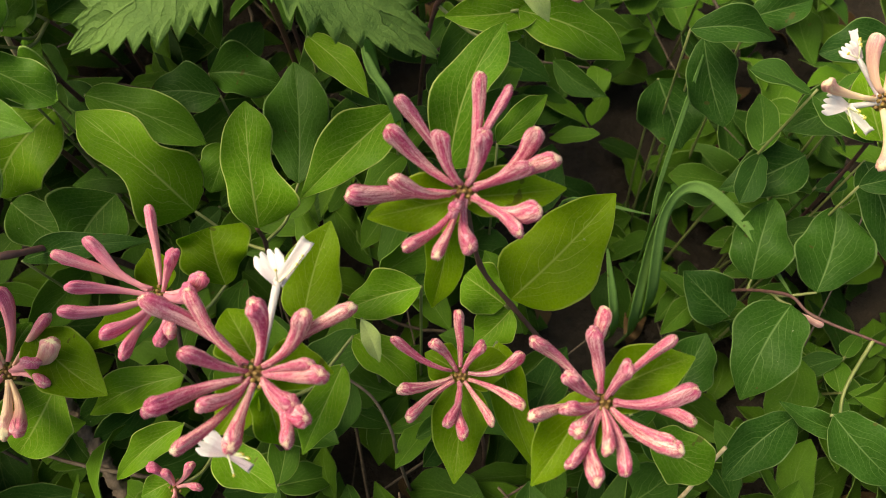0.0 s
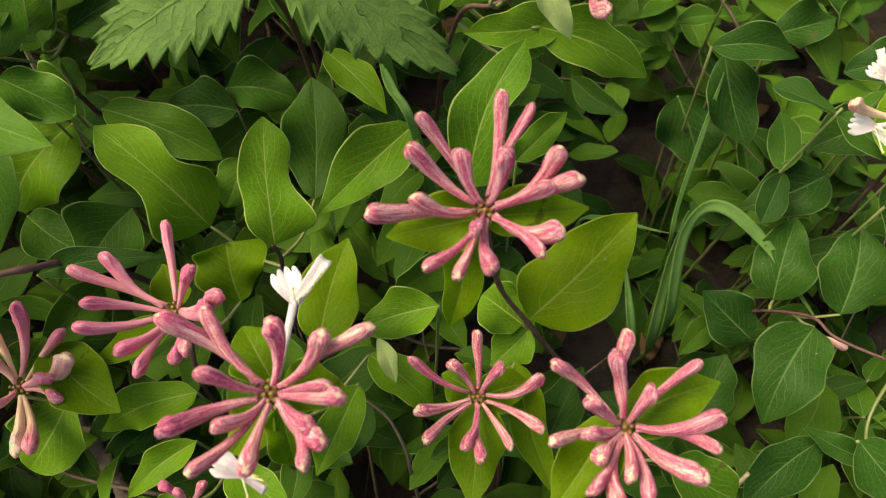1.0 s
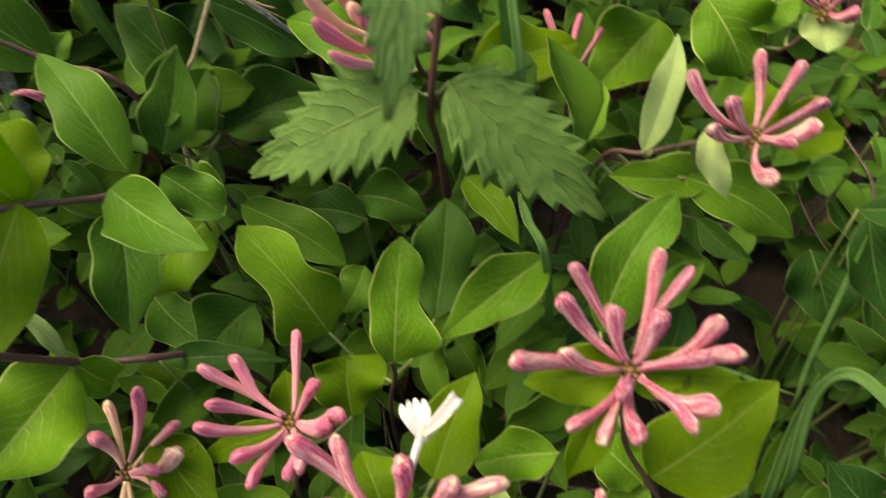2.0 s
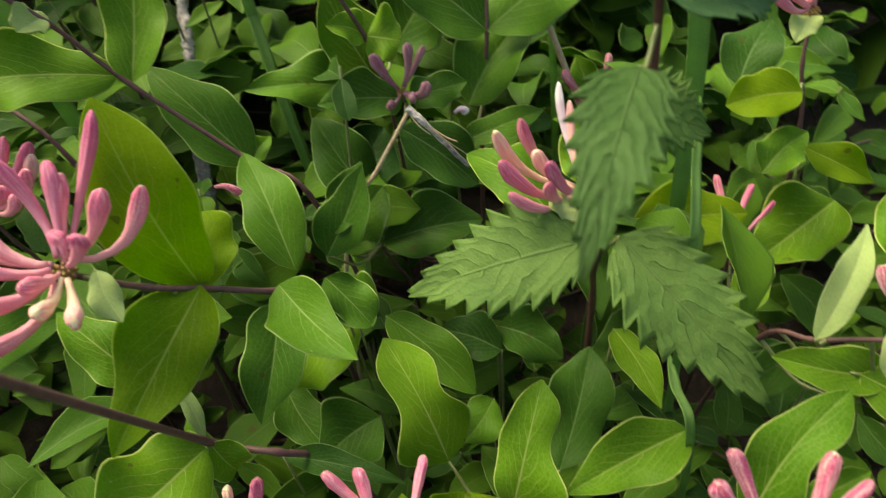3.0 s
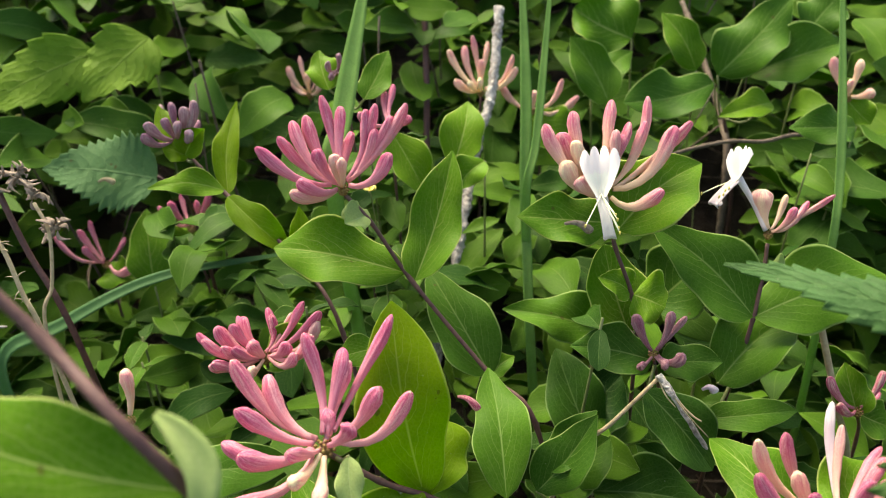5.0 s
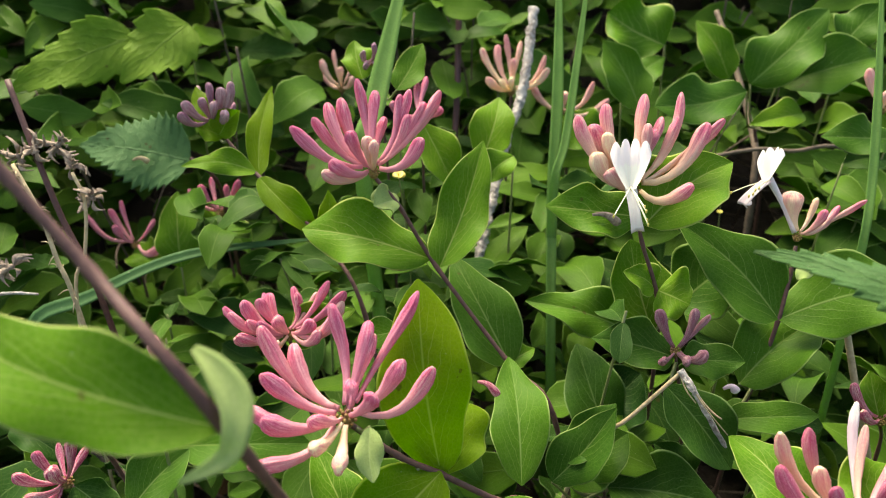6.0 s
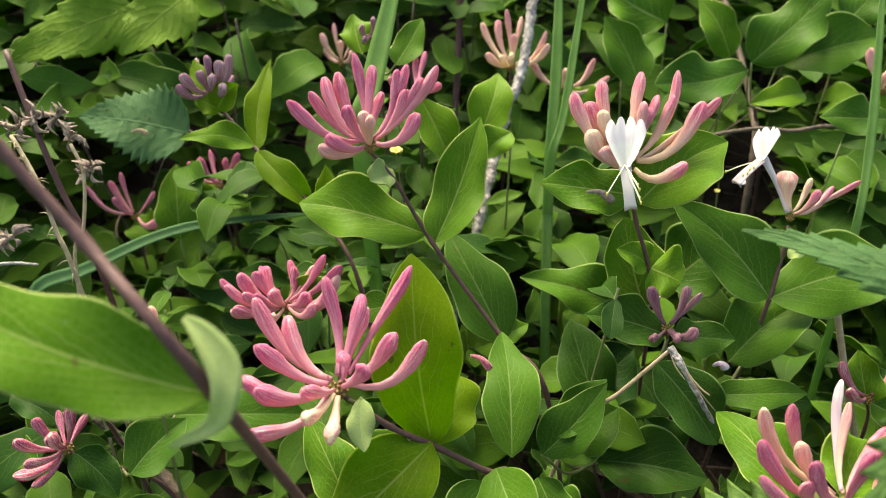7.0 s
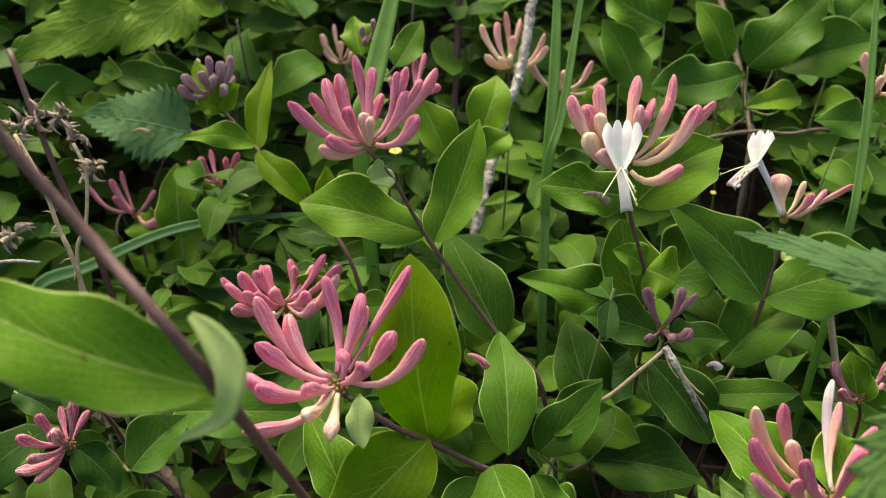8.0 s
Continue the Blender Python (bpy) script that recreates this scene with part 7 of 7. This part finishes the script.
def near_place():
    x, y = rng.uniform(-0.75, 0.36), rng.uniform(-0.12, 0.75)
    top, g = cover(x, y), rise(x, y)
    if top < g + 0.02 or (x > 0.04 and y > 0.1 and rng.random() < 0.3):
        return None
    top -= 0.095 if x > 0.04 and y > 0.1 else 0.014
    if x < -0.15 and y < 0.08:   # low growth under the vine
        top = min(top, g + 0.25)
    return Vector((x, y, top - max(0.0, top - g) * rng.random() ** 1.35)), 0.15


def far_place():
    d, s = 0.5 + 1.9 * rng.random() ** 1.3, rng.uniform(-1.0, 1.0)
    x, y = -0.75 * d + 0.66 * s * (0.4 + d * 0.6) - 0.05, 0.66 * d + 0.75 * s * (0.4 + d * 0.6)
    g = rise(x, y)
    if (x + 0.3) ** 2 + (y - 0.25) ** 2 < 0.3 ** 2:
        return None
    c = Vector((x, y, g + 0.30 * rng.random() ** 0.8 + 0.01))
    if any((p - c).length < 0.10 and c.z > p.z - 0.03 for p in CANOPY):
        return None
    return c, 0.7


def filler_shoots(count):
    """Young shoots without flowers that fill the cover: a stem with leaves in opposite pairs."""
    forms = []
    for i in range(8):
        v, f, uv = blade_mesh((0, 0, 0), (1, 0, 0), rng.uniform(0.46, 0.62), (0, 0, 1), ("ov", "el", "ov", "ob")[i % 4], rng.uniform(0.15, 0.4), rng.uniform(0.0, 0.14), rng.uniform(-0.05, 0.05), 0.16, 1, 1, rows=12, phase=i / 8, thick=0.01, ragged=0.07)
        mesh = bpy.data.meshes.new("leaf")
        mesh.from_pydata(v, [], f)
        layer = mesh.uv_layers.new(name="UVMap")
        layer.data.foreach_set("uv", [c for q in f for k in q for c in uv[k]])
        mesh.polygons.foreach_set("use_smooth", [True] * len(f))
        mesh.materials.append((DEEP, SHADE_GREEN)[i % 2])
        forms.append(mesh)
    made = 0
    while made < count:
        x, y = rng.uniform(-0.6, 0.28), rng.uniform(-0.05, 0.6)
        top, g = cover(x, y) - 0.012, rise(x, y)
        if top < g + 0.06 or in_hollow(Vector((x, y, top))):
            continue
        made += 1
        foot = Vector((x + rng.gauss(0, 0.02), y + rng.gauss(0, 0.02), g))
        s = thing("honeysuckle_shoot", foot, "leafy green honeysuckle shoot without flowers in the undergrowth", "honeysuckle", "honeysuckle shoots")
        head = Vector((x, y, top))
        a = rng.uniform(0, 6.283)
        for pair in range(3):
            p = head.lerp(foot, 0.02 + 0.24 * pair)
            for side in (0.0, 3.1416):
                w = a + 1.5708 * pair + side + rng.gauss(0, 0.2)
                d = Vector((math.cos(w), math.sin(w), rng.uniform(-0.45, 0.15))).normalized()
                n = Vector((rng.gauss(0, 0.25), rng.gauss(0, 0.25), 1.0))
                n = (n - d * n.dot(d)).normalized()
                ob = new("leaf", forms[rng.randrange(8)])
                ob.parent = s
                L = rng.uniform(0.030, 0.052) * (0.8 + 0.15 * pair)
                turn = Matrix((d, n.cross(d), n)).transposed().to_4x4()
                ob.matrix_local = Matrix.Translation(p - foot) @ turn @ Matrix.Scale(L, 4)
        stem(s, [head, head.lerp(foot, 0.5) + Vector((rng.gauss(0, 0.004), rng.gauss(0, 0.004), 0)), foot], 0.0008, 0.0013, STEM_GREEN, root=False)


filler_shoots(48)
undergrowth("undergrowth_leaves", 2700, near_place, 0.052, FILL, "dense green honeysuckle leaves over the soil, shade in their colour", "foliage")
undergrowth("far_undergrowth", 5800, far_place, 0.074, FAR_FILL, "mixed green leaves of the bank behind the shoots", "foliage", 8, (-1.0, -0.9, 0.0, 0.9, 1.0))


def nettle_place():
    spot = far_place()
    if spot is None or spot[0].x > -0.30 + 0.25 * spot[0].y:
        return None
    return spot


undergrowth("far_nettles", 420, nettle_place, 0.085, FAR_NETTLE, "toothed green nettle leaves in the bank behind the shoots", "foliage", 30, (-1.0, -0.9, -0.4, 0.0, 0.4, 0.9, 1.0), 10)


def dry_twigs(count):
    verts, faces = [], []
    for _ in range(70):   # upright dry stems among the leaves farther back
        d, s = rng.uniform(0.62, 1.5), rng.uniform(-0.6, 0.6)
        x, y = -0.75 * d + 0.66 * s - 0.05, 0.66 * d + 0.75 * s
        p = Vector((x, y, rise(x, y)))
        h = rng.uniform(0.2, 0.36)
        top = p + Vector((rng.gauss(0, 0.05), rng.gauss(0, 0.05), h))
        r = rng.uniform(0.0009, 0.0022)
        tube(verts, faces, smooth_line([p, p.lerp(top, 0.5) + Vector((rng.gauss(0, 0.012), rng.gauss(0, 0.012), 0)), top], 5), [r * (1 - 0.5 * i / 10) for i in range(11)], 6)
    for _ in range(count):
        x, y = rng.uniform(-0.9, 0.35), rng.uniform(-0.1, 0.9)
        if x > 0.04 and rng.random() < 0.6:
            continue
        a, L = rng.uniform(0, 6.283), rng.uniform(0.05, 0.16)
        p = Vector((x, y, rise(x, y) + rng.uniform(0.005, 0.11)))
        d = Vector((math.cos(a), math.sin(a), rng.uniform(-0.3, 0.5))) * L
        bend = Vector((rng.gauss(0, 0.01), rng.gauss(0, 0.01), rng.gauss(0, 0.008)))
        line = smooth_line([p, p + d * 0.5 + bend, p + d], 4)
        r = rng.uniform(0.0006, 0.0017)
        tube(verts, faces, line, [r * (1 - 0.4 * i / 8) for i in range(9)], 5)
    return tagged(link_mesh("dry_twigs", verts, faces, TWIG), "thin dry brown twigs tangled beneath the leaves", "twigs", "", "stuff")


dry_twigs(260)


# added leaves out of view that keep side light off, tallest beyond x 0.40
def light_block_place():
    a, d = rng.uniform(0, 6.283), 0.42 + 0.9 * rng.random()
    x, y = -0.1 + d * math.cos(a), 0.15 + d * math.sin(a)
    if x < 0.34 and y > -0.16:
        return None
    return Vector((x, y, rise(x, y) + (0.50 if x > 0.40 else 0.28) * rng.random() ** 0.7)), 0.0


undergrowth("outer_undergrowth", 1500, light_block_place, 0.075, FAR_FILL, "unseen green leaves added round the shoots to block side light", "foliage", 6, (-1.0, -0.9, 0.0, 0.9, 1.0))


def hedge_place():
    """The rest of the bank, all round, out to an uneven edge."""
    a, d = rng.uniform(0, 6.283), 3.6 * rng.random() ** 0.5
    x, y = -0.15 + d * math.cos(a), 0.25 + d * math.sin(a)
    if (d < 0.95 and not (x > -0.1 and y > 0.82)) or d > 2.9 + 0.7 * noise.noise((2 * math.cos(a), 2 * math.sin(a), 4.0)):
        return None
    return Vector((x, y, rise(x, y) + 0.02 + 0.26 * rng.random())), 0.2


undergrowth("bank_cover", 8500, hedge_place, 0.15, FAR_FILL, "green leafy cover of the bank all round", "foliage", 4, (-1.0, 0.0, 1.0))


def litter_place():
    x, y = rng.uniform(-0.9, 0.4), rng.uniform(-0.15, 0.9)
    return Vector((x, y, rise(x, y) + 0.012)), 0.0


undergrowth("leaf_litter", 320, litter_place, 0.035, DEADLEAF, "brown dead leaves lying on the soil", "litter")
